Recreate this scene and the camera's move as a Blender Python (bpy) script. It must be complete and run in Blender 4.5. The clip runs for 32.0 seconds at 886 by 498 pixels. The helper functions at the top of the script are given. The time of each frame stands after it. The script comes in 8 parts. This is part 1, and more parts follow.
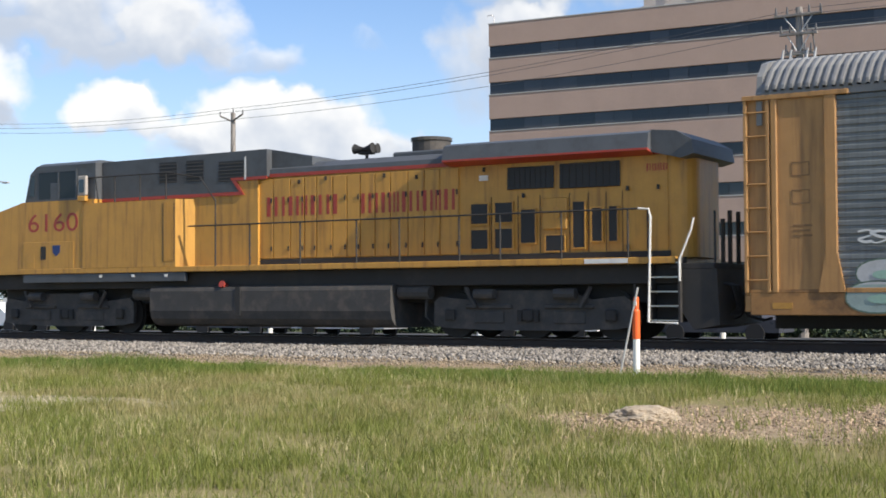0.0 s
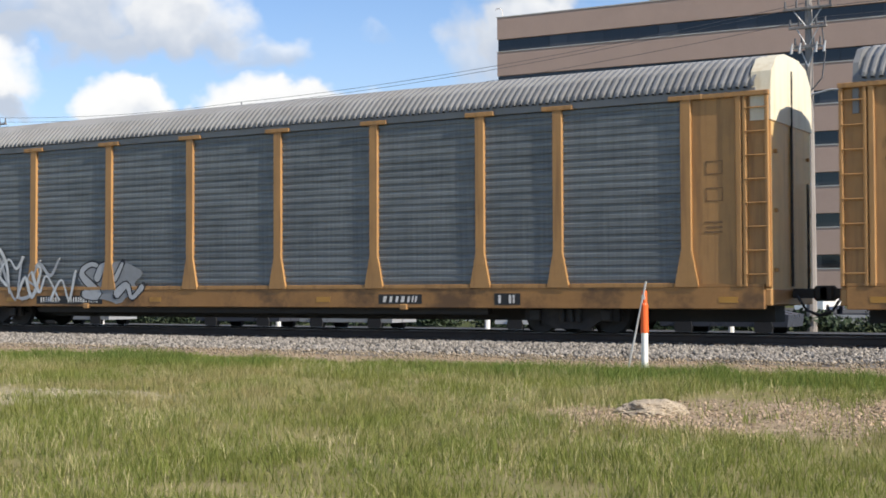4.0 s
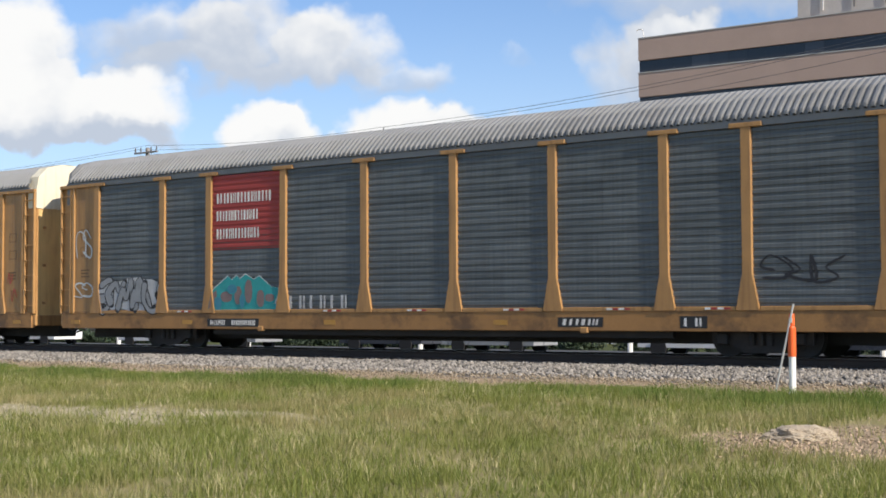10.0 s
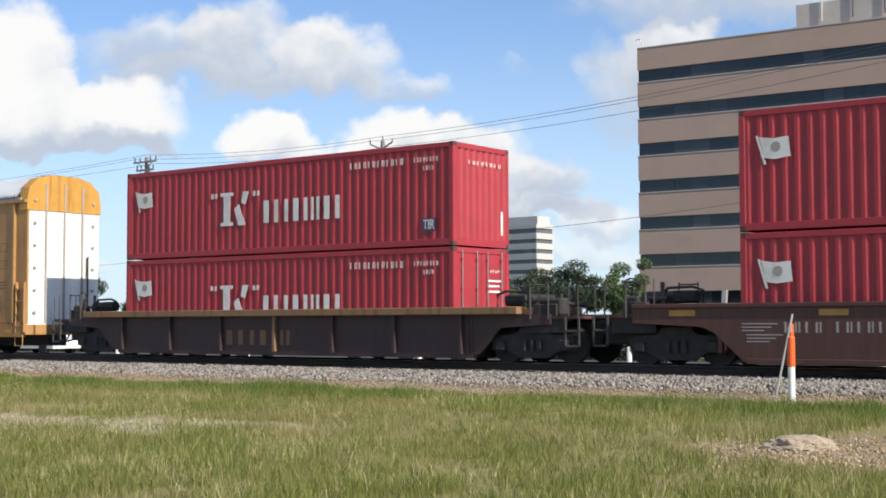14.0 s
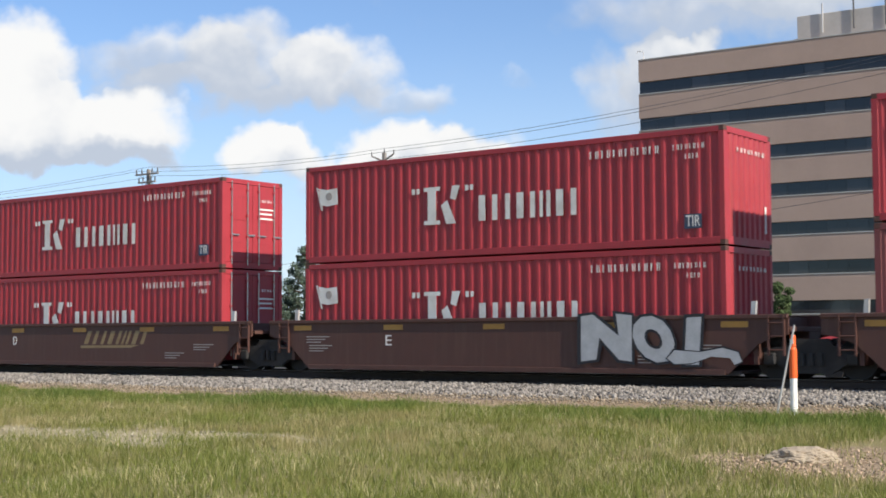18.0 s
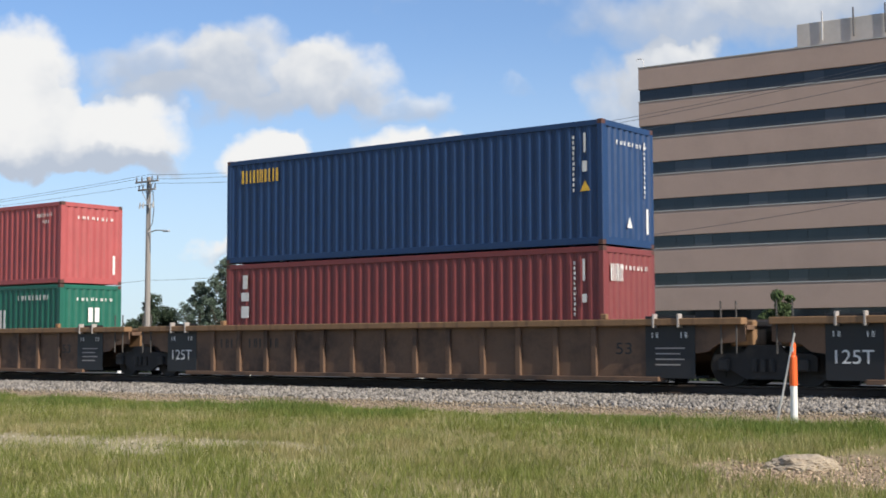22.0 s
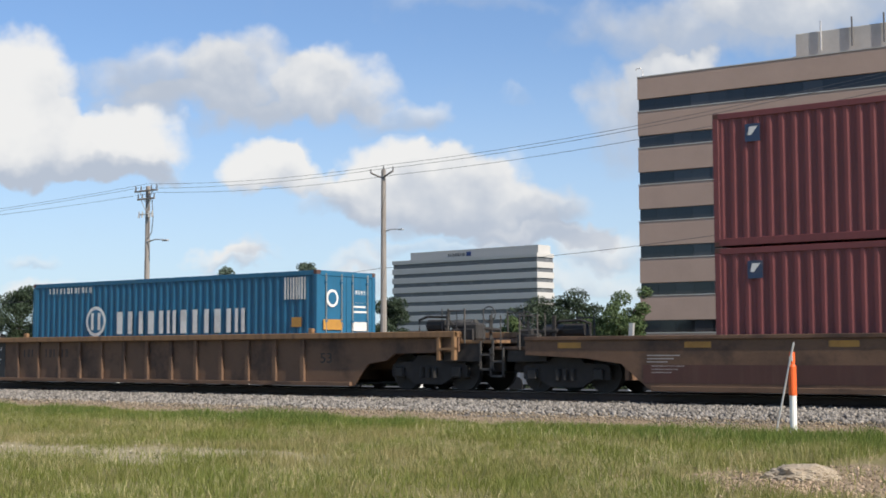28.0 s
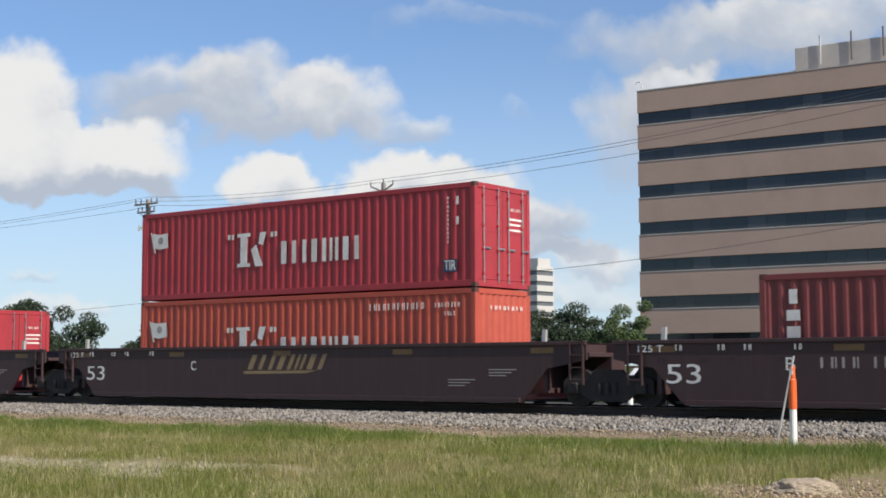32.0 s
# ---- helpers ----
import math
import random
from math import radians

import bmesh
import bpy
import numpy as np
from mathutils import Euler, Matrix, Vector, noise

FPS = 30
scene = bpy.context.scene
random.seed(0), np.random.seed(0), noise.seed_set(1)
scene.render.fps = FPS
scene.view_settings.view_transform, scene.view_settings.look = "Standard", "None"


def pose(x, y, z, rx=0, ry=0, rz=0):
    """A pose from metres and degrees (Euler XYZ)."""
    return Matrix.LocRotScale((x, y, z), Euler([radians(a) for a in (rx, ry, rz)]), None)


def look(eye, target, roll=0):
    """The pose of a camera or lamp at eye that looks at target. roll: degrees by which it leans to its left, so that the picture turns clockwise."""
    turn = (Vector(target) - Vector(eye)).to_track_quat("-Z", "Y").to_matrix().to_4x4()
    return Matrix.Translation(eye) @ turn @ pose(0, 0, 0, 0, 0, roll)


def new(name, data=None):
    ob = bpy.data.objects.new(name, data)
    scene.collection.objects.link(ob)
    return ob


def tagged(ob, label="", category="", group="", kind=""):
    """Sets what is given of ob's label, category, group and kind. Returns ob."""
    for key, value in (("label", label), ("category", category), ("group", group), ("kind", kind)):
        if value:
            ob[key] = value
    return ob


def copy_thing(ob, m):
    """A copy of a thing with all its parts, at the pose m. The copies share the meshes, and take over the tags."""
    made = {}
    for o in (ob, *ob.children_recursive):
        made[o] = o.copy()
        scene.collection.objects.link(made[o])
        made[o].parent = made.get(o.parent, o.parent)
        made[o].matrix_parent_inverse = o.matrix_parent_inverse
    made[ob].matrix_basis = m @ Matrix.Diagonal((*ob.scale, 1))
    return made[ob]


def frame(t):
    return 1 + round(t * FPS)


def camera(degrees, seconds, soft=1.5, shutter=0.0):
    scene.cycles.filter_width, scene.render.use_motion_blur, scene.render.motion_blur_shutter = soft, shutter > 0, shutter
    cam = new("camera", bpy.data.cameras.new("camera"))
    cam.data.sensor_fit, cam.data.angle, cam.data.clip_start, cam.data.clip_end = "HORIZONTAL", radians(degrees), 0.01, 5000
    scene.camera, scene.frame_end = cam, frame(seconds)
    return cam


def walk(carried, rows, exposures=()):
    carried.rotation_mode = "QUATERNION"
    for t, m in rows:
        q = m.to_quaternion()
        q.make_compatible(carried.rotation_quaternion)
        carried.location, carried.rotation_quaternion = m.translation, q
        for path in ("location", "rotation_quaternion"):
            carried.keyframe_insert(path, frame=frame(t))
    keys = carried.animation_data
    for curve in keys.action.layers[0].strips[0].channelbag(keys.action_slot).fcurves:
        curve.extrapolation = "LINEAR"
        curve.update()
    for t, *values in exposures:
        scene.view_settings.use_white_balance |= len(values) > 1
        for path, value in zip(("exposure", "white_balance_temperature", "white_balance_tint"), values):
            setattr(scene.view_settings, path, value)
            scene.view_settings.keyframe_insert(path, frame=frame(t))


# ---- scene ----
EYE = Vector((0, 0, 1.6))
PATH = [
    (0, 30.625, 2.010, -0.264), (0.5, 30.624, 2.154, -0.261), (1, 30.622, 2.278, -0.242), (1.5, 30.603, 2.274, -0.207), (2, 30.589, 2.118, -0.262), (2.5, 30.551, 1.825, -0.197),
    (4.5, 31.473, 1.811, -0.203), (5, 34.197, 2.644, -0.268), (5.5, 36.691, 2.880, -0.248), (6, 36.952, 2.858, -0.218), (6.5, 36.915, 3.278, -0.163), (7, 36.896, 3.518, -0.204),
    (7.5, 36.895, 3.662, -0.196), (8, 36.899, 3.250, -0.203), (8.5, 36.899, 3.200, -0.221), (9, 36.883, 2.766, -0.207), (9.5, 36.918, 2.851, -0.187), (10, 36.919, 2.731, -0.209),
    (10.5, 36.920, 2.554, -0.220), (11, 36.888, 1.384, -0.198), (11.5, 36.906, 1.603, -0.220), (12, 36.883, 2.836, -0.203), (12.5, 36.864, 2.880, -0.149), (13, 36.862, 3.199, -0.131),
    (13.5, 36.880, 3.121, -0.187), (14, 36.880, 3.135, -0.171), (14.5, 36.900, 3.072, -0.212), (16.5, 36.946, 3.704, -0.228), (17, 36.945, 3.811, -0.222), (17.5, 36.945, 3.861, -0.203),
    (18, 36.947, 3.632, -0.232), (18.5, 36.949, 3.456, -0.242), (19, 36.930, 3.555, -0.200), (19.5, 36.930, 3.590, -0.198), (20, 36.929, 3.625, -0.196), (20.5, 36.928, 3.768, -0.188),
    (21, 36.944, 3.917, -0.216), (21.5, 36.944, 3.932, -0.200), (22, 36.944, 3.952, -0.214), (22.5, 36.944, 4.002, -0.195), (23, 36.943, 3.988, -0.211), (23.5, 36.925, 4.051, -0.173),
    (24, 36.941, 4.165, -0.203), (24.5, 36.925, 4.051, -0.173), (26.5, 36.891, 4.016, -0.176), (27, 36.890, 4.086, -0.173), (27.5, 36.906, 4.272, -0.199), (28, 36.905, 4.344, -0.195),
    (28.5, 36.904, 4.413, -0.191), (29, 36.903, 4.434, -0.206), (29.5, 36.903, 4.485, -0.187), (30, 36.920, 4.563, -0.218), (30.5, 36.917, 4.775, -0.208), (31, 36.916, 4.813, -0.206),
    (31.5, 36.916, 4.813, -0.206), (32, 36.898, 4.910, -0.164),
]
# seconds, degrees left of square to the track, degrees up, lean


def aim(yaw, up, lean):
    y, p = radians(yaw), radians(up)
    return look(EYE, EYE + Vector((-math.sin(y) * math.cos(p), math.cos(y) * math.cos(p), math.sin(p))), lean)


cam = camera(36.13, 32.0, soft=1.7, shutter=0.06)
walk(cam, [(t, aim(a, b, c)) for t, a, b, c in PATH], exposures=[(0.0, 0.5), (3.0, 0.46), (6.0, 0.41), (12.0, 0.39), (20.0, 0.36), (22.5, 0.27), (26.0, 0.25), (32.0, 0.17)])

RAIL_Z, TRACK_Y = 0.65, 28.06


def train_x(t):
    """How far the train has gone along the track, in metres, at t seconds."""
    return -13.966 * t - 0.018408 * t ** 2 - 0.00016245 * t ** 3


# ---- world and sun ----
SUN_AZ, SUN_EL = radians(7.0), radians(33.0)      # towards +x, turned a little to the viewer's side
SUN_DIR = Vector((math.cos(SUN_EL) * math.cos(SUN_AZ), -math.cos(SUN_EL) * math.sin(SUN_AZ), math.sin(SUN_EL)))
SKY = 0.085


class Nodes:
    """Small helper to wire shader nodes."""

    def __init__(self, tree):
        self.t = tree

    def add(self, kind, **kw):
        n = self.t.nodes.new(kind)
        for k, v in kw.items():
            if k == "op":
                n.operation = v
            elif k == "inputs":
                for i, x in v.items():
                    if isinstance(x, bpy.types.NodeSocket):
                        self.t.links.new(x, n.inputs[i])
                    else:
                        n.inputs[i].default_value = x
        return n

    def math(self, op, a, b=0.0, c=0.0, clamp=False):
        n = self.add("ShaderNodeMath", op=op, inputs={0: a, 1: b, 2: c})
        n.use_clamp = clamp
        return n.outputs[0]

    def mix(self, fac, a, b, blend="MIX"):
        n = self.t.nodes.new("ShaderNodeMix")
        n.data_type, n.blend_type = "RGBA", blend
        for i, x in ((0, fac), (6, a), (7, b)):
            if isinstance(x, bpy.types.NodeSocket):
                self.t.links.new(x, n.inputs[i])
            else:
                n.inputs[i].default_value = x if i == 0 else (*x[:3], 1)
        return n.outputs[2]

    def noise(self, vec, scale, detail=4.0, rough=0.55, out=0):
        n = self.add("ShaderNodeTexNoise", inputs={"Vector": vec, "Scale": scale, "Detail": detail, "Roughness": rough})
        return n.outputs[out]

    def span(self, x, lo, hi, a=0.0, b=1.0, smooth=True):
        n = self.t.nodes.new("ShaderNodeMapRange")
        n.interpolation_type = "SMOOTHSTEP" if smooth else "LINEAR"
        self.t.links.new(x, n.inputs[0])
        for i, v in ((1, lo), (2, hi), (3, a), (4, b)):
            n.inputs[i].default_value = v
        return n.outputs[0]


def build_world():
    w = bpy.data.worlds.new("sky")
    scene.world = w
    w.use_nodes = True
    w.node_tree.nodes.clear()
    k = Nodes(w.node_tree)
    sky = k.t.nodes.new("ShaderNodeTexSky")
    sky.sky_type, sky.sun_disc = "NISHITA", False
    sky.sun_elevation, sky.sun_rotation = SUN_EL, math.pi / 2 + SUN_AZ
    sky.air_density, sky.dust_density, sky.ozone_density = 1.0, 0.35, 3.5
    d = k.t.nodes.new("ShaderNodeTexCoord").outputs["Generated"]
    yaw = radians(36.9)
    ahead = k.add("ShaderNodeVectorMath", op="DOT_PRODUCT", inputs={0: d, 1: (-math.sin(yaw), math.cos(yaw), 0)}).outputs["Value"]
    side = k.add("ShaderNodeVectorMath", op="DOT_PRODUCT", inputs={0: d, 1: (math.cos(yaw), math.sin(yaw), 0)}).outputs["Value"]
    up = k.add("ShaderNodeSeparateXYZ", inputs={0: d}).outputs["Z"]
    front = k.math("MAXIMUM", ahead, 0.04)
    u, v = k.math("DIVIDE", side, front), k.math("DIVIDE", up, front)
    # ragged edges: shift the cloud plane by noise at two scales
    plane = k.add("ShaderNodeCombineXYZ", inputs={0: u, 1: v, 2: 0.0}).outputs[0]
    wob = k.noise(plane, 16.0, 4.0, 0.55, out=1)
    sep = k.add("ShaderNodeSeparateColor", inputs={0: wob})
    uu = k.math("MULTIPLY_ADD", k.math("SUBTRACT", sep.outputs[0], 0.5), 0.075, u)
    vv = k.math("MULTIPLY_ADD", k.math("SUBTRACT", sep.outputs[1], 0.5), 0.062, v)
    sep2 = k.add("ShaderNodeSeparateColor", inputs={0: k.noise(plane, 46.0, 3.0, 0.5, out=1)})
    uu = k.math("MULTIPLY_ADD", k.math("SUBTRACT", sep2.outputs[0], 0.5), 0.022, uu)
    vv = k.math("MULTIPLY_ADD", k.math("SUBTRACT", sep2.outputs[1], 0.5), 0.020, vv)
    # clouds: centre, half sizes (upper, lower), thickness, whiteness
    clouds = [(-0.315, 0.205, .050, .046, .060, 1.5, 1.0), (-0.275, 0.137, .085, .010, .011, 1.5, -.05), (-0.262, 0.152, .075, .032, .018, 1.5, 1.0), (-0.31, 0.160, .06, .04, .026, 1.4, 1.0),
              (-0.205, 0.207, .066, .026, .030, .85, .34), (-0.135, 0.210, .060, .032, .034, .95, .40), (-0.078, 0.198, .042, .034, .028, 1.0, .62),
              (-0.025, 0.178, .038, .018, .020, .70, .50), (-0.165, 0.185, .10, .012, .018, .55, .40),
              (-0.136, 0.138, .030, .026, .018, 1.35, 1.0), (-0.112, 0.134, .022, .022, .016, 1.2, .98), (-0.040, 0.132, .036, .026, .016, 1.2, .96),
              (-0.072, 0.124, .028, .016, .014, .9, .9), (0.010, 0.122, .050, .030, .026, 1.05, .62), (-0.02, 0.100, .065, .022, .016, .85, .36), (0.03, 0.096, .05, .02, .016, .8, .28), (-0.06, 0.112, .05, .018, .02, .8, .46), (0.0, 0.075, .07, .008, .009, .5, .45),
              (0.092, 0.088, .045, .011, .013, 1.1, .16), (0.065, 0.110, .055, .018, .016, .9, .42), (0.03, 0.138, .04, .016, .02, .7, .8), (0.050, 0.085, .03, .010, .012, .55, .5),
              (0.200, 0.246, .110, .028, .034, .85, .22), (0.300, 0.262, .10, .028, .030, .85, .45), (0.155, 0.212, .030, .022, .05, .9, .30),
              (0.140, 0.180, .036, .040, .05, .8, .30), (0.175, 0.217, .03, .012, .012, .9, .95), (0.052, 0.195, .016, .006, .006, .3, .5),
              (-0.160, 0.066, .032, .011, .008, .8, .85), (-0.148, 0.072, .028, .010, .006, .6, .5), (0.115, 0.073, .046, .016, .014, .8, .75),
              (-0.062, 0.064, .03, .012, .010, .6, .75), (-0.30, 0.070, .03, .008, .006, .5, .6), (-0.29, 0.045, .05, .012, .012, .7, .85),
              (0.02, 0.262, .08, .010, .012, .35, .45), (-0.06, 0.05, .09, .010, .012, .5, .8), (0.10, 0.05, .06, .014, .012, .6, .85)]
    total, bright = None, None
    for cu, cv, ru, rup, rlo, thick, white in clouds:
        du = k.math("MULTIPLY", k.math("SUBTRACT", uu, cu), 1 / ru)
        dv = k.math("SUBTRACT", vv, cv)
        dv = k.math("MAXIMUM", k.math("MULTIPLY", dv, 1 / rup), k.math("MULTIPLY", dv, -1 / rlo))
        r2 = k.math("ADD", k.math("MULTIPLY", du, du), k.math("MULTIPLY", dv, dv))
        w8 = k.math("MULTIPLY", k.math("SUBTRACT", 1.25, r2, clamp=True), thick)
        total = w8 if total is None else k.math("ADD", total, w8)
        lit = k.math("ADD", white, k.math("MULTIPLY", k.math("MAXIMUM", k.math("MULTIPLY", k.math("SUBTRACT", vv, cv), -1 / rlo), -0.4), -0.72))
        wb = k.math("MULTIPLY", w8, lit)
        bright = wb if bright is None else k.math("ADD", bright, wb)
    fine = k.noise(plane, 40.0, 3.0, 0.5)
    body = k.math("MULTIPLY_ADD", k.math("SUBTRACT", fine, 0.5), 0.55, total)
    # open cloud field over the rest of the sky
    high = k.noise(d, 2.6, 6.0, 0.6)
    rest = k.math("MULTIPLY", k.span(high, 0.50, 0.68), k.span(ahead, 0.93, 0.80))
    cover = k.math("MAXIMUM", k.span(body, 0.0, 1.2), rest)
    white = k.math("DIVIDE", bright, k.math("MAXIMUM", total, 0.05))
    puff = k.noise(plane, 26.0, 3.5, 0.5)
    white = k.math("ADD", k.math("MAXIMUM", white, k.math("MULTIPLY", rest, 0.7)), k.math("MULTIPLY", k.math("SUBTRACT", puff, 0.56), 1.25))
    tone = k.mix(k.span(white, -0.08, 1.08), (4.9, 5.5, 6.5), (8.7, 8.7, 8.65))
    veil = k.math("MULTIPLY_ADD", k.span(v, 0.26, 0.0), 0.54, 0.14)
    deep = k.mix(1.0, sky.outputs[0], (0.83, 1.07, 1.34), "MULTIPLY")
    hazy = k.mix(veil, deep, (7.0, 8.1, 9.2))
    bg = k.add("ShaderNodeBackground", inputs={0: k.mix(cover, hazy, tone), 1: SKY})
    out = k.t.nodes.new("ShaderNodeOutputWorld")
    k.t.links.new(bg.outputs[0], out.inputs[0])


build_world()
sun = new("sun", bpy.data.lights.new("sun", "SUN"))
sun.data.energy, sun.data.angle, sun.data.color = 5.0, radians(0.6), (1.0, 0.91, 0.78)
sun.matrix_world = look(SUN_DIR * 300, (0, 0, 0))


# ---- materials ----
def mat(name, col, var=0.18, rough=0.6, metal=0.0, scale=2.0, bump=0.15, fine=30.0, dirt=None, amount=0.5, streak=False, island=0.0, spec=0.4, obrand=0.0):
    """A surface with broad and fine variation, optional dirt (blotched, or run down in streaks) and fine relief."""
    m = bpy.data.materials.new(name)
    m.use_nodes = True
    k = Nodes(m.node_tree)
    bs = k.t.nodes["Principled BSDF"]
    co = k.t.nodes.new("ShaderNodeTexCoord").outputs["Object"]
    rnd = k.t.nodes.new("ShaderNodeObjectInfo").outputs["Random"]
    shift = k.add("ShaderNodeVectorMath", op="ADD", inputs={0: co, 1: k.add("ShaderNodeCombineXYZ", inputs={0: k.math("MULTIPLY", rnd, 37.0), 1: 0.0, 2: 0.0}).outputs[0]}).outputs[0]
    big = k.noise(shift, scale, 5.0, 0.6)
    small = k.noise(shift, fine, 3.0, 0.6)
    tint = k.math("ADD", k.math("MULTIPLY", k.math("SUBTRACT", big, 0.5), var * 2.4), k.math("MULTIPLY", k.math("SUBTRACT", small, 0.5), var * 1.2))
    if island:
        isl = k.t.nodes.new("ShaderNodeNewGeometry").outputs["Random Per Island"]
        tint = k.math("ADD", tint, k.math("MULTIPLY", k.math("SUBTRACT", isl, 0.5), island))
    if obrand:
        tint = k.math("ADD", tint, k.math("MULTIPLY", k.math("SUBTRACT", rnd, 0.5), obrand))
    fac = k.math("ADD", tint, 1.0)
    base = k.add("ShaderNodeVectorMath", op="SCALE", inputs={0: (*col,), "Scale": fac}).outputs[0]
    if dirt:
        if streak:
            mp = k.add("ShaderNodeMapping", inputs={0: shift, 3: (5.0, 5.0, 0.35)}).outputs[0]
            dm = k.span(k.noise(mp, 1.3, 6.0, 0.62), 0.46, 0.72)
        else:
            dm = k.span(k.noise(shift, scale * 0.7, 7.0, 0.66), 0.46, 0.68)
        base = k.mix(k.math("MULTIPLY", dm, amount), base, dirt)
    k.t.links.new(base, bs.inputs["Base Color"])
    bs.inputs["Metallic"].default_value = metal
    bs.inputs["Specular IOR Level"].default_value = spec
    k.t.links.new(k.math("ADD", k.math("MULTIPLY", k.math("SUBTRACT", big, 0.5), 0.3), rough, clamp=True), bs.inputs["Roughness"])
    if bump:
        b = k.add("ShaderNodeBump", inputs={"Strength": bump, "Distance": 0.02, "Height": small})
        k.t.links.new(b.outputs[0], bs.inputs["Normal"])
    return m


def galvanised(name, dark, light, seed, bands=0.0):
    """Zinc-coated sheet in courses of differing age, with soot and faint rows of punched holes."""
    m = bpy.data.materials.new(name)
    m.use_nodes = True
    k = Nodes(m.node_tree)
    bs = k.t.nodes["Principled BSDF"]
    co = k.t.nodes.new("ShaderNodeTexCoord").outputs["Object"]
    rnd = k.t.nodes.new("ShaderNodeObjectInfo").outputs["Random"]
    p = k.add("ShaderNodeSeparateXYZ", inputs={0: co})
    course = k.math("FLOOR", k.math("MULTIPLY", p.outputs[2], 1 / 0.664))
    cell = k.add("ShaderNodeCombineXYZ", inputs={0: k.math("FLOOR", k.math("MULTIPLY_ADD", p.outputs[0], 0.35, k.math("MULTIPLY", rnd, 9.0))), 1: seed, 2: course}).outputs[0]
    wn = k.t.nodes.new("ShaderNodeTexWhiteNoise")
    k.t.links.new(cell, wn.inputs["Vector"])
    mp = k.add("ShaderNodeMapping", inputs={0: co, 3: (0.5, 1.0, 3.0)}).outputs[0]
    blot = k.noise(mp, 2.2, 6.0, 0.65)
    wave = k.noise(k.add("ShaderNodeMapping", inputs={0: co, 3: (0.45, 1.0, 5.5)}).outputs[0], 1.6, 4.0, 0.6)
    run = k.noise(k.add("ShaderNodeMapping", inputs={0: co, 3: (9.0, 1.0, 0.4)}).outputs[0], 1.5, 4.0)
    f = k.math("ADD", k.math("MULTIPLY", wn.outputs["Value"], 0.16), k.math("MULTIPLY", blot, 0.55))
    f = k.math("ADD", f, k.math("MULTIPLY", k.math("SUBTRACT", run, 0.43), 0.55), clamp=True)
    f = k.math("ADD", f, k.math("MULTIPLY", k.math("SUBTRACT", wave, 0.5), 1.1), clamp=True)
    base = k.mix(f, dark, light)
    if bands:
        lap = k.math("FRACT", k.math("MULTIPLY", k.math("SUBTRACT", p.outputs[2], 1.76), 1 / 0.97))
        base = k.mix(k.math("MULTIPLY", k.math("LESS_THAN", lap, 0.27), bands), base, tuple(0.75 * c for c in dark))
    hx = k.math("SINE", k.math("MULTIPLY", p.outputs[0], 48.0))
    hz = k.math("SINE", k.math("MULTIPLY", p.outputs[2], 113.5))
    hole = k.math("MULTIPLY", k.span(hx, 0.55, 0.8), k.span(hz, 0.0, 0.4))
    base = k.mix(k.math("MULTIPLY", k.math("MULTIPLY", hole, k.span(blot, 0.4, 0.65)), 0.2), base, (0.02, 0.022, 0.025))
    k.t.links.new(base, bs.inputs["Base Color"])
    bs.inputs["Metallic"].default_value = 0.25
    k.t.links.new(k.span(blot, 0.3, 0.7, 0.42, 0.62), bs.inputs["Roughness"])
    b = k.add("ShaderNodeBump", inputs={"Strength": 0.12, "Distance": 0.01, "Height": k.noise(co, 24.0)})
    k.t.links.new(b.outputs[0], bs.inputs["Normal"])
    return m


def plain_glass(name, col, rough):
    m = bpy.data.materials.new(name)
    m.use_nodes = True
    k = Nodes(m.node_tree)
    bs = k.t.nodes["Principled BSDF"]
    rnd = k.t.nodes.new("ShaderNodeObjectInfo").outputs["Random"]
    co = k.t.nodes.new("ShaderNodeTexCoord").outputs["Object"]
    shade = k.mix(k.span(rnd, 0.55, 1.0), col, tuple(min(1, 1.9 * c + 0.01) for c in col))
    k.t.links.new(shade, bs.inputs["Base Color"])
    bs.inputs["Roughness"].default_value, bs.inputs["Specular IOR Level"].default_value = rough, 0.9
    b = k.add("ShaderNodeBump", inputs={"Strength": 0.06, "Distance": 0.05, "Height": k.noise(co, 1.2)})
    k.t.links.new(b.outputs[0], bs.inputs["Normal"])
    return m


SOOT, RUST = (0.035, 0.03, 0.027), (0.13, 0.055, 0.028)
YELLOW = mat("weathered_yellow_paint", (0.395, 0.216, 0.082), dirt=(0.20, 0.108, 0.048), amount=0.65, streak=True, rough=0.5)
SILL_YELLOW = mat("grimy_yellow_sill_paint", (0.34, 0.175, 0.062), var=0.3, scale=1.2, dirt=(0.10, 0.058, 0.032), amount=0.85, rough=0.6)
PALE_YELLOW = mat("faded_yellow_door_paint", (0.60, 0.40, 0.17), dirt=(0.36, 0.21, 0.08), amount=0.5, streak=True, rough=0.5)
LOCO_YELLOW = mat("locomotive_yellow_paint", (0.50, 0.262, 0.055), dirt=(0.22, 0.105, 0.038), amount=0.65, streak=True, rough=0.42)
LOCO_GREY = mat("locomotive_grey_paint", (0.078, 0.085, 0.096), dirt=SOOT, amount=0.4, rough=0.5)
RED_PAINT = mat("red_stripe_paint", (0.34, 0.05, 0.035), rough=0.45)
DARK = mat("dark_running_gear", (0.030, 0.029, 0.029), dirt=(0.055, 0.047, 0.041), amount=0.5, rough=0.75)
# grimy castings, base darker than TRUCK to stand in for shade under cars
SHADED_CAST = mat("shade_darkened_grimy_casting", (0.032, 0.030, 0.030), var=0.35, scale=3.0, dirt=(0.07, 0.058, 0.05), amount=0.5, rough=0.85)
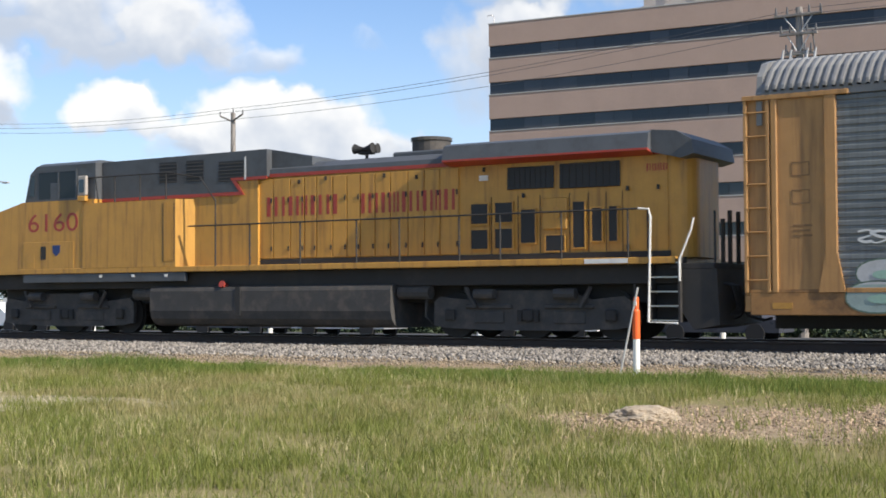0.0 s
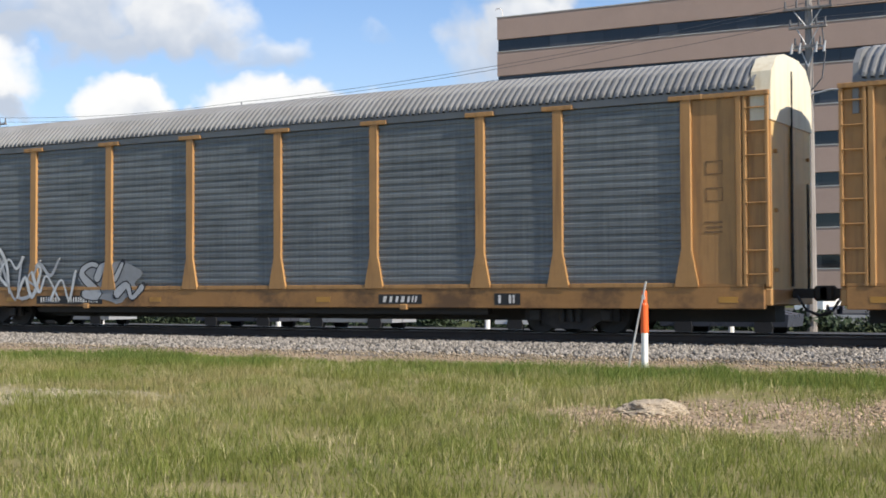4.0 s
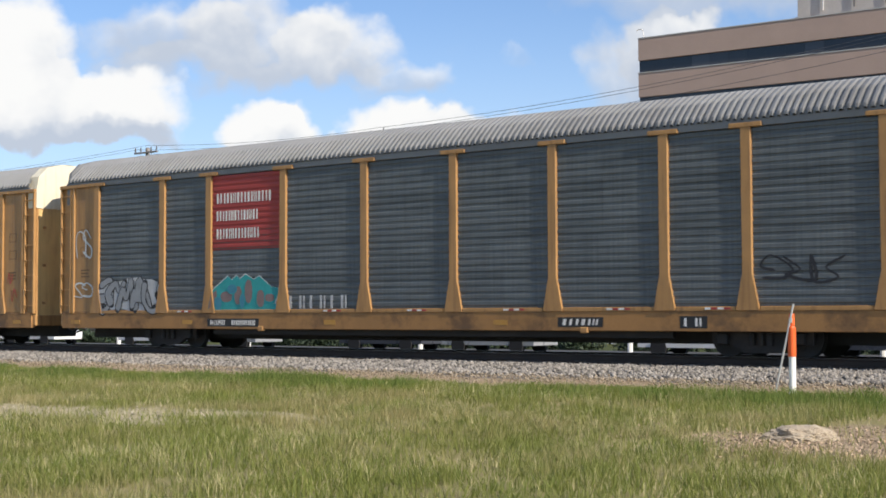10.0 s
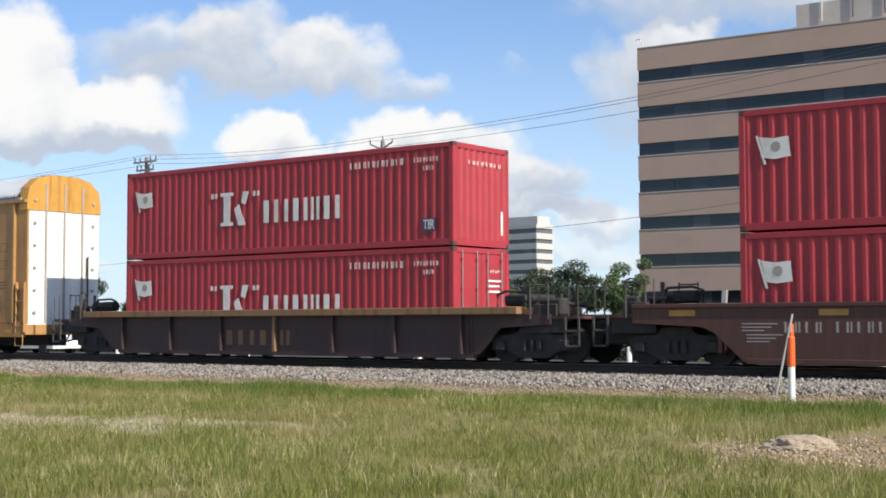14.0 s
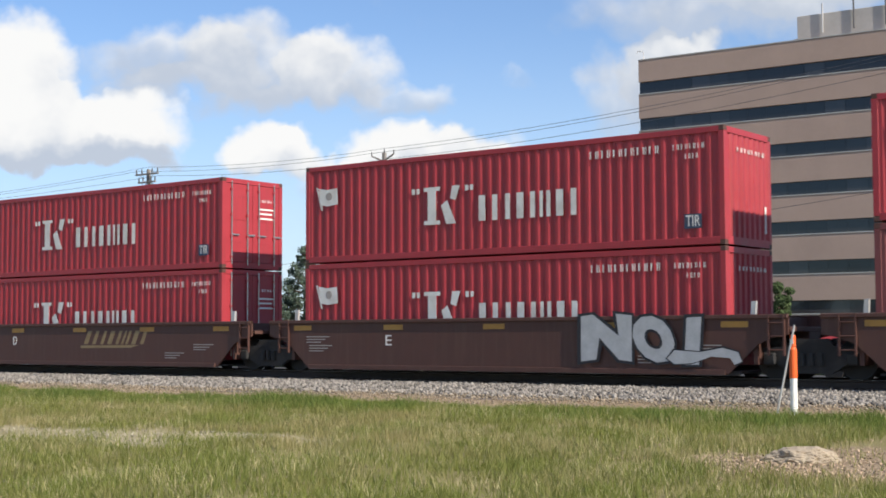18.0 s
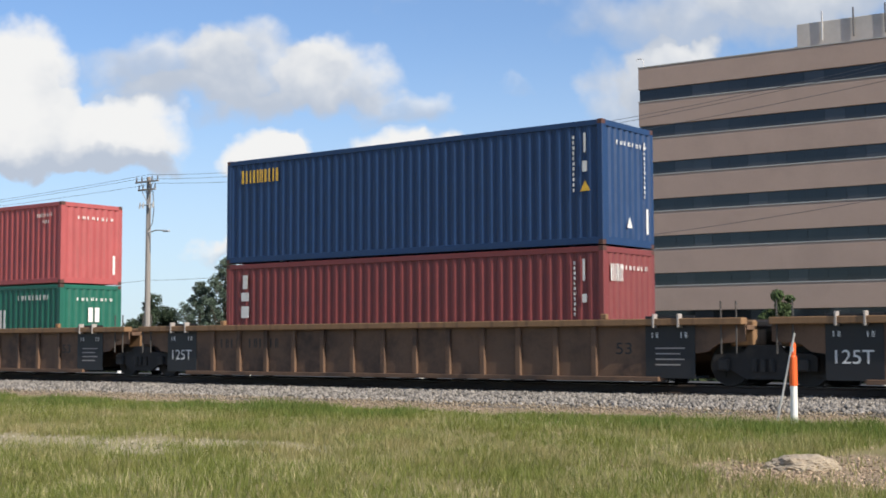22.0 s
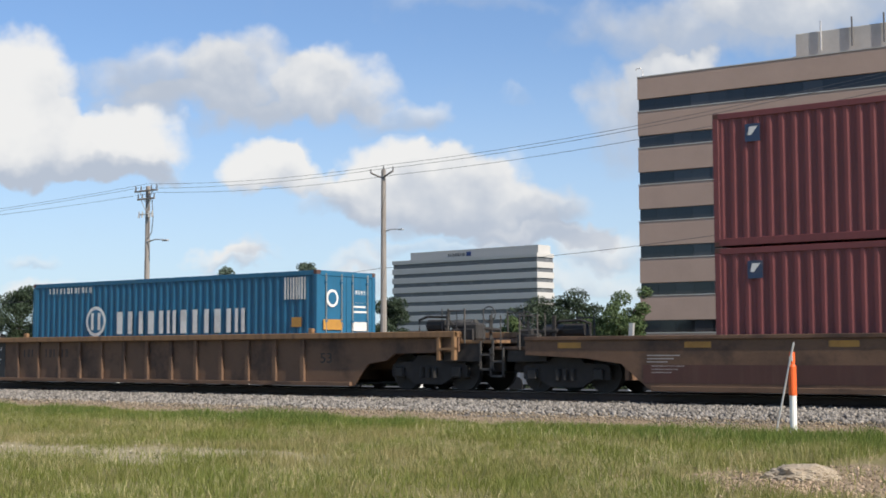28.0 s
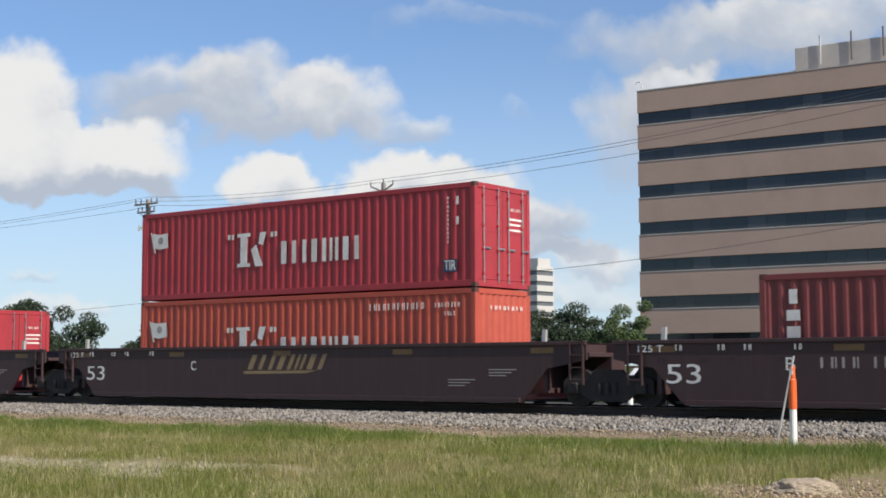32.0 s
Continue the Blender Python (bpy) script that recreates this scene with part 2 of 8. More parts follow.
TRUCK = mat("sooty_cast_steel", (0.056, 0.054, 0.053), var=0.35, scale=3.5, dirt=(0.13, 0.108, 0.09), amount=0.55, rough=0.8)
STEEL = mat("worn_bright_steel", (0.45, 0.44, 0.42), metal=0.9, rough=0.35)
WHITE = mat("white_paint", (0.78, 0.77, 0.73), var=0.1, dirt=(0.45, 0.4, 0.33), amount=0.5, streak=True, rough=0.5)
CREAM = mat("faded_cream_paint", (0.66, 0.60, 0.47), var=0.12, dirt=(0.45, 0.33, 0.16), amount=0.4, streak=True)
BLACK = mat("black_paint", (0.022, 0.022, 0.024), rough=0.5)
SILVER_ROOF = mat("galvanised_roof_sheet", (0.205, 0.208, 0.212), metal=0.1, dirt=(0.15, 0.145, 0.14), amount=0.5, rough=0.5, scale=1.0)
BLUE_ROOF = mat("bright_galvanised_roof_sheet", (0.33, 0.36, 0.405), metal=0.15, dirt=(0.27, 0.29, 0.32), amount=0.4, rough=0.42, scale=1.0)
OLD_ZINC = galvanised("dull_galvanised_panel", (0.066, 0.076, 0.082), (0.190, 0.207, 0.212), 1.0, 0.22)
# lighter copy of OLD_ZINC for the first two auto carriers
PALE_ZINC = galvanised("lighter_galvanised_panel", (0.088, 0.100, 0.108), (0.265, 0.285, 0.290), 4.0, 0.15)
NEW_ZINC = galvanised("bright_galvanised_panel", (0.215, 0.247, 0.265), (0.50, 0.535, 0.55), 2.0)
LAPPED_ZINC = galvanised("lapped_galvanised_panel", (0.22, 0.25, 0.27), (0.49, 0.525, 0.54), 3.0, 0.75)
BROWN = mat("oxide_brown_paint", (0.085, 0.038, 0.030), dirt=(0.12, 0.07, 0.05), amount=0.35, streak=True, rough=0.6)
DEEP_BROWN = mat("deep_oxide_brown_paint", (0.050, 0.027, 0.028), dirt=(0.07, 0.045, 0.040), amount=0.4, streak=True, rough=0.6)
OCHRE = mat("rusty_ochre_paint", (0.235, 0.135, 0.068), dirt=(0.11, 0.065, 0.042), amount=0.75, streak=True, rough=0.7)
# darker, blotchier ochre than OCHRE, for plate sides, ribs and end decks
OCHRE_SIDE = mat("dark_ochre_paint", (0.150, 0.088, 0.055), var=0.34, scale=0.8, dirt=(0.055, 0.036, 0.028), amount=0.95, rough=0.75)
REFLECT = mat("yellow_reflective_patch", (0.44, 0.23, 0.05), dirt=RUST, amount=0.4, rough=0.4)
DULL_PATCH = mat("dulled_reflective_patch", (0.20, 0.115, 0.045), dirt=RUST, amount=0.5, rough=0.5)
LETTER = mat("white_lettering", (0.72, 0.71, 0.68), var=0.12, dirt=(0.4, 0.34, 0.3), amount=0.4, rough=0.55)
FADED = mat("faded_grey_lettering", (0.34, 0.31, 0.29), var=0.2, rough=0.6)
TAN_LETTER = mat("tan_lettering", (0.27, 0.195, 0.10), var=0.2, dirt=(0.16, 0.09, 0.05), amount=0.5, rough=0.6)
GOLD = mat("golden_lettering", (0.75, 0.45, 0.05), rough=0.5)
FADED_NAVY = mat("faded_navy_paint", (0.035, 0.06, 0.12), dirt=(0.12, 0.10, 0.07), amount=0.5, rough=0.6)
NAVY = mat("navy_blue_paint", (0.02, 0.045, 0.16), rough=0.5)
SHIELD_RED = mat("shield_red_paint", (0.42, 0.05, 0.06), rough=0.5)
SIGN_RED = mat("faded_red_sign_paint", (0.34, 0.048, 0.042), dirt=(0.22, 0.05, 0.045), amount=0.5, rough=0.55)
BOX = {
    "red": mat("red_container_paint", (0.345, 0.034, 0.045), dirt=(0.19, 0.035, 0.035), amount=0.4, streak=True, rough=0.45),
    "rose": mat("faded_rose_container_paint", (0.38, 0.085, 0.085), dirt=(0.24, 0.075, 0.07), amount=0.4, streak=True, rough=0.55),
    "orange": mat("orange_red_container_paint", (0.42, 0.075, 0.048), dirt=(0.24, 0.065, 0.045), amount=0.4, streak=True, rough=0.5),
    "maroon": mat("maroon_container_paint", (0.185, 0.042, 0.042), dirt=(0.12, 0.04, 0.04), amount=0.4, streak=True, rough=0.5),
    "brown": mat("reddish_brown_container_paint", (0.165, 0.046, 0.048), dirt=(0.11, 0.038, 0.038), amount=0.4, streak=True, rough=0.5),
    "green": mat("green_container_paint", (0.016, 0.118, 0.080), dirt=(0.018, 0.08, 0.06), amount=0.4, streak=True, rough=0.45),
    "blue": mat("navy_container_paint", (0.013, 0.042, 0.118), dirt=(0.018, 0.032, 0.08), amount=0.35, streak=True, rough=0.45),
    "sky": mat("bright_blue_container_paint", (0.019, 0.115, 0.215), dirt=(0.025, 0.08, 0.135), amount=0.4, streak=True, rough=0.45),
}
DOOR_GREY = mat("grey_green_door_paint", (0.085, 0.135, 0.105), dirt=(0.13, 0.125, 0.105), amount=0.4, streak=True)
STENCIL = mat("worn_dark_stencil", (0.19, 0.11, 0.052), var=0.3, rough=0.7)
RAIL_STEEL = mat("rusty_rail_steel", (0.05, 0.036, 0.03), dirt=(0.09, 0.06, 0.045), amount=0.5, rough=0.7)
TIE = mat("creosoted_timber", (0.075, 0.06, 0.05), rough=0.9, fine=18.0, bump=0.4)
STONE = mat("crushed_ballast_stone", (0.225, 0.205, 0.182), var=0.25, island=1.25, rough=0.9, fine=40.0)
DIRT_STONE = mat("tan_gravel_stone", (0.27, 0.22, 0.16), var=0.25, island=0.8, rough=0.95, fine=40.0)
BED = mat("packed_ballast_bed", (0.20, 0.18, 0.16), var=0.5, scale=9.0, fine=60.0, rough=0.95, bump=0.9)
BRICK = mat("tan_brick_cladding", (0.44, 0.315, 0.255), var=0.08, scale=0.25, fine=5.0, rough=0.85, dirt=(0.36, 0.26, 0.215), amount=0.4)
CONCRETE = mat("pale_concrete", (0.46, 0.44, 0.41), var=0.1, scale=0.4, rough=0.9, dirt=(0.33, 0.31, 0.29), amount=0.4)
WINDOW = plain_glass("dark_tinted_window_glass", (0.022, 0.022, 0.024), 0.08)
WINDOW.node_tree.nodes["Principled BSDF"].inputs["Specular IOR Level"].default_value = 0.6
DARK_GLASS = plain_glass("dark_cab_glass", (0.012, 0.015, 0.018), 0.06)
CAB_GLASS = plain_glass("smoked_cab_glass", (0.010, 0.012, 0.014), 0.12)
CAB_GLASS.node_tree.nodes["Principled BSDF"].inputs["Specular IOR Level"].default_value = 0.25
PALE_WALL = mat("pale_grey_cladding", (0.49, 0.475, 0.46), var=0.05, scale=0.1, fine=1.5, rough=0.85)
STRIP_GLASS = mat("far_window_strip", (0.12, 0.122, 0.13), var=0.3, scale=0.12, fine=0.6, rough=0.25)
WOOD = mat("weathered_pole_timber", (0.27, 0.245, 0.225), fine=9.0, rough=0.9, dirt=(0.13, 0.1, 0.08), amount=0.5, streak=True)
WIRE = mat("weathered_cable", (0.10, 0.10, 0.105), rough=0.6)
BARK = mat("tree_bark", (0.10, 0.075, 0.055), fine=14.0, rough=0.95, bump=0.6)
NEEDLES = mat("pine_needles", (0.078, 0.108, 0.075), var=0.2, island=0.7, rough=0.7)
LEAVES = mat("oak_leaves", (0.031, 0.050, 0.024), var=0.2, island=0.7, rough=0.65)
PALE_LEAVES = mat("light_green_leaves", (0.072, 0.108, 0.036), var=0.2, island=0.7, rough=0.65)
ORANGE = mat("orange_plastic", (0.78, 0.13, 0.03), var=0.08, rough=0.4)
POST_WHITE = mat("white_plastic", (0.78, 0.77, 0.74), var=0.06, rough=0.45)
ALU = mat("dull_aluminium_rod", (0.52, 0.51, 0.5), metal=0.4, rough=0.5)
ASPHALT = mat("worn_asphalt", (0.06, 0.06, 0.062), rough=0.95, scale=1.0)
KERB = mat("kerb_concrete", (0.5, 0.49, 0.46), rough=0.9)
CAR_WHITE = mat("white_car_paint", (0.75, 0.75, 0.75), var=0.03, rough=0.3)
CAR_GREY = mat("silver_car_paint", (0.42, 0.43, 0.45), var=0.03, metal=0.4, rough=0.3)
CAR_DARK = mat("dark_car_paint", (0.05, 0.055, 0.07), var=0.03, rough=0.3)
CAR_RED = mat("red_car_paint", (0.3, 0.03, 0.03), var=0.03, rough=0.3)
TYRE = mat("tyre_rubber", (0.025, 0.025, 0.026), rough=0.85)


# ---- mesh building ----
class Form:
    """Collects the faces of one part."""

    def __init__(self):
        self.v, self.f, self.cuts = [], [], []

    def put(self, verts, faces):
        n = len(self.v)
        self.cuts.append((n, len(self.f)))
        self.v += [tuple(p) for p in verts]
        self.f += [tuple(i + n for i in q) for q in faces]
        return self

    def box(self, x0, y0, z0, x1, y1, z1, c=0.0):
        """A block, with its edges chamfered by c."""
        lo, hi = (min(x0, x1), min(y0, y1), min(z0, z1)), (max(x0, x1), max(y0, y1), max(z0, z1))
        c = min(c, *(0.45 * (b - a) for a, b in zip(lo, hi)))
        if c <= 0:
            vs = [(lo[0] if i & 1 == 0 else hi[0], lo[1] if i & 2 == 0 else hi[1], lo[2] if i & 4 == 0 else hi[2]) for i in range(8)]
            return self.put(vs, [(0, 2, 3, 1), (4, 5, 7, 6), (0, 1, 5, 4), (2, 6, 7, 3), (0, 4, 6, 2), (1, 3, 7, 5)])
        vs, at = [], {}
        for i in range(8):
            s = [(i >> a) & 1 for a in range(3)]
            for ax in range(3):
                at[i, ax] = len(vs)
                vs.append(tuple((hi[a] if s[a] else lo[a]) if a == ax else (hi[a] - c if s[a] else lo[a] + c) for a in range(3)))
        fs = []
        for ax in range(3):
            a, b = (ax + 1) % 3, (ax + 2) % 3
            for s in (0, 1):
                ring = [(s << ax) | (p << a) | (q << b) for p, q in ((0, 0), (1, 0), (1, 1), (0, 1))]
                fs.append([at[i, ax] for i in ring])
            for p in (0, 1):
                for q in (0, 1):
                    i0, i1 = (p << a) | (q << b), (p << a) | (q << b) | (1 << ax)
                    fs.append([at[i0, a], at[i1, a], at[i1, b], at[i0, b]])
        fs += [[at[i, 0], at[i, 1], at[i, 2]] for i in range(8)]
        return self.put(vs, fs)

    def prism(self, poly, plane, a, b):
        """A flat outline pushed along the axis square to its plane ('xz', 'yz' or 'xy') from a to b."""
        at = {"xz": lambda p, q, d: (p, d, q), "yz": lambda p, q, d: (d, p, q), "xy": lambda p, q, d: (p, q, d)}[plane]
        n = len(poly)
        vs = [at(p, q, a) for p, q in poly] + [at(p, q, b) for p, q in poly]
        return self.put(vs, [tuple(range(n)), tuple(range(n, 2 * n))] + [(i, (i + 1) % n, n + (i + 1) % n, n + i) for i in range(n)])

    def tube(self, pts, r, n=8, r2=None):
        """A round bar through points, tapering from r to r2."""
        pts = [Vector(p) for p in pts]
        r2 = r if r2 is None else r2
        vs, m = [], len(pts)
        for i, p in enumerate(pts):
            d = (pts[min(i + 1, m - 1)] - pts[max(i - 1, 0)]).normalized()
            u = d.orthogonal().normalized() if abs(d.z) > 0.9 else d.cross(Vector((0, 0, 1))).normalized()
            w = d.cross(u)
            rr = r + (r2 - r) * i / max(1, m - 1)
            vs += [p + u * (rr * math.cos(2 * math.pi * j / n)) + w * (rr * math.sin(2 * math.pi * j / n)) for j in range(n)]
        fs = [(i * n + j, i * n + (j + 1) % n, (i + 1) * n + (j + 1) % n, (i + 1) * n + j) for i in range(m - 1) for j in range(n)]
        fs += [tuple(range(n)), tuple(range((m - 1) * n, m * n))]
        return self.put(vs, fs)

    def sheet(self, rows):
        """A skin over rows of points of equal length."""
        n = len(rows[0])
        return self.put([p for r in rows for p in r], [(i * n + j, i * n + j + 1, (i + 1) * n + j + 1, (i + 1) * n + j) for i in range(len(rows) - 1) for j in range(n - 1)])

    def mesh(self, name, material, smooth=False, normals=True):
        me = bpy.data.meshes.new(name)
        me.from_pydata(self.v, [], self.f)
        if normals:
            bm = bmesh.new()
            bm.from_mesh(me)
            bmesh.ops.recalc_face_normals(bm, faces=bm.faces)
            bm.to_mesh(me)
            bm.free()
        me.materials.append(material)
        if smooth:
            me.shade_smooth()
        return me


MADE = {}
PIECEWISE = ("line_mark", "owner_mark", "name_mark", "sign_bar_mark", "line_dot_mark", "line_ring_mark", "shield_stripe")      # painted bars, each one a part
TINY = ("data_stencil", "address_stencil", "end_stencil", "door_stencil", "small_stencil", "number_stencil", "load_stencil", "shield_lettering_bar", "sill_sign_mark", "sill_placard_mark")


def part(name, form, material, parent, label="", at=(0, 0, 0), key=None, smooth=False):
    """ONE mesh object under a thing or a part. Parts with the same key share their mesh; form may be a function that makes it."""
    if name in PIECEWISE and not callable(form) and len(form.cuts) > 1:
        ends = form.cuts[1:] + [(len(form.v), len(form.f))]
        for (v0, f0), (v1, f1) in zip(form.cuts, ends):
            if f1 > f0:
                piece = Form()
                piece.put(form.v[v0:v1], [tuple(i - v0 for i in q) for q in form.f[f0:f1]])
                part(name, piece, material, parent, label, at, None, smooth)
        return parent
    k = (key, material.name) if key else None
    if k in MADE and k:
        me = MADE[k]
    else:
        me = (form() if callable(form) else form).mesh(name, material, smooth)
        if k:
            MADE[k] = me
    ob = new(name, me)
    ob.parent, ob.location = parent, at
    return tagged(ob, label=label, kind="stuff" if name in TINY else "")


def thing(name, label, category, group="", kind="", at=(0, 0, 0)):
    ob = new(name)
    ob.empty_display_size = 0.3
    ob.location = at
    return tagged(ob, label, category, group, kind)


def solid(name, form, material, label="", category="", group="", kind="", smooth=False, normals=True):
    return tagged(new(name, form.mesh(name, material, smooth, normals)), label, category, group, kind)


def words(text, x0, x1, z0, z1, y, material, parent, name="lettering", facing="y", label=""):
    """Raised letters in the built-in font, fitted to a rectangle on a side that faces -y (or the end that faces +x)."""
    cu = bpy.data.curves.new("letters", "FONT")
    cu.body, cu.extrude = text, 0.002
    tmp = new("letters", cu)
    me = bpy.data.meshes.new_from_object(tmp.evaluated_get(bpy.context.evaluated_depsgraph_get()))
    bpy.data.objects.remove(tmp)
    bpy.data.curves.remove(cu)
    co = np.array([v.co for v in me.vertices])
    lo, hi = co.min(0), co.max(0)
    p = x0 + (co[:, 0] - lo[0]) / (hi[0] - lo[0]) * (x1 - x0)
    q = z0 + (co[:, 1] - lo[1]) / (hi[1] - lo[1]) * (z1 - z0)
    d = np.full(len(co), y) - (co[:, 2] if facing == "y" else -co[:, 2])
    out = np.stack([p, d, q], 1) if facing == "y" else np.stack([d, p, q], 1)
    me.vertices.foreach_set("co", out.ravel())
    me.materials.clear()
    me.materials.append(material)
    ob = new(name, me)
    ob.parent = parent
    return tagged(ob, label=label)


def strokes(x0, x1, z0, z1, n, y, heavy=False, thick=0.004, lean=0.0):
    """Plain bars of a word's size: n groups of uprights side by side."""
    f = Form()
    w = (x1 - x0) / n
    for i in range(n):
        a = x0 + i * w
        for p, q in (((.06, .32), (.60, .80)) if heavy and i % 3 == 0 else ((.12, .30), (.56, .82)) if heavy and i % 3 == 1 else ((.08, .26), (.44, .56), (.70, .84)) if heavy else ((0.14, 0.34), (0.52, 0.66)) if i % 2 else ((0.16, 0.38),)):
            f.prism([(a + p * w, z0), (a + q * w, z0), (a + q * w + lean, z1), (a + p * w + lean, z1)], "xz", y - thick, y)
    return f


def dashes(x, z0, z1, n, y, w=0.06):
    """A column of small plain marks."""
    f = Form()
    h = (z1 - z0) / n
    for i in range(n):
        f.box(x, y - 0.004, z0 + i * h, x + w * (0.7 + 0.3 * ((i * 7) % 3) / 2), y, z0 + (i + 0.62) * h)
    return f


def slab(x0, x1, z0, z1, y, thick=0.004):
    return Form().box(x0, y - thick, z0, x1, y, z1)


# ---- ground and track ----
def ramp(x, a, b):
    t = min(1.0, max(0.0, (x - a) / (b - a)))
    return t * t * (3 - 2 * t)


def ground_z(x, y):
    z = 0.24 * ramp(y, 5.0, 19.0) * (1 - ramp(y, 31.5, 37.0))
    if 0 < y < 26 and -60 < x < 20:
        z += 0.035 * noise.noise((x * 0.35, y * 0.35, 2.0)) + 0.015 * noise.noise((x * 1.3, y * 1.3, 5.0))
    return z


BARE = [(-16.9, 12.8, 3.6, 1.25), (-14.2, 13.7, 2.4, 0.8), (-4.2, 14.9, 3.0, 2.0), (-2.5, 16.3, 2.4, 1.4), (-5.8, 13.9, 1.5, 0.9)]


def bareness(x, y):
    b = 0.0
    for cx, cy, rx, ry in BARE:
        b = max(b, (0.42 if cx < -12 else 1.0) * (1.0 - math.hypot((x - cx) / rx, (y - cy) / ry)))
    return b + 0.35 * noise.noise((x * 1.1, y * 1.1, 9.0)) * (1 if b > -0.5 else 0)


def soil_material():
    m = bpy.data.materials.new("turf_and_soil")
    m.use_nodes = True
    k = Nodes(m.node_tree)
    bs = k.t.nodes["Principled BSDF"]
    co = k.t.nodes.new("ShaderNodeTexCoord").outputs["Object"]
    p = k.add("ShaderNodeSeparateXYZ", inputs={0: co})
    worn = None
    wob = k.math("MULTIPLY", k.math("SUBTRACT", k.noise(co, 1.1, 6.0, 0.65), 0.5), 1.1)
    for cx, cy, rx, ry in BARE:
        a = k.math("MULTIPLY", k.math("SUBTRACT", p.outputs[0], cx), 1 / rx)
        b = k.math("MULTIPLY", k.math("SUBTRACT", p.outputs[1], cy), 1 / ry)
        r = k.math("SUBTRACT", 1.0, k.math("SQRT", k.math("ADD", k.math("MULTIPLY", a, a), k.math("MULTIPLY", b, b))))
        worn = r if worn is None else k.math("MAXIMUM", worn, r)
    bare = k.span(k.math("ADD", worn, wob), -0.05, 0.35)
    shoulder = k.math("ADD", p.outputs[1], k.math("MULTIPLY", wob, 1.1))
    bare = k.math("MAXIMUM", bare, k.math("MULTIPLY", k.span(shoulder, 21.2, 21.9), k.span(shoulder, 33.5, 32.5)))
    turf = k.mix(k.span(k.noise(co, 0.6, 6.0), 0.35, 0.65), (0.19, 0.19, 0.07), (0.33, 0.285, 0.14))
    turf = k.mix(k.span(k.noise(co, 14.0, 4.0), 0.3, 0.7), turf, (0.24, 0.20, 0.10))
    weeds = k.mix(k.span(k.noise(co, 0.25, 6.0), 0.35, 0.65), (0.05, 0.065, 0.022), (0.10, 0.105, 0.04))
    turf = k.mix(k.span(p.outputs[1], 32.5, 36.0), turf, weeds)
    soil = k.mix(k.span(k.noise(co, 6.0, 6.0), 0.3, 0.7), (0.23, 0.165, 0.10), (0.37, 0.285, 0.185))
    soil = k.mix(k.span(k.noise(co, 45.0, 3.0), 0.52, 0.62), soil, (0.42, 0.34, 0.26))
    soil = k.mix(k.math("MULTIPLY", k.span(p.outputs[0], -9.0, -11.5), k.span(p.outputs[1], 18.0, 16.5)), soil, k.mix(k.span(k.noise(co, 9.0, 5.0), 0.35, 0.65), (0.29, 0.25, 0.14), (0.42, 0.365, 0.24)))
    k.t.links.new(k.mix(bare, turf, soil), bs.inputs["Base Color"])
    bs.inputs["Roughness"].default_value, bs.inputs["Specular IOR Level"].default_value = 0.95, 0.1
    b = k.add("ShaderNodeBump", inputs={"Strength": 0.7, "Distance": 0.03, "Height": k.noise(co, 30.0, 5.0, 0.7)})
    k.t.links.new(b.outputs[0], bs.inputs["Normal"])
    return m


SOIL = soil_material()


def build_ground():
    xs = [-4000, -1500, -600, -300, -150, -90] + [-60 + i * 0.8 for i in range(101)] + [30, 60, 150, 400, 1500, 4000]
    ys = [-2000, -600, -200, -60, -20, -5] + [i * 0.7 for i in range(0, 37)] + [27, 30, 31.5, 33, 34.5, 36, 37.5, 40, 50, 70, 100, 140, 200, 300, 600, 1500, 4500]
    f = Form().sheet([[(x, y, ground_z(x, y)) for x in xs] for y in ys])
    solid("ground", f, SOIL, "rough grassy verge with worn patches of pale soil", "ground", kind="structure", smooth=True)


def build_track():
    y = TRACK_Y
    z = RAIL_Z - 0.19
    bed = Form()
    prof = [(y - 4.9, 0.18), (y - 3.4, 0.29), (y - 2.35, z - 0.08), (y - 1.5, z - 0.04), (y + 1.5, z - 0.03), (y + 2.35, z - 0.02), (y + 3.9, 0.22), (y + 5.2, 0.1), (y + 5.2, -0.4), (y - 4.9, -0.4)]
    bed.prism(prof, "yz", -400, 200)
    solid("ballast_bed", bed, BED, "bank of grey crushed stone under the track", "track bed", kind="structure")
    for side in (-1, 1):
        c = y + side * 0.755
        p = [(-.07, 0), (.07, 0), (.07, .012), (.012, .03), (.012, .135), (.037, .15), (.037, .178), (.028, .19), (-.028, .19), (-.037, .178), (-.037, .15), (-.012, .135), (-.012, .03), (-.07, .012)]
        f = Form().prism([(c + a, RAIL_Z - 0.19 + b) for a, b in p], "yz", -400, 200)
        t = solid("rail", f, RAIL_STEEL, "rusty steel rail with a bright worn head", "rail", group="rails of the track", kind="structure")
        head = Form().box(-400, c - 0.026, RAIL_Z, 200, c + 0.026, RAIL_Z + 0.002)
        part("running_surface", head, STEEL, t)
    # ties
    first = thing("railway_tie", "dark creosoted timber tie bedded in ballast", "railway tie", group="ties of the track", kind="structure", at=(-62.0, y, z))
    part("timber", Form().box(-0.115, -1.3, -0.16, 0.115, 1.3, 0.02, 0.012), TIE, first)
    for side in (-1, 1):
        part("tie_plate", Form().box(-0.1, side * 0.755 - 0.17, 0.02, 0.1, side * 0.755 + 0.17, 0.03), RAIL_STEEL, first)
    for i in range(1, 125):
        copy_thing(first, pose(-62.0 + 0.53 * i, y, z + random.uniform(-0.008, 0.008), 0, 0, random.uniform(-0.6, 0.6)))


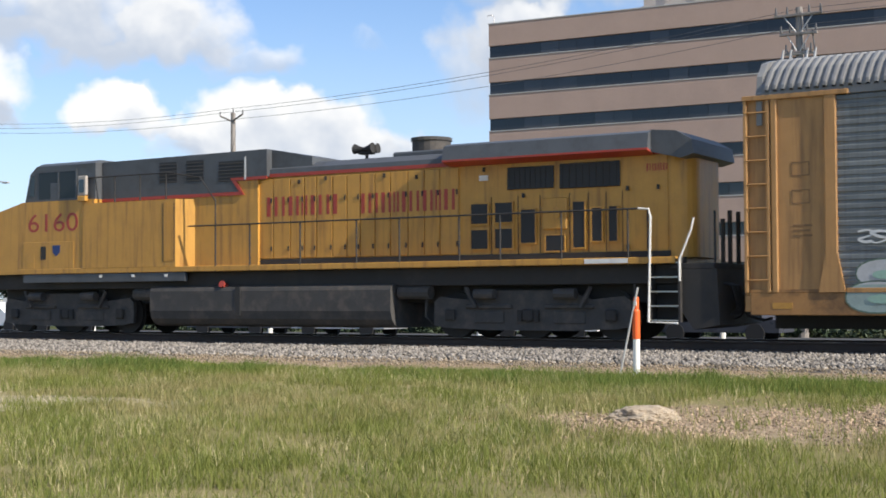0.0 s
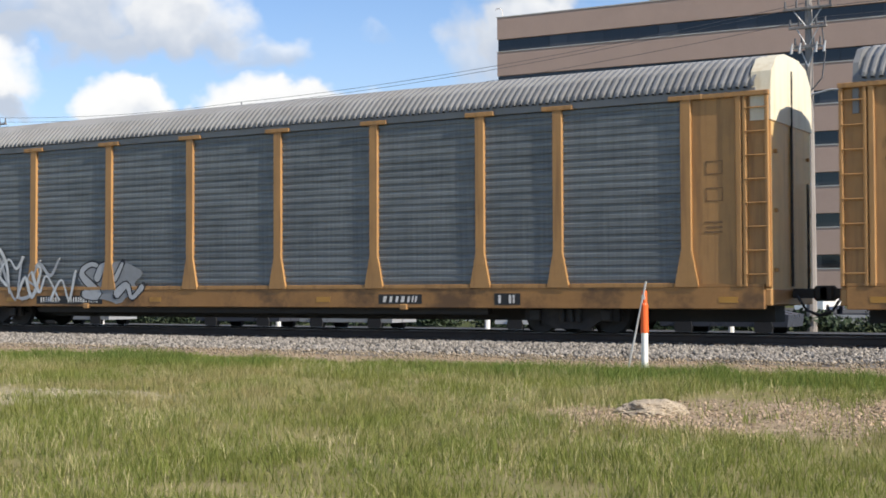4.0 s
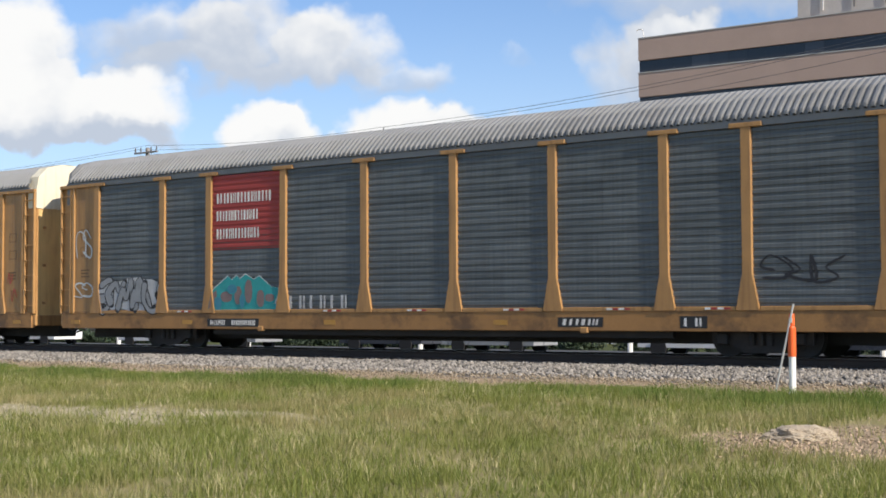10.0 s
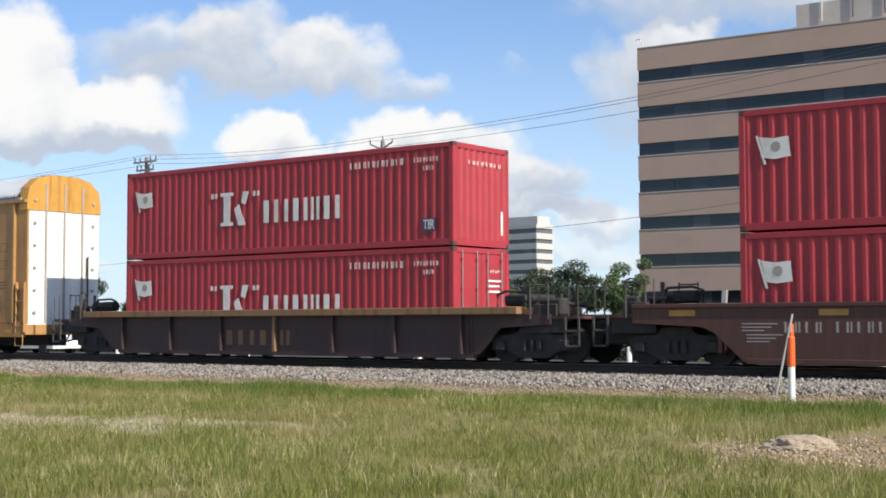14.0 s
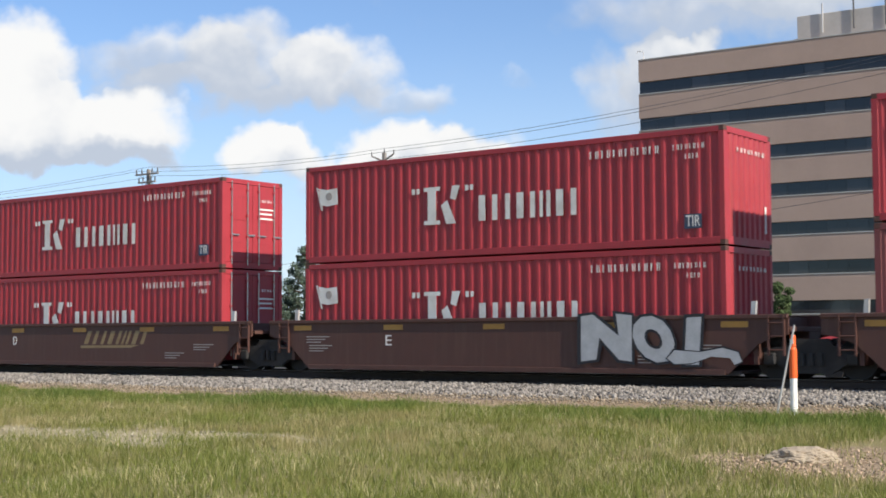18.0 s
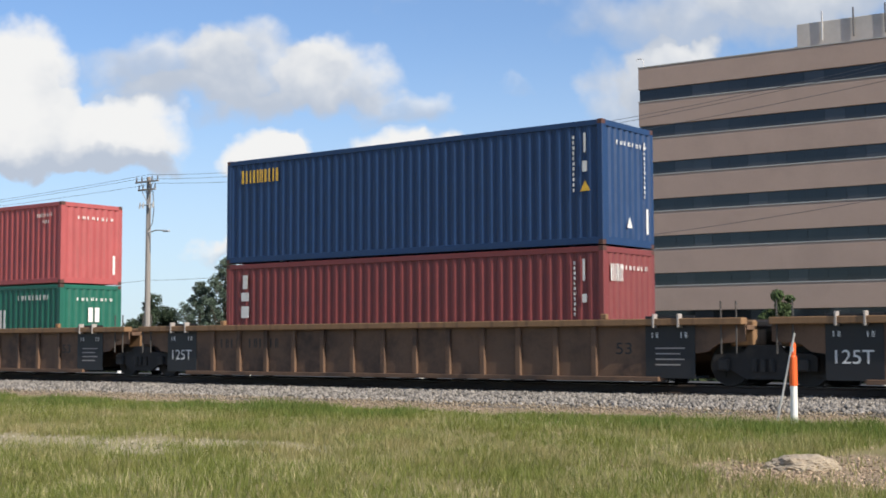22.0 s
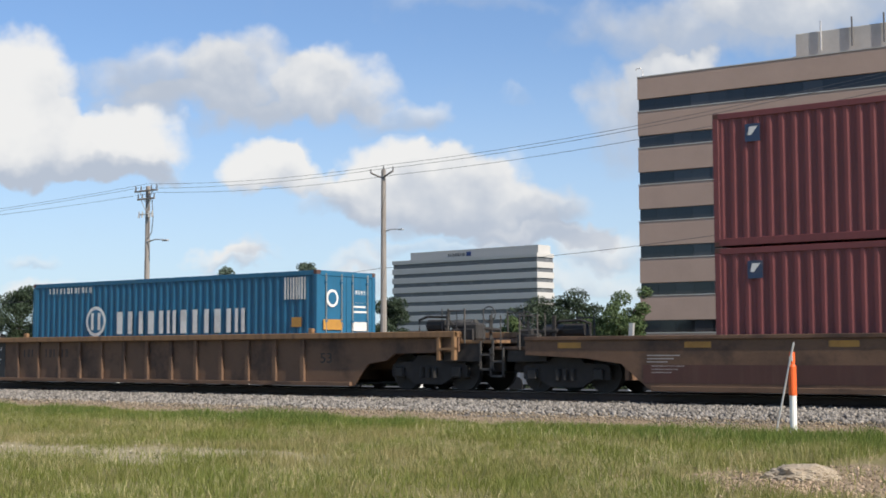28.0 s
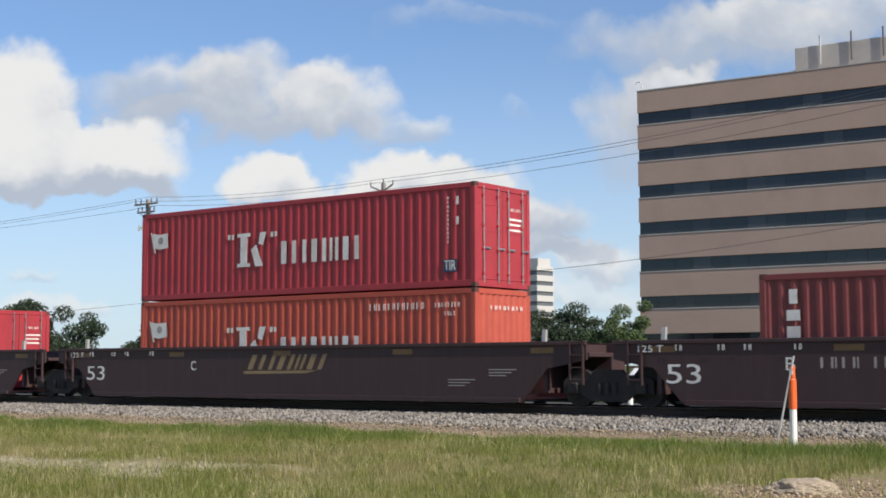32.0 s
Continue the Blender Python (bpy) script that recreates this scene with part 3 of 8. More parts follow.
def scatter(name, pts, sizes, material, label, category, seed, squash=0.75):
    """Many small broken stones in one mesh."""
    rng = np.random.default_rng(seed)
    base = np.array([(1, 0, 0), (-1, 0, 0), (0, 1, 0), (0, -1, 0), (0, 0, 1), (0, 0, -1)], float)
    tri = np.array([(0, 2, 4), (2, 1, 4), (1, 3, 4), (3, 0, 4), (2, 0, 5), (1, 2, 5), (3, 1, 5), (0, 3, 5)])
    n = len(pts)
    v = base[None] * (0.65 + 0.7 * rng.random((n, 6, 1)))
    v[:, :, 2] *= squash
    v += rng.normal(0, 0.12, v.shape)
    a = rng.random(n) * 6.283
    ca, sa = np.cos(a)[:, None], np.sin(a)[:, None]
    x, yy = v[:, :, 0] * ca - v[:, :, 1] * sa, v[:, :, 0] * sa + v[:, :, 1] * ca
    v = np.stack([x, yy, v[:, :, 2]], 2) * sizes[:, None, None] + pts[:, None, :]
    me = bpy.data.meshes.new(name)
    f = (tri[None] + 6 * np.arange(n)[:, None, None]).reshape(-1, 3)
    me.vertices.add(n * 6), me.loops.add(len(f) * 3), me.polygons.add(len(f))
    me.vertices.foreach_set("co", v.ravel())
    me.loops.foreach_set("vertex_index", f.ravel())
    me.polygons.foreach_set("loop_start", np.arange(0, len(f) * 3, 3))
    me.polygons.foreach_set("loop_total", np.full(len(f), 3))
    me.materials.append(material)
    me.update(calc_edges=True)
    return tagged(new(name, me), label, category, kind="stuff")


def bank_z(y):
    d = TRACK_Y - y
    k = [(0.0, RAIL_Z - 0.19), (0.6, RAIL_Z - 0.22), (1.5, RAIL_Z - 0.23), (2.35, RAIL_Z - 0.27), (3.4, 0.31), (4.9, 0.25), (7.5, 0.245)]
    return np.interp(np.abs(d), [a for a, b in k], [b for a, b in k])


PALE_STONE = mat("whitish_gravel_stone", (0.38, 0.335, 0.25), var=0.25, island=0.8, rough=0.95, fine=40.0)
SOIL_STONE = mat("earthy_gravel_stone", (0.33, 0.245, 0.17), var=0.3, island=1.3, rough=0.95, fine=40.0)


def build_ballast():
    rng = np.random.default_rng(4)
    n = 60000
    x = -52 + 50 * rng.random(n)
    y = TRACK_Y - 0.9 - 5.6 * rng.random(n) ** 1.25
    size = 0.026 + 0.036 * rng.random(n)
    pts = np.stack([x, y, bank_z(y) + size * 0.2], 1)
    keep = (rng.random(n) < np.clip(1.0 - (TRACK_Y - 3.6 - y) * 0.55, 0.12, 1.0))
    low = (TRACK_Y - y) > 3.3 + 0.9 * rng.random(n)
    scatter("shoulder_gravel", pts[keep & low], size[keep & low] * 0.55, DIRT_STONE, "tan gravel and stones below the track shoulder", "gravel", 7)
    keep &= ~low
    scatter("ballast", pts[keep], size[keep], STONE, "loose crushed grey and tan ballast stones", "ballast", 5)
    n = 9000
    t = rng.choice(len(BARE), n, p=[0.06, 0.03, 0.35, 0.35, 0.21])
    q = np.array(BARE)[t]
    x, y = q[:, 0] + q[:, 2] * rng.normal(0, 0.5, n), q[:, 1] + q[:, 3] * rng.normal(0, 0.5, n)
    z = np.array([ground_z(a, b) for a, b in zip(x, y)])
    size = 0.006 + 0.026 * rng.random(n) ** 2.5
    far = t < 2
    scatter("pale_stones", np.stack([x, y, z + 0.003], 1)[far], size[far], PALE_STONE, "whitish stones scattered in thin dry grass", "gravel", 8)
    scatter("gravel", np.stack([x, y, z + 0.003], 1)[~far], size[~far], SOIL_STONE, "pale gravel scattered over bare soil", "gravel", 6)


# ---- grass ----
def grass_material(name, dryness, low, high):
    m = bpy.data.materials.new(name)
    m.use_nodes = True
    k = Nodes(m.node_tree)
    bs = k.t.nodes["Principled BSDF"]
    co = k.t.nodes.new("ShaderNodeTexCoord").outputs["Object"]
    isl = k.t.nodes.new("ShaderNodeNewGeometry").outputs["Random Per Island"]
    green = k.mix(isl, low, high)
    dry = k.math("ADD", k.math("MULTIPLY", k.math("SUBTRACT", k.noise(co, 0.45, 7.0, 0.68), 0.50 + 0.10 * (1 - dryness)), 6.5 * dryness), k.math("MULTIPLY", k.math("SUBTRACT", isl, 0.5), 0.6))
    zone = k.add("ShaderNodeSeparateXYZ", inputs={0: co})
    mid = k.math("MULTIPLY", k.span(zone.outputs[1], 18.6, 17.2), k.span(zone.outputs[1], 10.0, 12.6))
    dry = k.math("ADD", dry, k.math("MULTIPLY_ADD", mid, 0.38 * dryness, -0.10), clamp=True)
    col = k.mix(dry, green, (0.365, 0.315, 0.145))
    k.t.links.new(col, bs.inputs["Base Color"])
    bs.inputs["Roughness"].default_value, bs.inputs["Specular IOR Level"].default_value = 0.6, 0.25
    tr = k.add("ShaderNodeBsdfTranslucent", inputs={0: col})
    mx = k.add("ShaderNodeMixShader", inputs={0: 0.5, 1: bs.outputs[0], 2: tr.outputs[0]})
    k.t.links.new(mx.outputs[0], k.t.nodes["Material Output"].inputs[0])
    return m


GRASS = grass_material("meadow_grass_blades", 1.0, (0.140, 0.168, 0.035), (0.310, 0.325, 0.092))
TUFT_GRASS = grass_material("tufted_grass_blades", 0.8, (0.125, 0.166, 0.033), (0.290, 0.322, 0.088))
TALL_GRASS = grass_material("tall_grass_blades", 0.45, (0.095, 0.150, 0.030), (0.21, 0.265, 0.066))
STRAW = mat("dry_grass_stalks", (0.48, 0.42, 0.235), var=0.2, island=0.6, rough=0.8, bump=0.0)


def blades(name, x, y, h, wide, seed, label, material=GRASS):
    """Bent, tapered blades of grass in one mesh."""
    rng = np.random.default_rng(seed)
    n = len(x)
    z = np.array([ground_z(a, b) for a, b in zip(x, y)]) - 0.01
    a = rng.random(n) * 6.283
    lean, la = 0.15 + 0.9 * rng.random(n) ** 1.5, rng.random(n) * 6.283
    wx, wy = np.cos(a) * wide, np.sin(a) * wide
    lx, ly = np.cos(la) * lean * h, np.sin(la) * lean * h
    v = np.zeros((n, 5, 3))
    v[:, 0] = np.stack([x - wx, y - wy, z], 1)
    v[:, 1] = np.stack([x + wx, y + wy, z], 1)
    v[:, 2] = np.stack([x - wx * .7 + lx * .35, y - wy * .7 + ly * .35, z + h * .6], 1)
    v[:, 3] = np.stack([x + wx * .7 + lx * .35, y + wy * .7 + ly * .35, z + h * .6], 1)
    v[:, 4] = np.stack([x + lx, y + ly, z + h], 1)
    tri = np.array([(0, 1, 3), (0, 3, 2), (2, 3, 4)])
    f = (tri[None] + 5 * np.arange(n)[:, None, None]).reshape(-1, 3)
    me = bpy.data.meshes.new(name)
    me.vertices.add(n * 5), me.loops.add(len(f) * 3), me.polygons.add(len(f))
    me.vertices.foreach_set("co", v.ravel())
    me.loops.foreach_set("vertex_index", f.ravel())
    me.polygons.foreach_set("loop_start", np.arange(0, len(f) * 3, 3))
    me.polygons.foreach_set("loop_total", np.full(len(f), 3))
    me.materials.append(material)
    me.update(calc_edges=True)
    return tagged(new(name, me), label, "grass", kind="stuff")


def tufts(rng, n, per, spread, y0, y1):
    """Places for blades gathered in tussocks: x, y, and a size for each blade's tussock."""
    cy = y0 + (y1 - y0) * rng.random(n) ** 0.9
    cx = -1.42 * cy - 3.0 + (1.28 * cy + 4.5) * rng.random(n)
    grow = np.array([noise.noise((p * 0.5, q * 0.5, 6.0)) for p, q in zip(cx, cy)])
    b = np.array([bareness(p, q) for p, q in zip(cx, cy)])
    keep = rng.random(n) < np.clip(0.6 + 1.1 * grow - 1.6 * np.clip(b + 0.15, 0, 1), 0.03, 1)
    cx, cy, size = cx[keep], cy[keep], (0.6 + 0.9 * rng.random(n))[keep]
    k = rng.integers(0, len(cx), len(cx) * per)
    r = spread * size[k]
    return cx[k] + rng.normal(0, 1, len(k)) * r, cy[k] + rng.normal(0, 1, len(k)) * r, size[k]


def build_grass():
    rng = np.random.default_rng(11)
    n = 380000
    y = 6.5 + 14.9 * rng.random(n) ** 0.9
    lo, hi = -1.42 * y - 3.0, -0.14 * y + 1.5
    x = lo + (hi - lo) * rng.random(n)
    b = np.array([bareness(p, q) for p, q in zip(x, y)])
    clump = np.array([0.7 * noise.noise((p * 0.8, q * 0.8, 3.0)) + 0.6 * noise.noise((p * 2.6, q * 2.6, 8.0)) for p, q in zip(x, y)])
    keep = (rng.random(n) > np.clip(b * 2.2 + 0.30, 0, 0.93)) & (rng.random(n) < 0.70 + 1.0 * clump)
    x, y, clump = x[keep], y[keep], clump[keep]
    h = (0.045 + 0.12 * rng.random(len(x)) ** 1.5) * np.clip(1 + 0.9 * clump, 0.35, 1.9) * np.clip((21.9 - y) / 1.6, 0.3, 1.0)
    blades("meadow_grass", x, y, h, 0.0024 + 0.0034 * rng.random(len(x)), 12, "uneven green and straw-coloured meadow grass")
    x, y, size = tufts(rng, 6500, 26, 0.075, 6.8, 20.6)
    h = (0.06 + 0.10 * rng.random(len(x))) * size
    blades("grass_tussocks", x, y, h, 0.0022 + 0.0026 * rng.random(len(x)), 14, "scattered tussocks of longer bright green grass", TUFT_GRASS)
    x, y, size = tufts(rng, 5200, 12, 0.20, 7.0, 20.4)
    h = (0.05 + 0.13 * rng.random(len(x))) * size
    blades("dry_stalks", x, y, h, 0.0014 + 0.0014 * rng.random(len(x)), 15, "thin pale dry stalks among the meadow grass", STRAW)
    n = 85000
    x = -46 + 46 * rng.random(n)
    mid = 19.75 + 0.35 * np.sin(x * 0.35) + 0.3 * np.sin(x * 0.9 + 1)
    y = mid + rng.normal(0, 0.85, n)
    t = np.array([noise.noise((p * 0.45, 7.0, 1.0)) + 0.7 * noise.noise((p * 1.6, q, 4.0)) for p, q in zip(x, y)])
    keep = (y < 21.1 - 0.5 * np.sin(x * 1.7) + 0.5 * t) & (rng.random(n) < 0.65 + 0.8 * t)
    x, y, t = x[keep], y[keep], t[keep]
    h = (0.08 + 0.14 * rng.random(len(x))) * np.clip(0.95 + 0.9 * t, 0.35, 1.8) * np.clip((21.9 - y) / 1.5, 0.25, 1.0)
    blades("tall_grass", x, y, h, 0.0028 + 0.0034 * rng.random(len(x)), 13, "strip of taller green grass along the ballast", TALL_GRASS)


def build_marker():
    t = thing("marker_post", "white plastic marker post with a bright orange domed top", "marker post", at=(-8.92, 21.48, ground_z(-8.92, 21.48) - 0.02))
    part("tube", Form().tube([(0, 0, 0), (0, 0, 0.66)], 0.058, 14), POST_WHITE, t, "white plastic tube", smooth=False)
    f = Form().tube([(0, 0, 0.66), (0, 0, 1.13)], 0.066, 14)
    f.tube([(0, 0, 1.13), (0, 0, 1.165), (0, 0, 1.18)], 0.066, 14, 0.03)
    part("sleeve", f, ORANGE, t, "bright orange sleeve")
    part("cap", Form().tube([(0, 0, 1.18), (0, 0, 1.21), (0, 0, 1.33), (0, 0, 1.37)], 0.05, 12, 0.044), ORANGE, t, "orange cap with a shiny rim")
    part("reflector", Form().box(-0.03, -0.056, 1.22, 0.03, -0.046, 1.30), LETTER, t)
    r = thing("leaning_rod", "thin grey metal rod leaning against the marker post", "rod", at=(-9.2, 21.42, ground_z(-9.2, 21.4)))
    part("rod", Form().tube([(0, 0, 0), (0.33, 0.02, 1.50)], 0.019, 8), ALU, r)


def build_rock():
    bm = bmesh.new()
    bmesh.ops.create_icosphere(bm, subdivisions=5, radius=1.0)
    for v in bm.verts:
        n1 = noise.noise(v.co * 1.6 + Vector((3, 1, 7))) * 0.24 + noise.noise(v.co * 4.0) * 0.10 + noise.noise(v.co * 9.0) * 0.07 + noise.noise(v.co * 21.0) * 0.05
        v.co = v.co * (1 + n1)
        v.co.z = max(v.co.z, -0.3)
    me = bpy.data.meshes.new("rock")
    bm.to_mesh(me)
    bm.free()
    rock = mat("pale_limestone", (0.40, 0.33, 0.245), var=0.34, scale=3.0, fine=18.0, rough=0.95, bump=0.8, dirt=(0.27, 0.21, 0.15), amount=0.5)
    me.materials.append(rock)
    ob = new("rock", me)
    tagged(ob, "low pale rubble mound half sunk in dry grass", "rock")
    ob.matrix_world = pose(-5.95, 14.55, ground_z(-5.95, 14.55) + 0.02, 0, 0, 35) @ Matrix.Diagonal((0.40, 0.28, 0.145, 1))


# ---- buildings ----
def build_office():
    """Long office block: tan brick bands between ribbon windows."""
    t = thing("office_building", "eight-storey tan brick office block with dark ribbon windows", "building", at=(-69.6, 127.4, 0))
    t.rotation_euler = (0, 0, radians(3.2))
    L, Wd, top = 76.0, 32.0, 30.9
    tops = [28.45 - 3.93 * i for i in range(8)]
    part("core_wall", Form().box(0.5, 0.45, 0, L - 0.5, Wd - 0.5, top - 0.6), BRICK, t)
    hi = top
    for i, z1 in enumerate(tops):
        z0 = z1
        b = Form().box(0, 0, z0, L, 0.5, hi, 0.02)
        b.box(0, 0.5, z0, 0.5, Wd, hi).box(L - 0.5, 0.5, z0, L, Wd, hi).box(0.5, Wd - 0.5, z0, L - 0.5, Wd, hi)
        part("brick_band", b, BRICK, t)
        part("sill", Form().box(-0.03, -0.05, hi - 0.10, L + 0.03, 0.06, hi + 0.004), CONCRETE, t, "thin pale concrete sill")
        hi = z1 - 1.28
    part("brick_band", Form().box(0, 0, 0, L, 0.5, hi), BRICK, t)
    n = 38
    w = L / n

    def pane():
        return Form().box(0.02, 0, 0.03, w - 0.02, 0.03, 1.25)

    for z1 in tops:
        part("window_frame", Form().box(0.06, 0.30, z1 - 1.28, L - 0.06, 0.34, z1), BLACK, t, key="office_frame%d" % int(z1 * 10))
        for j in range(n):
            part("window_pane", pane, WINDOW, t, at=(j * w, 0.26, z1 - 1.28), key="office_pane")
    pent = Form().box(15.9, 4.5, top - 0.6, 52.0, 22.0, top + 3.4, 0.05)
    part("roof_penthouse", pent, CONCRETE, t, "pale rooftop plant room")
    for x in (18.6, 21.8, 25.0, 31.0, 38.0):
        part("roof_pipe", Form().tube([(x, 4.35, top + 1.4), (x, 4.35, top + 4.4)], 0.09, 8), ALU if x < 19 else WIRE, t)
    part("roof_hatch", Form().box(15.4, 5.0, top - 0.3, 15.85, 6.2, top + 1.2), CONCRETE, t)
    part("roof_camera", Form().tube([(0.5, 0.3, top), (0.5, 0.3, top + 0.75), (0.3, 0.25, top + 0.95), (-0.1, 0.15, top + 0.95), (-0.2, 0.1, top + 0.75)], 0.05, 6), ALU, t, "hooked pole with a camera")
    for x in (5.0, 14.0, 29.0, 44.0, 60.0):
        part("roof_vent", Form().tube([(x, 1.6, top - 0.2), (x, 1.6, top + 0.35)], 0.1, 6), ALU, t)


def build_far_office():
    t = thing("far_office_building", "pale stepped office block with dark window strips and a rooftop sign", "building", at=(-357.4, 440.5, 0))
    t.rotation_euler = (0, 0, radians(-3.7))
    L, Wd, top = 75.4, 11.0, 39.5
    part("core_wall", Form().box(0.6, 0.8, 0, L - 0.6, Wd, top - 1.0), STRIP_GLASS, t, "dark glass set back behind the bands")
    z = top
    for i in range(10):
        b = Form().box(0, 0, z - (2.3 if i else 1.6), L, 1.0, z, 0.03).box(L - 1.0, 1.0, z - (2.3 if i else 1.6), L, Wd, z, 0.03)
        part("wall_band", b, PALE_WALL, t)
        part("window_strip", Form().box(0.4, 0.45, z - 3.9, L - 0.45, 0.75, z - 1.5), STRIP_GLASS, t)
        z -= 3.9 if i else 3.4
    part("roof_penthouse", Form().box(8.5, 2.0, top - 0.5, L - 1.0, Wd - 1, top + 3.2, 0.05), PALE_WALL, t)
    part("roof_sign", strokes(29.0, 38.0, top + 0.6, top + 1.9, 5, 1.98, True, 0.1), WIRE, t, "small dark rooftop sign of plain blocks")
    part("roof_sign_mark", Form().box(38.8, 1.7, top + 0.5, 41.2, 1.98, top + 2.2, 0.1), NAVY, t)


# ---- poles and wires ----
def pole(x, y, top, arms, extras=False, vee=False):
    t = thing("utility_pole", "weathered wooden utility pole with crossarms and insulators", "utility pole", group="street utility poles", at=(x, y, 0))
    part("pole_shaft", Form().tube([(0, 0, -0.3), (0, 0, top * .5), (0, 0, top)], 0.20, 10, 0.13), WOOD, t)
    for z, w in arms:
        d = Form().box(-w, -0.20, z - 0.05, w, -0.09, z + 0.05, 0.01)
        part("crossarm", d, WOOD, t)
        part("arm_brace", Form().tube([(-w * .6, -0.15, z - 0.02), (0, -0.15, z - 0.75)], 0.025, 5).tube([(w * .6, -0.15, z - 0.02), (0, -0.15, z - 0.75)], 0.025, 5), ALU, t)
        for a in (-w * .92, -w * .45, w * .45, w * .92):
            part("insulator", Form().tube([(0, 0, 0), (0, 0, 0.16), (0, 0, 0.26)], 0.05, 8, 0.03), WIRE, t, at=(a, -0.14, z + 0.07), key="insulator")
    if vee:
        for sd in (-1, 1):
            part("slanted_arm", Form().tube([(0, -0.1, top - 0.48), (sd * 0.8, -0.15, top - 0.14)], 0.05, 6), WOOD, t)
            part("insulator", Form().tube([(0, 0, 0), (0, 0, 0.16), (0, 0, 0.22)], 0.035, 8, 0.028), WIRE, t, at=(sd * 0.8, -0.15, top - 0.12), key="tall_insulator")
        part("insulator", Form().tube([(0, 0, 0), (0, 0, 0.16), (0, 0, 0.22)], 0.035, 8, 0.028), WIRE, t, at=(0, 0, top), key="tall_insulator")
    if extras:
        part("cutout_bracket", Form().tube([(-0.62, -0.16, top - 1.75), (0.62, -0.16, top - 1.75)], 0.04, 6), ALU, t)
        for a in (-0.6, -0.3, 0.3, 0.6):
            part("cutout", Form().tube([(0, 0, 0), (0.02, 0, 0.2), (0.06, 0, 0.38)], 0.055, 8, 0.035), ALU, t, "grey fuse cutout", at=(a, -0.2, top - 1.95), key="fuse_cutout")
        part("cable_loop", Form().tube([(0.5, -0.1, top - 0.9), (0.62, -0.1, top - 2.0), (0.5, -0.1, top - 2.9), (0.14, -0.1, top - 3.3)], 0.03, 5), WIRE, t)
        part("street_light_arm", Form().tube([(0, -0.1, top - 3.5), (0.8, -0.1, top - 3.35), (1.6, -0.1, top - 3.4)], 0.04, 6), ALU, t)
        part("street_light_head", Form().box(1.5, -0.2, top - 3.5, 2.0, 0, top - 3.4, 0.03), ALU, t)
    return t


def wire(a, b, sag, r=0.011):
    pts = []
    for i in range(21):
        s = i / 20
        p = Vector(a).lerp(Vector(b), s)
        p.z -= sag * 4 * s * (1 - s)
        pts.append(p)
    solid("overhead_wire", Form().tube(pts, r, 5), WIRE, "thin dark overhead line between utility poles", "power line", group="overhead lines")


def build_poles():
    pole(-64.7, 55.8, 11.9, [(11.6, 1.05), (11.1, 0.8)], True)
    pole(-48.0, 58.4, 11.8, [], False, True)
    pole(-14.0, 49.5, 12.2, [(11.9, 0.9), (11.2, 0.7), (10.5, 0.5)], True)
    p1, p2, p3, p0 = (-64.7, 55.8), (-48.0, 58.4), (-14.0, 49.5), (-112.0, 52.0)
    for o, z in ((-0.9, 11.85), (0.0, 12.05), (0.9, 11.45)):
        wire((p0[0] + o, p0[1], 11.0 + 0.1 * o), (p1[0] + o, p1[1], z), 0.55)
        wire((p1[0] + o, p1[1], z), (p2[0] + o, p2[1], z), 0.28)
        wire((p2[0] + o, p2[1], z), (p3[0] + o * .6, p3[1], z + 0.1), 0.4)
        wire((p3[0] + o * .6, p3[1], z + 0.1), (24.0, 42.0, z), 0.5)
    wire((p1[0], p1[1], 5.5), (p2[0], p2[1], 6.3), 0.25)
    wire((p2[0], p2[1], 6.3), (p3[0], p3[1], 7.2), 0.5)
    wire((p0[0], p0[1], 5.0), (p1[0], p1[1], 5.5), 0.5)
    part("street_light_arm", Form().tube([(0, 0, 8.3), (0.5, 0, 8.42), (1.1, 0, 8.40)], 0.03, 6).box(1.05, -.07, 8.34, 1.4, .07, 8.42, .02), ALU, bpy.data.objects["utility_pole.001"])


# ---- trees ----
def leaf_cloud(centres, radii, count, size, seed, flat=0.75, droop=0.0):
    """Small leaf blades spread through overlapping clumps."""
    rng = np.random.default_rng(seed)
    centres, radii = np.array(centres), np.array(radii)
    w = radii ** 2 / (radii ** 2).sum()
    k = rng.choice(len(centres), count, p=w)
    d = rng.normal(0, 1, (count, 3))
    d /= np.linalg.norm(d, axis=1)[:, None]
    r = radii[k] * (0.35 + 0.72 * rng.random(count) ** 0.6)
    p = centres[k] + d * r[:, None] * np.array([1, 1, flat])
    a, b = rng.normal(0, 1, (count, 3)), rng.normal(0, 1, (count, 3))
    a /= np.linalg.norm(a, axis=1)[:, None]
    b -= a * (a * b).sum(1)[:, None]
    b /= np.linalg.norm(b, axis=1)[:, None]
    s = size * (0.6 + 0.8 * rng.random(count))[:, None]
    f = Form()
    q = np.stack([p - a * s, p + b * s * 0.45, p + a * s, p - b * s * 0.45], 1).reshape(-1, 3)
    f.v = [tuple(v) for v in q]
    f.f = [(4 * i, 4 * i + 1, 4 * i + 2, 4 * i + 3) for i in range(count)]
    return f


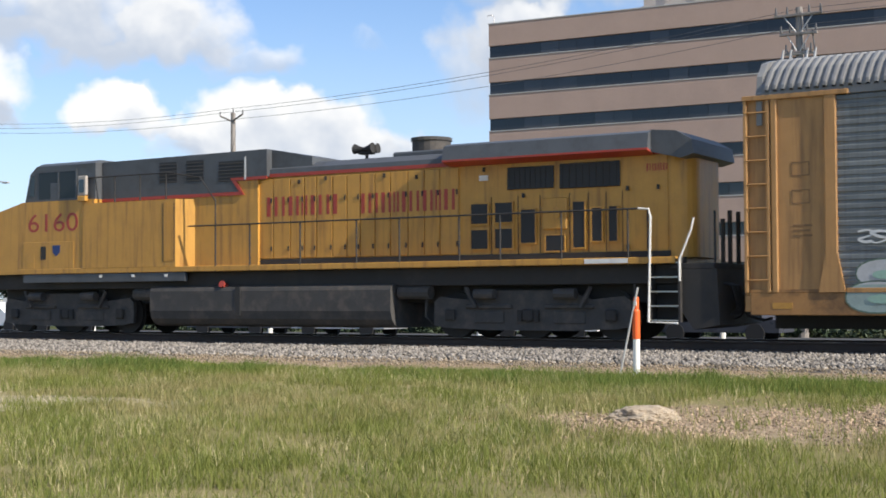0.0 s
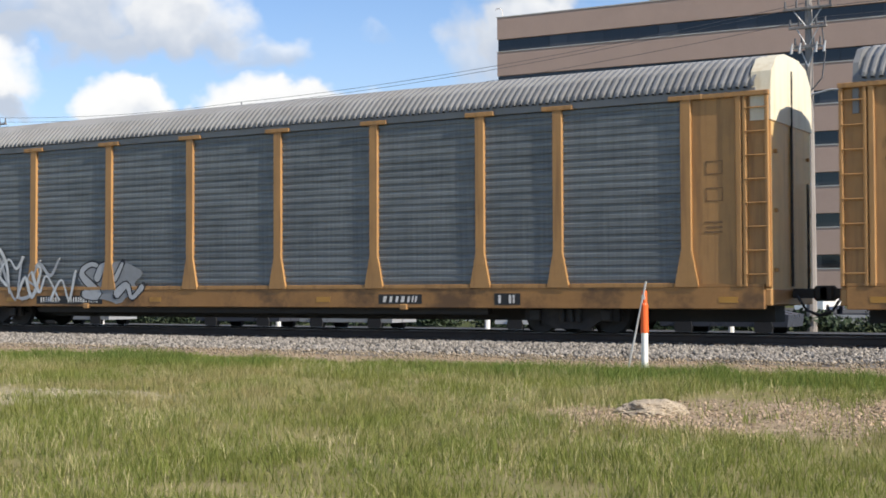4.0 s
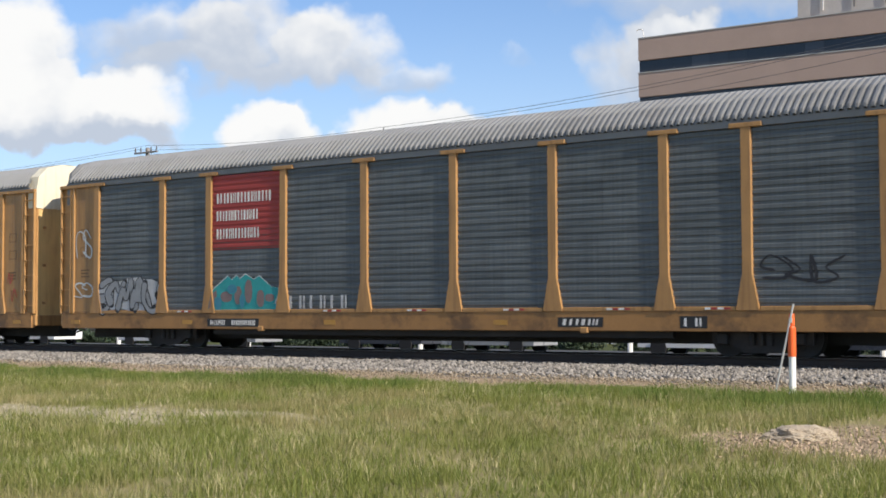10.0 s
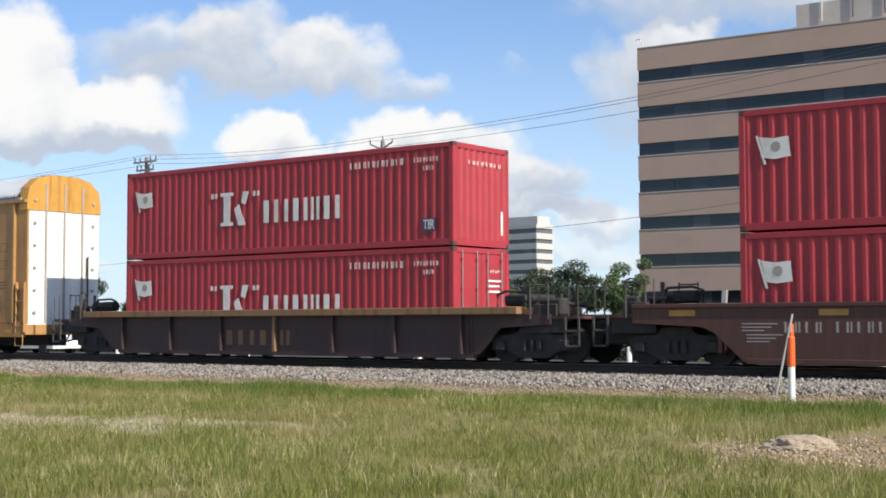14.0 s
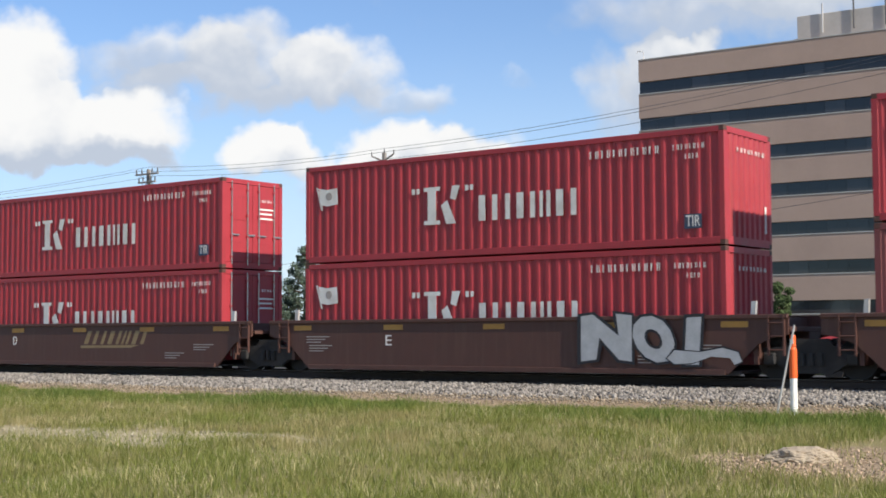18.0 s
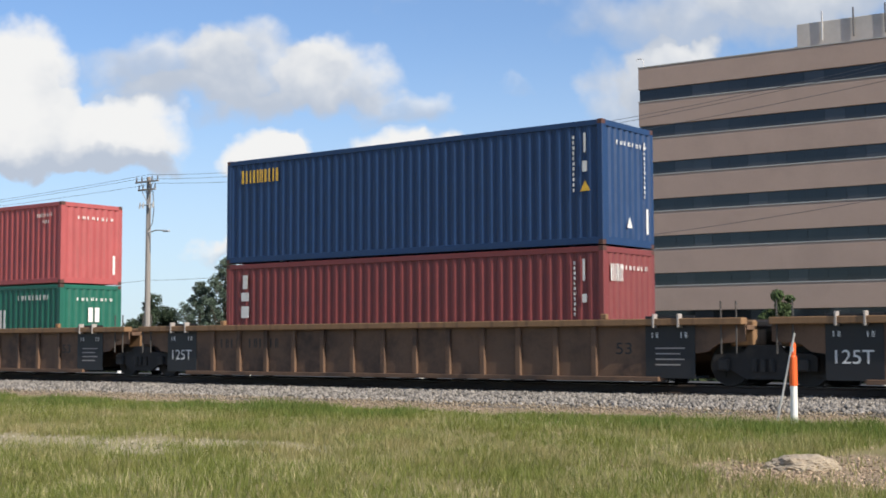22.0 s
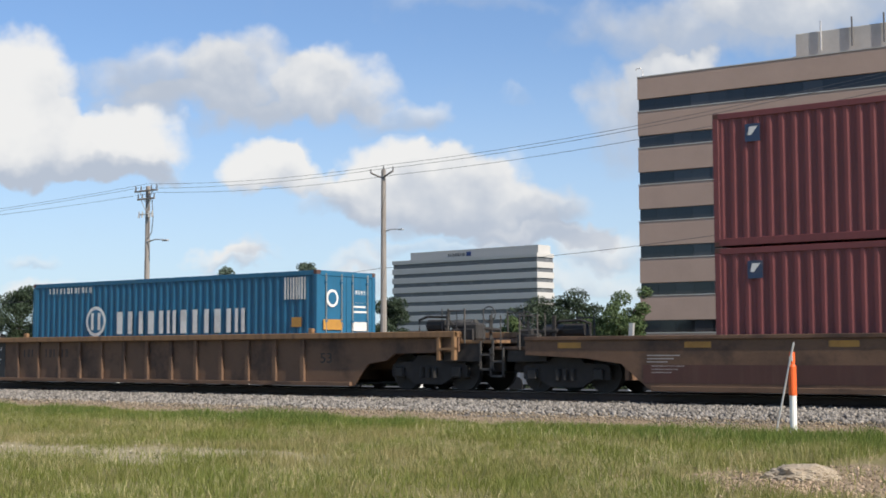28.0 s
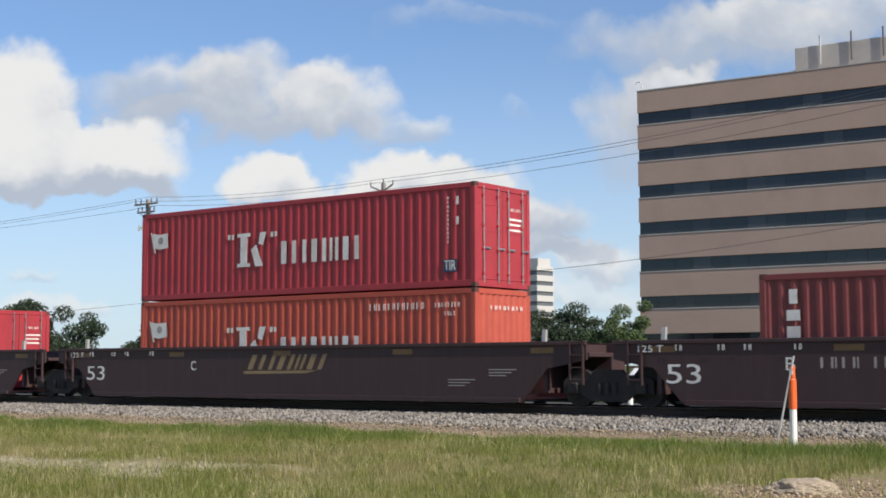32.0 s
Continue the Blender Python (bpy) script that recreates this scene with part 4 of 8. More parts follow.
def broadleaf(x, y, h, spread, seed, material, label):
    rng = random.Random(seed)
    t = thing("tree", label, "tree", group="trees beyond the tracks", at=(x, y, 0))
    f = Form().tube([(0, 0, -0.2), (0.1, 0, h * .2), (0.05, 0.1, h * .45)], h * .03, 8, h * .018)
    cs, rs = [], []
    for i in range(9):
        a = i * 2.4 + rng.random()
        z = h * (0.35 + 0.5 * rng.random())
        r = spread * (0.35 + 0.5 * rng.random())
        tip = (r * math.cos(a), r * math.sin(a), z)
        f.tube([(0.05, 0.1, h * (0.25 + 0.02 * i)), (tip[0] * .5, tip[1] * .5, z * .85), tip], h * .012, 5, h * .004)
        for j in range(3):
            cs.append((tip[0] + rng.uniform(-.3, .3) * spread, tip[1] + rng.uniform(-.3, .3) * spread, z + rng.uniform(-.1, .12) * h))
            rs.append(spread * rng.uniform(.22, .42))
    cs.append((0, 0, h * .86)), rs.append(spread * .36)
    part("trunk", f, BARK, t)
    part("crown", leaf_cloud(cs, rs, 12000, 0.0165 * h, seed), material, t)


def pine(x, y, h, spread, seed, lean=0.0):
    rng = random.Random(seed)
    t = thing("pine_tree", "dark green pine with ragged upswept boughs", "tree", group="trees beyond the tracks", at=(x, y, 0))
    f = Form().tube([(0, 0, -0.2), (lean * .4, 0, h * .5), (lean, 0, h * .97)], h * .022, 8, h * .004)
    cs, rs = [], []
    n = 38
    for i in range(n):
        s = i / n
        z = h * (0.16 + 0.8 * s)
        r = spread * (1.05 - s) ** 0.75 * rng.uniform(0.7, 1.2)
        a = i * 2.4
        tip = (lean * s + r * math.cos(a), r * math.sin(a), z + r * 0.55)
        f.tube([(lean * s, 0, z), (tip[0] * .6, tip[1] * .6, z + r * .08), tip], h * .007, 5, h * .002)
        for q in (0.45, 0.75, 1.0):
            cs.append((tip[0] * q, tip[1] * q, z + (tip[2] - z) * q + 0.1))
            rs.append(0.050 * h * (1.2 - 0.5 * s) * rng.uniform(.5, 1.3))
    cs.append((lean, 0, h * .97)), rs.append(0.05 * h)
    part("trunk", f, BARK, t)
    part("crown", leaf_cloud(cs, rs, 14000, 0.0110 * h, seed, 0.8), NEEDLES, t)


def build_trees():
    D = 105.0

    def spot(u, d=D):
        a = radians(36.9)
        return (u * d * math.cos(a) - d * math.sin(a), u * d * math.sin(a) + d * math.cos(a))

    for u, h, s, seed in ((-0.162, 8.2, 2.3, 1), (-0.180, 6.4, 1.7, 2), (-0.148, 6.3, 1.4, 3), (-0.103, 8.5, 2.3, 4), (-0.117, 4.4, 1.2, 15)):
        pine(*spot(u), h, s * 1.28, seed, 0.2)
    broadleaf(*spot(-0.046, 120), 6.5, 2.2, 6, LEAVES, "small dark tree beyond the street")
    broadleaf(*spot(0.098, 125), 7.6, 3.3, 7, LEAVES, "broad dark green oak before the office block")
    broadleaf(*spot(0.068, 128), 6.4, 3.0, 8, LEAVES, "dark rounded tree before the office block")
    broadleaf(*spot(0.131, 118), 7.2, 2.5, 9, PALE_LEAVES, "lighter green tree beside the office block")
    broadleaf(*spot(0.050, 118), 5.0, 1.6, 10, PALE_LEAVES, "small light green tree")
    broadleaf(*spot(-0.315, 120), 7.4, 3.0, 11, LEAVES, "dark round-crowned tree beyond the street")
    broadleaf(*spot(-0.345, 112), 6.8, 2.8, 14, LEAVES, "dark round-crowned tree beyond the street")
    broadleaf(*spot(-0.280, 105), 6.6, 2.5, 12, LEAVES, "dark round-crowned tree beyond the street")
    broadleaf(*spot(-0.214, 110), 6.0, 2.0, 13, LEAVES, "low bushy tree by a utility pole")
    broadleaf(*spot(0.245, 100), 5.6, 1.2, 16, PALE_LEAVES, "slim young tree before the office block")


# ---- street beyond the track ----
def parked_car(x, y, turn, material, van, label):
    t = thing("parked_car", label, "car", group="cars parked beyond the tracks", at=(x, y, 0.0))
    t.rotation_euler = (0, 0, radians(turn))
    if van:
        prof = [(-2.6, .35), (2.5, .35), (2.6, .9), (2.1, 1.2), (1.5, 2.05), (-2.5, 2.15), (-2.6, 1.0)]
        glass = [(1.1, 1.25), (1.95, 1.25), (1.42, 1.9), (1.1, 1.9)]
    else:
        prof = [(-2.25, .35), (2.2, .35), (2.25, .75), (1.1, .95), (.45, 1.42), (-1.1, 1.45), (-1.8, 1.0), (-2.25, .95)]
        glass = [(-1.45, 1.0), (.85, 1.0), (.4, 1.35), (-1.0, 1.38)]
    part("body", Form().prism(prof, "xz", -0.88, 0.88), material, t)
    for s in (-1, 1):
        part("side_window", Form().prism(glass, "xz", s * 0.885, s * 0.893), DARK_GLASS, t)
    for wx in (-1.4, 1.4):
        for s in (-1, 1):
            part("wheel", Form().tube([(0, -0.1, 0), (0, 0.1, 0)], 0.33, 12), TYRE, t, at=(wx, s * 0.82, 0.33), key="car_wheel")


HEDGE_Y = 50.0


def build_street():
    solid("road", Form().box(-400, 62, 0.02, 300, 74, 0.055), ASPHALT, "two-lane asphalt street beyond the tracks", "road", kind="structure")
    for y in (61.8, 74.0):
        solid("kerb", Form().box(-400, y, 0.0, 300, y + 0.2, 0.2), KERB, "pale concrete kerb beside the street", "kerb", kind="structure")
    solid("parking_lot", Form().box(-260, 82, 0.02, 40, 112, 0.05), ASPHALT, "asphalt parking lot before the office block", "parking lot", kind="structure")
    rng = random.Random(21)
    paints = [(CAR_WHITE, "white"), (CAR_GREY, "silver"), (CAR_DARK, "dark blue"), (CAR_RED, "red")]
    for i in range(30):
        m, c = rng.choice(paints + paints[:1] * 2)
        van = rng.random() < 0.3
        parked_car(-118 + i * 4.3 + rng.uniform(-.3, .3), 84.5 + rng.uniform(-.4, .4), 90 + rng.uniform(-3, 3), m, van, "%s %s parked in a lot" % (c, "van" if van else "saloon car"))
    for x, y in ((-92, 66), (-78, 65.5), (-60, 66), (-44, 65.6), (-31, 65.5)):
        m, c = rng.choice(paints)
        parked_car(x, y, 0, m, False, "%s saloon car on the street" % c)
    for i in range(20):
        x = -84 + i * 4.1 + rng.uniform(-.4, .4)
        w = rng.uniform(1.6, 2.3)
        cs = [(x + rng.uniform(-w, w), HEDGE_Y + rng.uniform(-.5, .5), rng.uniform(.1, .5)) for j in range(18)]
        h = thing("shrub", "low dark green shrub in a row beyond the tracks", "shrub", group="hedge beyond the tracks", at=(x, HEDGE_Y, 0))
        part("stem", Form().tube([(-.4, 0, -.1), (-.6, .1, .5)], .04, 5).tube([(.3, 0, -.1), (.6, -.1, .5)], .04, 5), BARK, h, key="shrub_stems")
        part("foliage", leaf_cloud([(c[0] - x, c[1] - HEDGE_Y, c[2]) for c in cs], [rng.uniform(.4, .65) for c in cs], 2200, .10, 60 + i), LEAVES, h)
    # added dark strip; it darkens the ground seen through the gap under the train
    solid("service_road", Form().box(-400, 40.5, 0.02, 300, 49.2, 0.05), ASPHALT, "dark asphalt strip added to darken the gap under the train", "road", kind="structure")
    for i in range(7):
        b = thing("bollard", "short white-painted post before the hedge", "bollard", group="posts along the verge", at=(-78 + i * 10.3, 47.0 + 0.3 * (i % 3), 0))
        part("bollard_post", Form().tube([(0, 0, -0.1), (0, 0, 0.95)], 0.11, 8), POST_WHITE, b, key="bollard_post")
    for x, m, cl in ((-66.0, CAR_GREY, "silver"), (-60.5, CAR_WHITE, "white"), (-51.0, CAR_WHITE, "white"), (-46.0, CAR_GREY, "silver"), (-36.5, CAR_DARK, "dark blue"), (-31.0, CAR_GREY, "silver"), (-22.0, CAR_WHITE, "white"), (-15.5, CAR_DARK, "dark blue")):
        parked_car(x, 45.0, 0, m, False, "%s saloon car parked beyond the tracks" % cl)


build_ground()
build_track()
build_office()
build_far_office()
build_poles()
build_trees()
build_street()
build_marker()
build_rock()


# ---- the train: every car and box is built at its place for t = 0 and moved in motions() ----
ROLLING = []      # things that move with the train
WHEELS = []       # (wheelset, its x along the train, x on its bogie, radius)


def riding(name, label, category, s, z=0.0, group=""):
    """A thing on the train, its base s metres along the train and z above the rails."""
    t = thing(name, label, category, group, at=(s, TRACK_Y, RAIL_Z + z))
    ROLLING.append((t, s, z))
    return t


def wheelset_form(r):
    f = Form().tube([(0, -0.9, 0), (0, 0.9, 0)], 0.075, 8)
    for s in (-1, 1):
        f.tube([(0, s * 0.70, 0), (0, s * 0.735, 0)], r + 0.025, 24)
        f.tube([(0, s * 0.735, 0), (0, s * 0.83, 0)], r, 24)
        f.tube([(0, s * 0.83, 0), (0, s * 0.86, 0)], r * 0.35, 10)
        for k in range(3):      # cast webs show the turning
            a = k * 2.094
            f.box(r * .55 * math.cos(a) - .05, s * 0.83, r * .55 * math.sin(a) - .05, r * .55 * math.cos(a) + .05, s * 0.845, r * .55 * math.sin(a) + .05)
    return f


def bogie(car, s_car, x, r=0.42, base=0.89, three=False):
    """A freight truck of two side frames, bolster and springs, with its wheelsets."""
    def side_frames():
        f = Form()
        for sd in (-1, 1):
            a = base if not three else base * 2
            prof = [(-a - .28, r + .16), (-a - .2, r + .22), (-a * .55, r + .26), (-.35, r + .42), (.35, r + .42), (a * .55, r + .26), (a + .2, r + .22), (a + .28, r + .16),
                    (a + .28, r - .12), (a - .12, r - .1), (.42, r - .3), (-.42, r - .3), (-a + .12, r - .1), (-a - .28, r - .12)]
            if three:      # deep cast frame with sunk windows
                prof = [(-a - .45, r + .30), (-a - .3, r + .42), (-a + .5, r + .34), (-a * .5, r + .55), (a * .5, r + .55), (a - .5, r + .34), (a + .3, r + .42), (a + .45, r + .30),
                        (a + .45, r - .24), (a + .1, r - .30), (a * .5, r - .34), (-a * .5, r - .34), (-a - .1, r - .30), (-a - .45, r - .24)]
                for wx in (-a * .5, a * .5):
                    f.box(wx - .38, sd * 1.10, r - .18, wx + .38, sd * 1.13, r + .08, .02)
                    f.box(wx - .6, sd * 1.10, r + .14, wx + .6, sd * 1.16, r + .24, .03)
            f.prism(prof, "xz", sd * 0.98, sd * 1.10)
        f.box(-.22, -1.0, r - .05, .22, 1.0, r + .28, .03)
        return f
    b = part("bogie", side_frames, TRUCK if three else SHADED_CAST, car, at=(x, 0, 0), key="bogie%g%g%d" % (r, base, three))
    for sd in (-1, 1):
        for dx in (-.2, 0, .2):
            part("coil_spring", Form().tube([(0, -.0, -.14), (0, 0, .12)], .075, 8), DARK, b, at=(dx, sd * 1.12, r), key="coil_spring")
    for wx in ((-base, base) if not three else (-2 * base, 0, 2 * base)):
        for sd in (-1, 1):
            part("axle_box", Form().box(-.13, 0, -.13, .13, .1, .13, .03), DARK, b, at=(wx, sd * 1.1 - (0.1 if sd < 0 else 0), r), key="axle_box")
        w = part("wheelset", lambda: wheelset_form(r), DARK, b, "dark steel wheels on an axle", at=(wx, 0, r), key="wheelset%g" % r)
        WHEELS.append((w, s_car + x + wx, wx, r))
    return b


def coupler(car, x, z=0.85, way=1):
    f = Form().box(x, -.09, z - .1, x + way * .55, .09, z + .1, .02).box(x + way * .45, -.16, z - .16, x + way * .78, .16, z + .16, .05)
    part("coupler", f, DARK, car)
    part("air_hose", Form().tube([(x + way * .2, -.45, z - .05), (x + way * .4, -.46, z - .35), (x + way * .7, -.42, z - .45), (x + way * .85, -.3, z - .4)], .03, 6), BLACK, car)


def grab_iron(car, x, z, y, w=0.45, up=False, m=None):
    p = [(x, y + .07, z), (x, y, z), (x, y, z + w), (x, y + .07, z + w)] if up else [(x, y + .07, z), (x, y, z), (x + w, y, z), (x + w, y + .07, z)]
    part("grab_iron", Form().tube(p, .014, 5), m or STEEL, car)


# -- graffiti --
# loose strokes that mean no letter: each runs through points in a unit square
SWEEPS = [[(-.5, .0), (-.38, .62), (-.22, .30), (-.04, .98), (.12, .36), (.30, .70), (.5, .06)], [(-.46, .55), (-.2, .9), (.05, .6), (.46, .95)], [(-.46, .1), (-.1, .35), (.1, .1), (.46, .5), (.2, .75)], [(-.38, .92), (-.40, .25), (-.02, .02), (.34, .22), (.30, .96)], [(.34, .80), (-.10, .97), (-.36, .66), (.06, .50), (.36, .28), (.0, .03), (-.36, .14)],
          [(-.36, .02), (-.30, .93), (.32, .78), (-.02, .50), (.42, .03)], [(-.40, .04), (-.06, .96), (.36, .06)], [(.36, .84), (-.24, .90), (-.40, .36), (.06, .02), (.40, .30), (.04, .46)],
          [(-.40, .80), (.02, .98), (.38, .74), (-.30, .10), (.40, .06)]]


def sweep_points(pts, steps=5):
    """A smooth line through points."""
    P = [Vector(p) for p in [pts[0]] + pts + [pts[-1]]]
    out = []
    for i in range(1, len(P) - 2):
        a, b, c, d = P[i - 1:i + 3]
        for q in range(steps):
            t = q / steps
            out.append(0.5 * (2 * b + (c - a) * t + (2 * a - 5 * b + 4 * c - d) * t * t + (3 * b - a - 3 * c + d) * t ** 3))
    return out + [P[-2]]


def ribbon(pts, widths, y, form, low=None, split=0.0):
    """A band of paint along a line; what lies under the height split goes into low."""
    n = len(pts)
    edge = []
    for i, p in enumerate(pts):
        d = (pts[min(i + 1, n - 1)] - pts[max(i - 1, 0)]).normalized()
        q = Vector((-d.y, d.x)) * widths[i]
        edge.append((p + q, p - q, y - 0.00006 * i))
    for (a, b, ya), (c, d, yb) in zip(edge[:-1], edge[1:]):
        f = low if low is not None and (a.y + b.y + c.y + d.y) / 4 < split else form
        f.put([(a.x, ya, a.y), (b.x, ya, b.y), (d.x, yb, d.y), (c.x, yb, c.y)], [(0, 1, 2, 3)])


def graffiti(car, x0, x1, z0, z1, n, fill, edge, seed, y=-1.504, fat=0.13, second=None, rim=.05, base=None, haze=None, label="spray-painted graffiti"):
    """Loose bulging strokes with outlines; no word is meant."""
    rng = random.Random(seed)
    w, h = (x1 - x0) / n, z1 - z0
    for m, grow, dy, name in ((haze, .28, .0, "graffiti_haze"), (base, .10, .002, "graffiti_ground")):
        if m:
            blob = []
            for i in range(36):
                a = i * math.tau / 36
                r = 1 + .10 * math.sin(3 * a + seed) + .07 * math.sin(7 * a + 2 * seed) + rng.uniform(-.05, .05)
                ca, sa = math.cos(a), math.sin(a)
                sq = (abs(ca) ** 3 + abs(sa) ** 3) ** (-1 / 3)
                blob.append(((x0 + x1) / 2 + ca * sq * r * ((x1 - x0) / 2 * .95 + grow), max(.56, (z0 + z1) / 2 + sa * sq * r * (h / 2 * .92 + grow * .6))))
            part(name, Form().prism(blob, "xz", y - dy - .001, y + .001 - dy), m, car, "hazy spray-painted ground")
    for i in range(n):
        cx, lean = x0 + (i + .5) * w, rng.uniform(-.2, .2)
        fx, fz = rng.choice((-1, 1)), rng.random() < .5
        pts = [((fx * p * 1.6 + rng.uniform(-.12, .12)), (1 - q if fz else q) + rng.uniform(-.12, .10)) for p, q in rng.choice(SWEEPS)]
        line = sweep_points([(cx + (p + lean * (q - .5)) * w, z0 + q * h) for p, q in pts])
        m = len(line)
        swell = rng.uniform(0, 6)
        wid = [fat * (1 + .38 * math.sin(swell + 5.0 * k / m)) * (.55 if k in (0, m - 1) else 1) for k in range(m)]
        out, body, low = Form(), Form(), Form()
        ribbon(line, [v + rim for v in wid], y - .004 - .0036 * i, out)
        for e in (0, -1):
            c = line[e]
            out.prism([(c.x + (fat * .6 + rim) * math.cos(a * .785), c.y + (fat * .6 + rim) * math.sin(a * .785)) for a in range(8)], "xz", y - .004 - .0036 * i, y - .003)
        part("graffiti_outline", out, edge, car)
        ribbon(line, wid, y - .006 - .0036 * i, body, low if second else None, z0 + h * .5 + rng.uniform(-.06, .06))
        if body.f:
            part("graffiti_stroke", body, fill, car, label)
        if low.f:
            part("graffiti_shade", low, second, car, label)


def lay(car, name, pts, faces, y, material, label="", posts=()):
    """A film of paint of (x, z) points on the side at y, carried over the posts that it crosses."""
    bm = bmesh.new()
    vs = [bm.verts.new((p, y, q)) for p, q in pts]
    for f in faces:
        bm.faces.new([vs[i] for i in f])

    def put(b):
        b.verts.index_update()
        part(name, Form().put([v.co for v in b.verts], [tuple(v.index for v in f.verts) for f in b.faces]), material, car, label)

    lo, hi = min(p for p, q in pts), max(p for p, q in pts)
    put(bm)
    for x in posts:
        if lo < x + .12 and hi > x - .12:
            b = bm.copy()
            for cx, way in ((x - .12, -1), (x + .12, 1)):
                bmesh.ops.bisect_plane(b, geom=b.verts[:] + b.edges[:] + b.faces[:], plane_co=(cx, 0, 0), plane_no=(way, 0, 0), clear_outer=True)
            if b.faces:
                for v in b.verts:
                    v.co.y -= .034
                put(b)
            b.free()
    bm.free()


def level_cut(poly, z, above):
    """The piece of an outline over (or under) a height."""
    out = []
    for (ax, az), (bx, bz) in zip(poly, poly[1:] + poly[:1]):
        ina, inb = (az >= z) == above, (bz >= z) == above
        if ina:
            out.append((ax, az))
        if ina != inb:
            t = (z - az) / (bz - az)
            out.append((ax + t * (bx - ax), z))
    return out


def blob(cx, cz, rx, rz, power=2.3, n=20):
    out = []
    for i in range(n):
        ca, sa = math.cos(i * math.tau / n), math.sin(i * math.tau / n)
        k = (abs(ca) ** power + abs(sa) ** power) ** (-1 / power)
        out.append((cx + rx * ca * k, cz + rz * sa * k))
    return out


def bubbles(car, shapes, place, y, fill, edge, rim, second=None, split=.5, posts=(), holes=(), hole=None):
    """Bulging painted shapes side by side, each with a dark border; place maps the unit square to the side."""
    x0, x1, z0, z1 = place
    at = lambda pts: [(x0 + p * (x1 - x0), z0 + q * (z1 - z0)) for p, q in pts]
    for i, shape in enumerate(shapes):
        P = at(shape)
        cx, cz = sum(p for p, q in P) / len(P), sum(q for p, q in P) / len(P)
        w = max(p for p, q in P) - min(p for p, q in P)
        h = max(q for p, q in P) - min(q for p, q in P)
        big = [(cx + (p - cx) * (1 + 2 * rim / w), cz + (q - cz) * (1 + 2 * rim / h)) for p, q in P]
        lay(car, "graffiti_outline", big, [range(len(big))], y - .0012 * i, edge, "", posts)
        zs = z0 + split * (z1 - z0) + .05 * math.sin(2.4 * i)
        for m, piece in ((fill, level_cut(P, zs, True) if second else P), (second, level_cut(P, zs, False) if second else [])):
            if len(piece) > 2:
                lay(car, "graffiti_fill", piece, [range(len(piece))], y - .0012 * i - .0006, m, "spray-painted bulging shape", posts)
    for j, shape in enumerate(holes):
        P = at(shape)
        lay(car, "graffiti_outline", P, [range(len(P))], y - .0012 * len(shapes) - .0012, hole or edge, "", posts)


def sprayed_word(car, text, place, y, fill, edge, fat=.05, rim=.05, second=None, posts=(), lean=0.0, sway=0.0, widths=None):
    """Fat sprayed letters with a border, each a part of its own."""
    x0, x1, z0, z1 = place
    widths = widths or [1.0] * len(text)
    x = x0
    for i, ch in enumerate(text):
        wide = (x1 - x0) * widths[i] / sum(widths)
        for k, (grow, m, name) in enumerate(((0.0, None, ""), (fat + rim, edge, "graffiti_outline"), (fat, fill, "graffiti_letter"))):
            cu = bpy.data.curves.new("glyph", "FONT")
            cu.body, cu.offset, cu.resolution_u = ch, grow, 3
            tmp = new("glyph", cu)
            me = bpy.data.meshes.new_from_object(tmp.evaluated_get(bpy.context.evaluated_depsgraph_get()))
            bpy.data.objects.remove(tmp)
            bpy.data.curves.remove(cu)
            co = np.array([v.co for v in me.vertices])
            faces = [tuple(f.vertices) for f in me.polygons]
            bpy.data.meshes.remove(me)
            if k == 0:
                lo, hi = co.min(0), co.max(0)
                continue
            full = max(hi[0] - lo[0], .42)
            a = (co[:, 0] - (lo[0] + hi[0]) / 2) / full * .78 + .5
            b = (co[:, 1] - lo[1]) / (hi[1] - lo[1]) * .82 + .09
            px = x + wide * (a + lean * (b - .5) + sway * np.sin(3.0 * b + 2.1 * i))
            pz = z0 + (z1 - z0) * (b + .06 * np.sin(3.0 * a + 1.7 * i))
            lay(car, name, list(zip(px.tolist(), pz.tolist())), faces, y - .0015 * k - .0008 * i, m, "" if k == 1 else "spray-painted letter", posts)
        x += wide


def spray(name, col):
    return mat(name, col, var=0.25, scale=4.0, rough=0.6)


SPRAY = {n: spray("spray_paint_" + n, c) for n, c in {"white": (.62, .63, .62), "black": (.025, .025, .03), "silver": (.42, .43, .44), "pink": (.50, .33, .38), "teal": (.03, .30, .30), "coral": (.50, .10, .07),
         "lilac": (.42, .36, .42), "mint": (.26, .40, .33), "orange": (.42, .19, .06), "grey": (.26, .27, .28), "green": (.10, .15, .115), "yellow": (.28, .29, .18), "pale": (.27, .34, .32), "blue": (.06, .14, .32), "muted": (.21, .15, .14), "slate": (.05, .22, .30), "plum": (.075, .045, .06), "rust": (.20, .10, .05)}.items()}


# -- auto carriers --
POSTS = [1.78, 4.72, 6.66, 9.53, 12.38, 15.22, 18.07, 20.94, 22.88, 25.82]


def rack_panel(w, z0, z1, lapped=False):
    """Sheet with level ribs."""
    def make():
        n = round((z1 - z0) / 0.166)
        p = (z1 - z0) / n
        rows = []
        for i in range(n):
            flat = lapped and ((z0 + i * p + .05 - 1.76) / .97) % 1 < .2
            for q, d in ((0, 0), (.30, 0), (.42, .017), (.88, .017), (1.0, 0)):
                rows.append((z0 + (i + q) * p, .010 if flat else d))
        f = Form().sheet([[(0, -1.45 - d, z), (w, -1.45 - d, z)] for z, d in rows])
        f.sheet([[(0, -1.43, z), (w, -1.43, z)] for z in (z0, z1)])
        return f
    return make


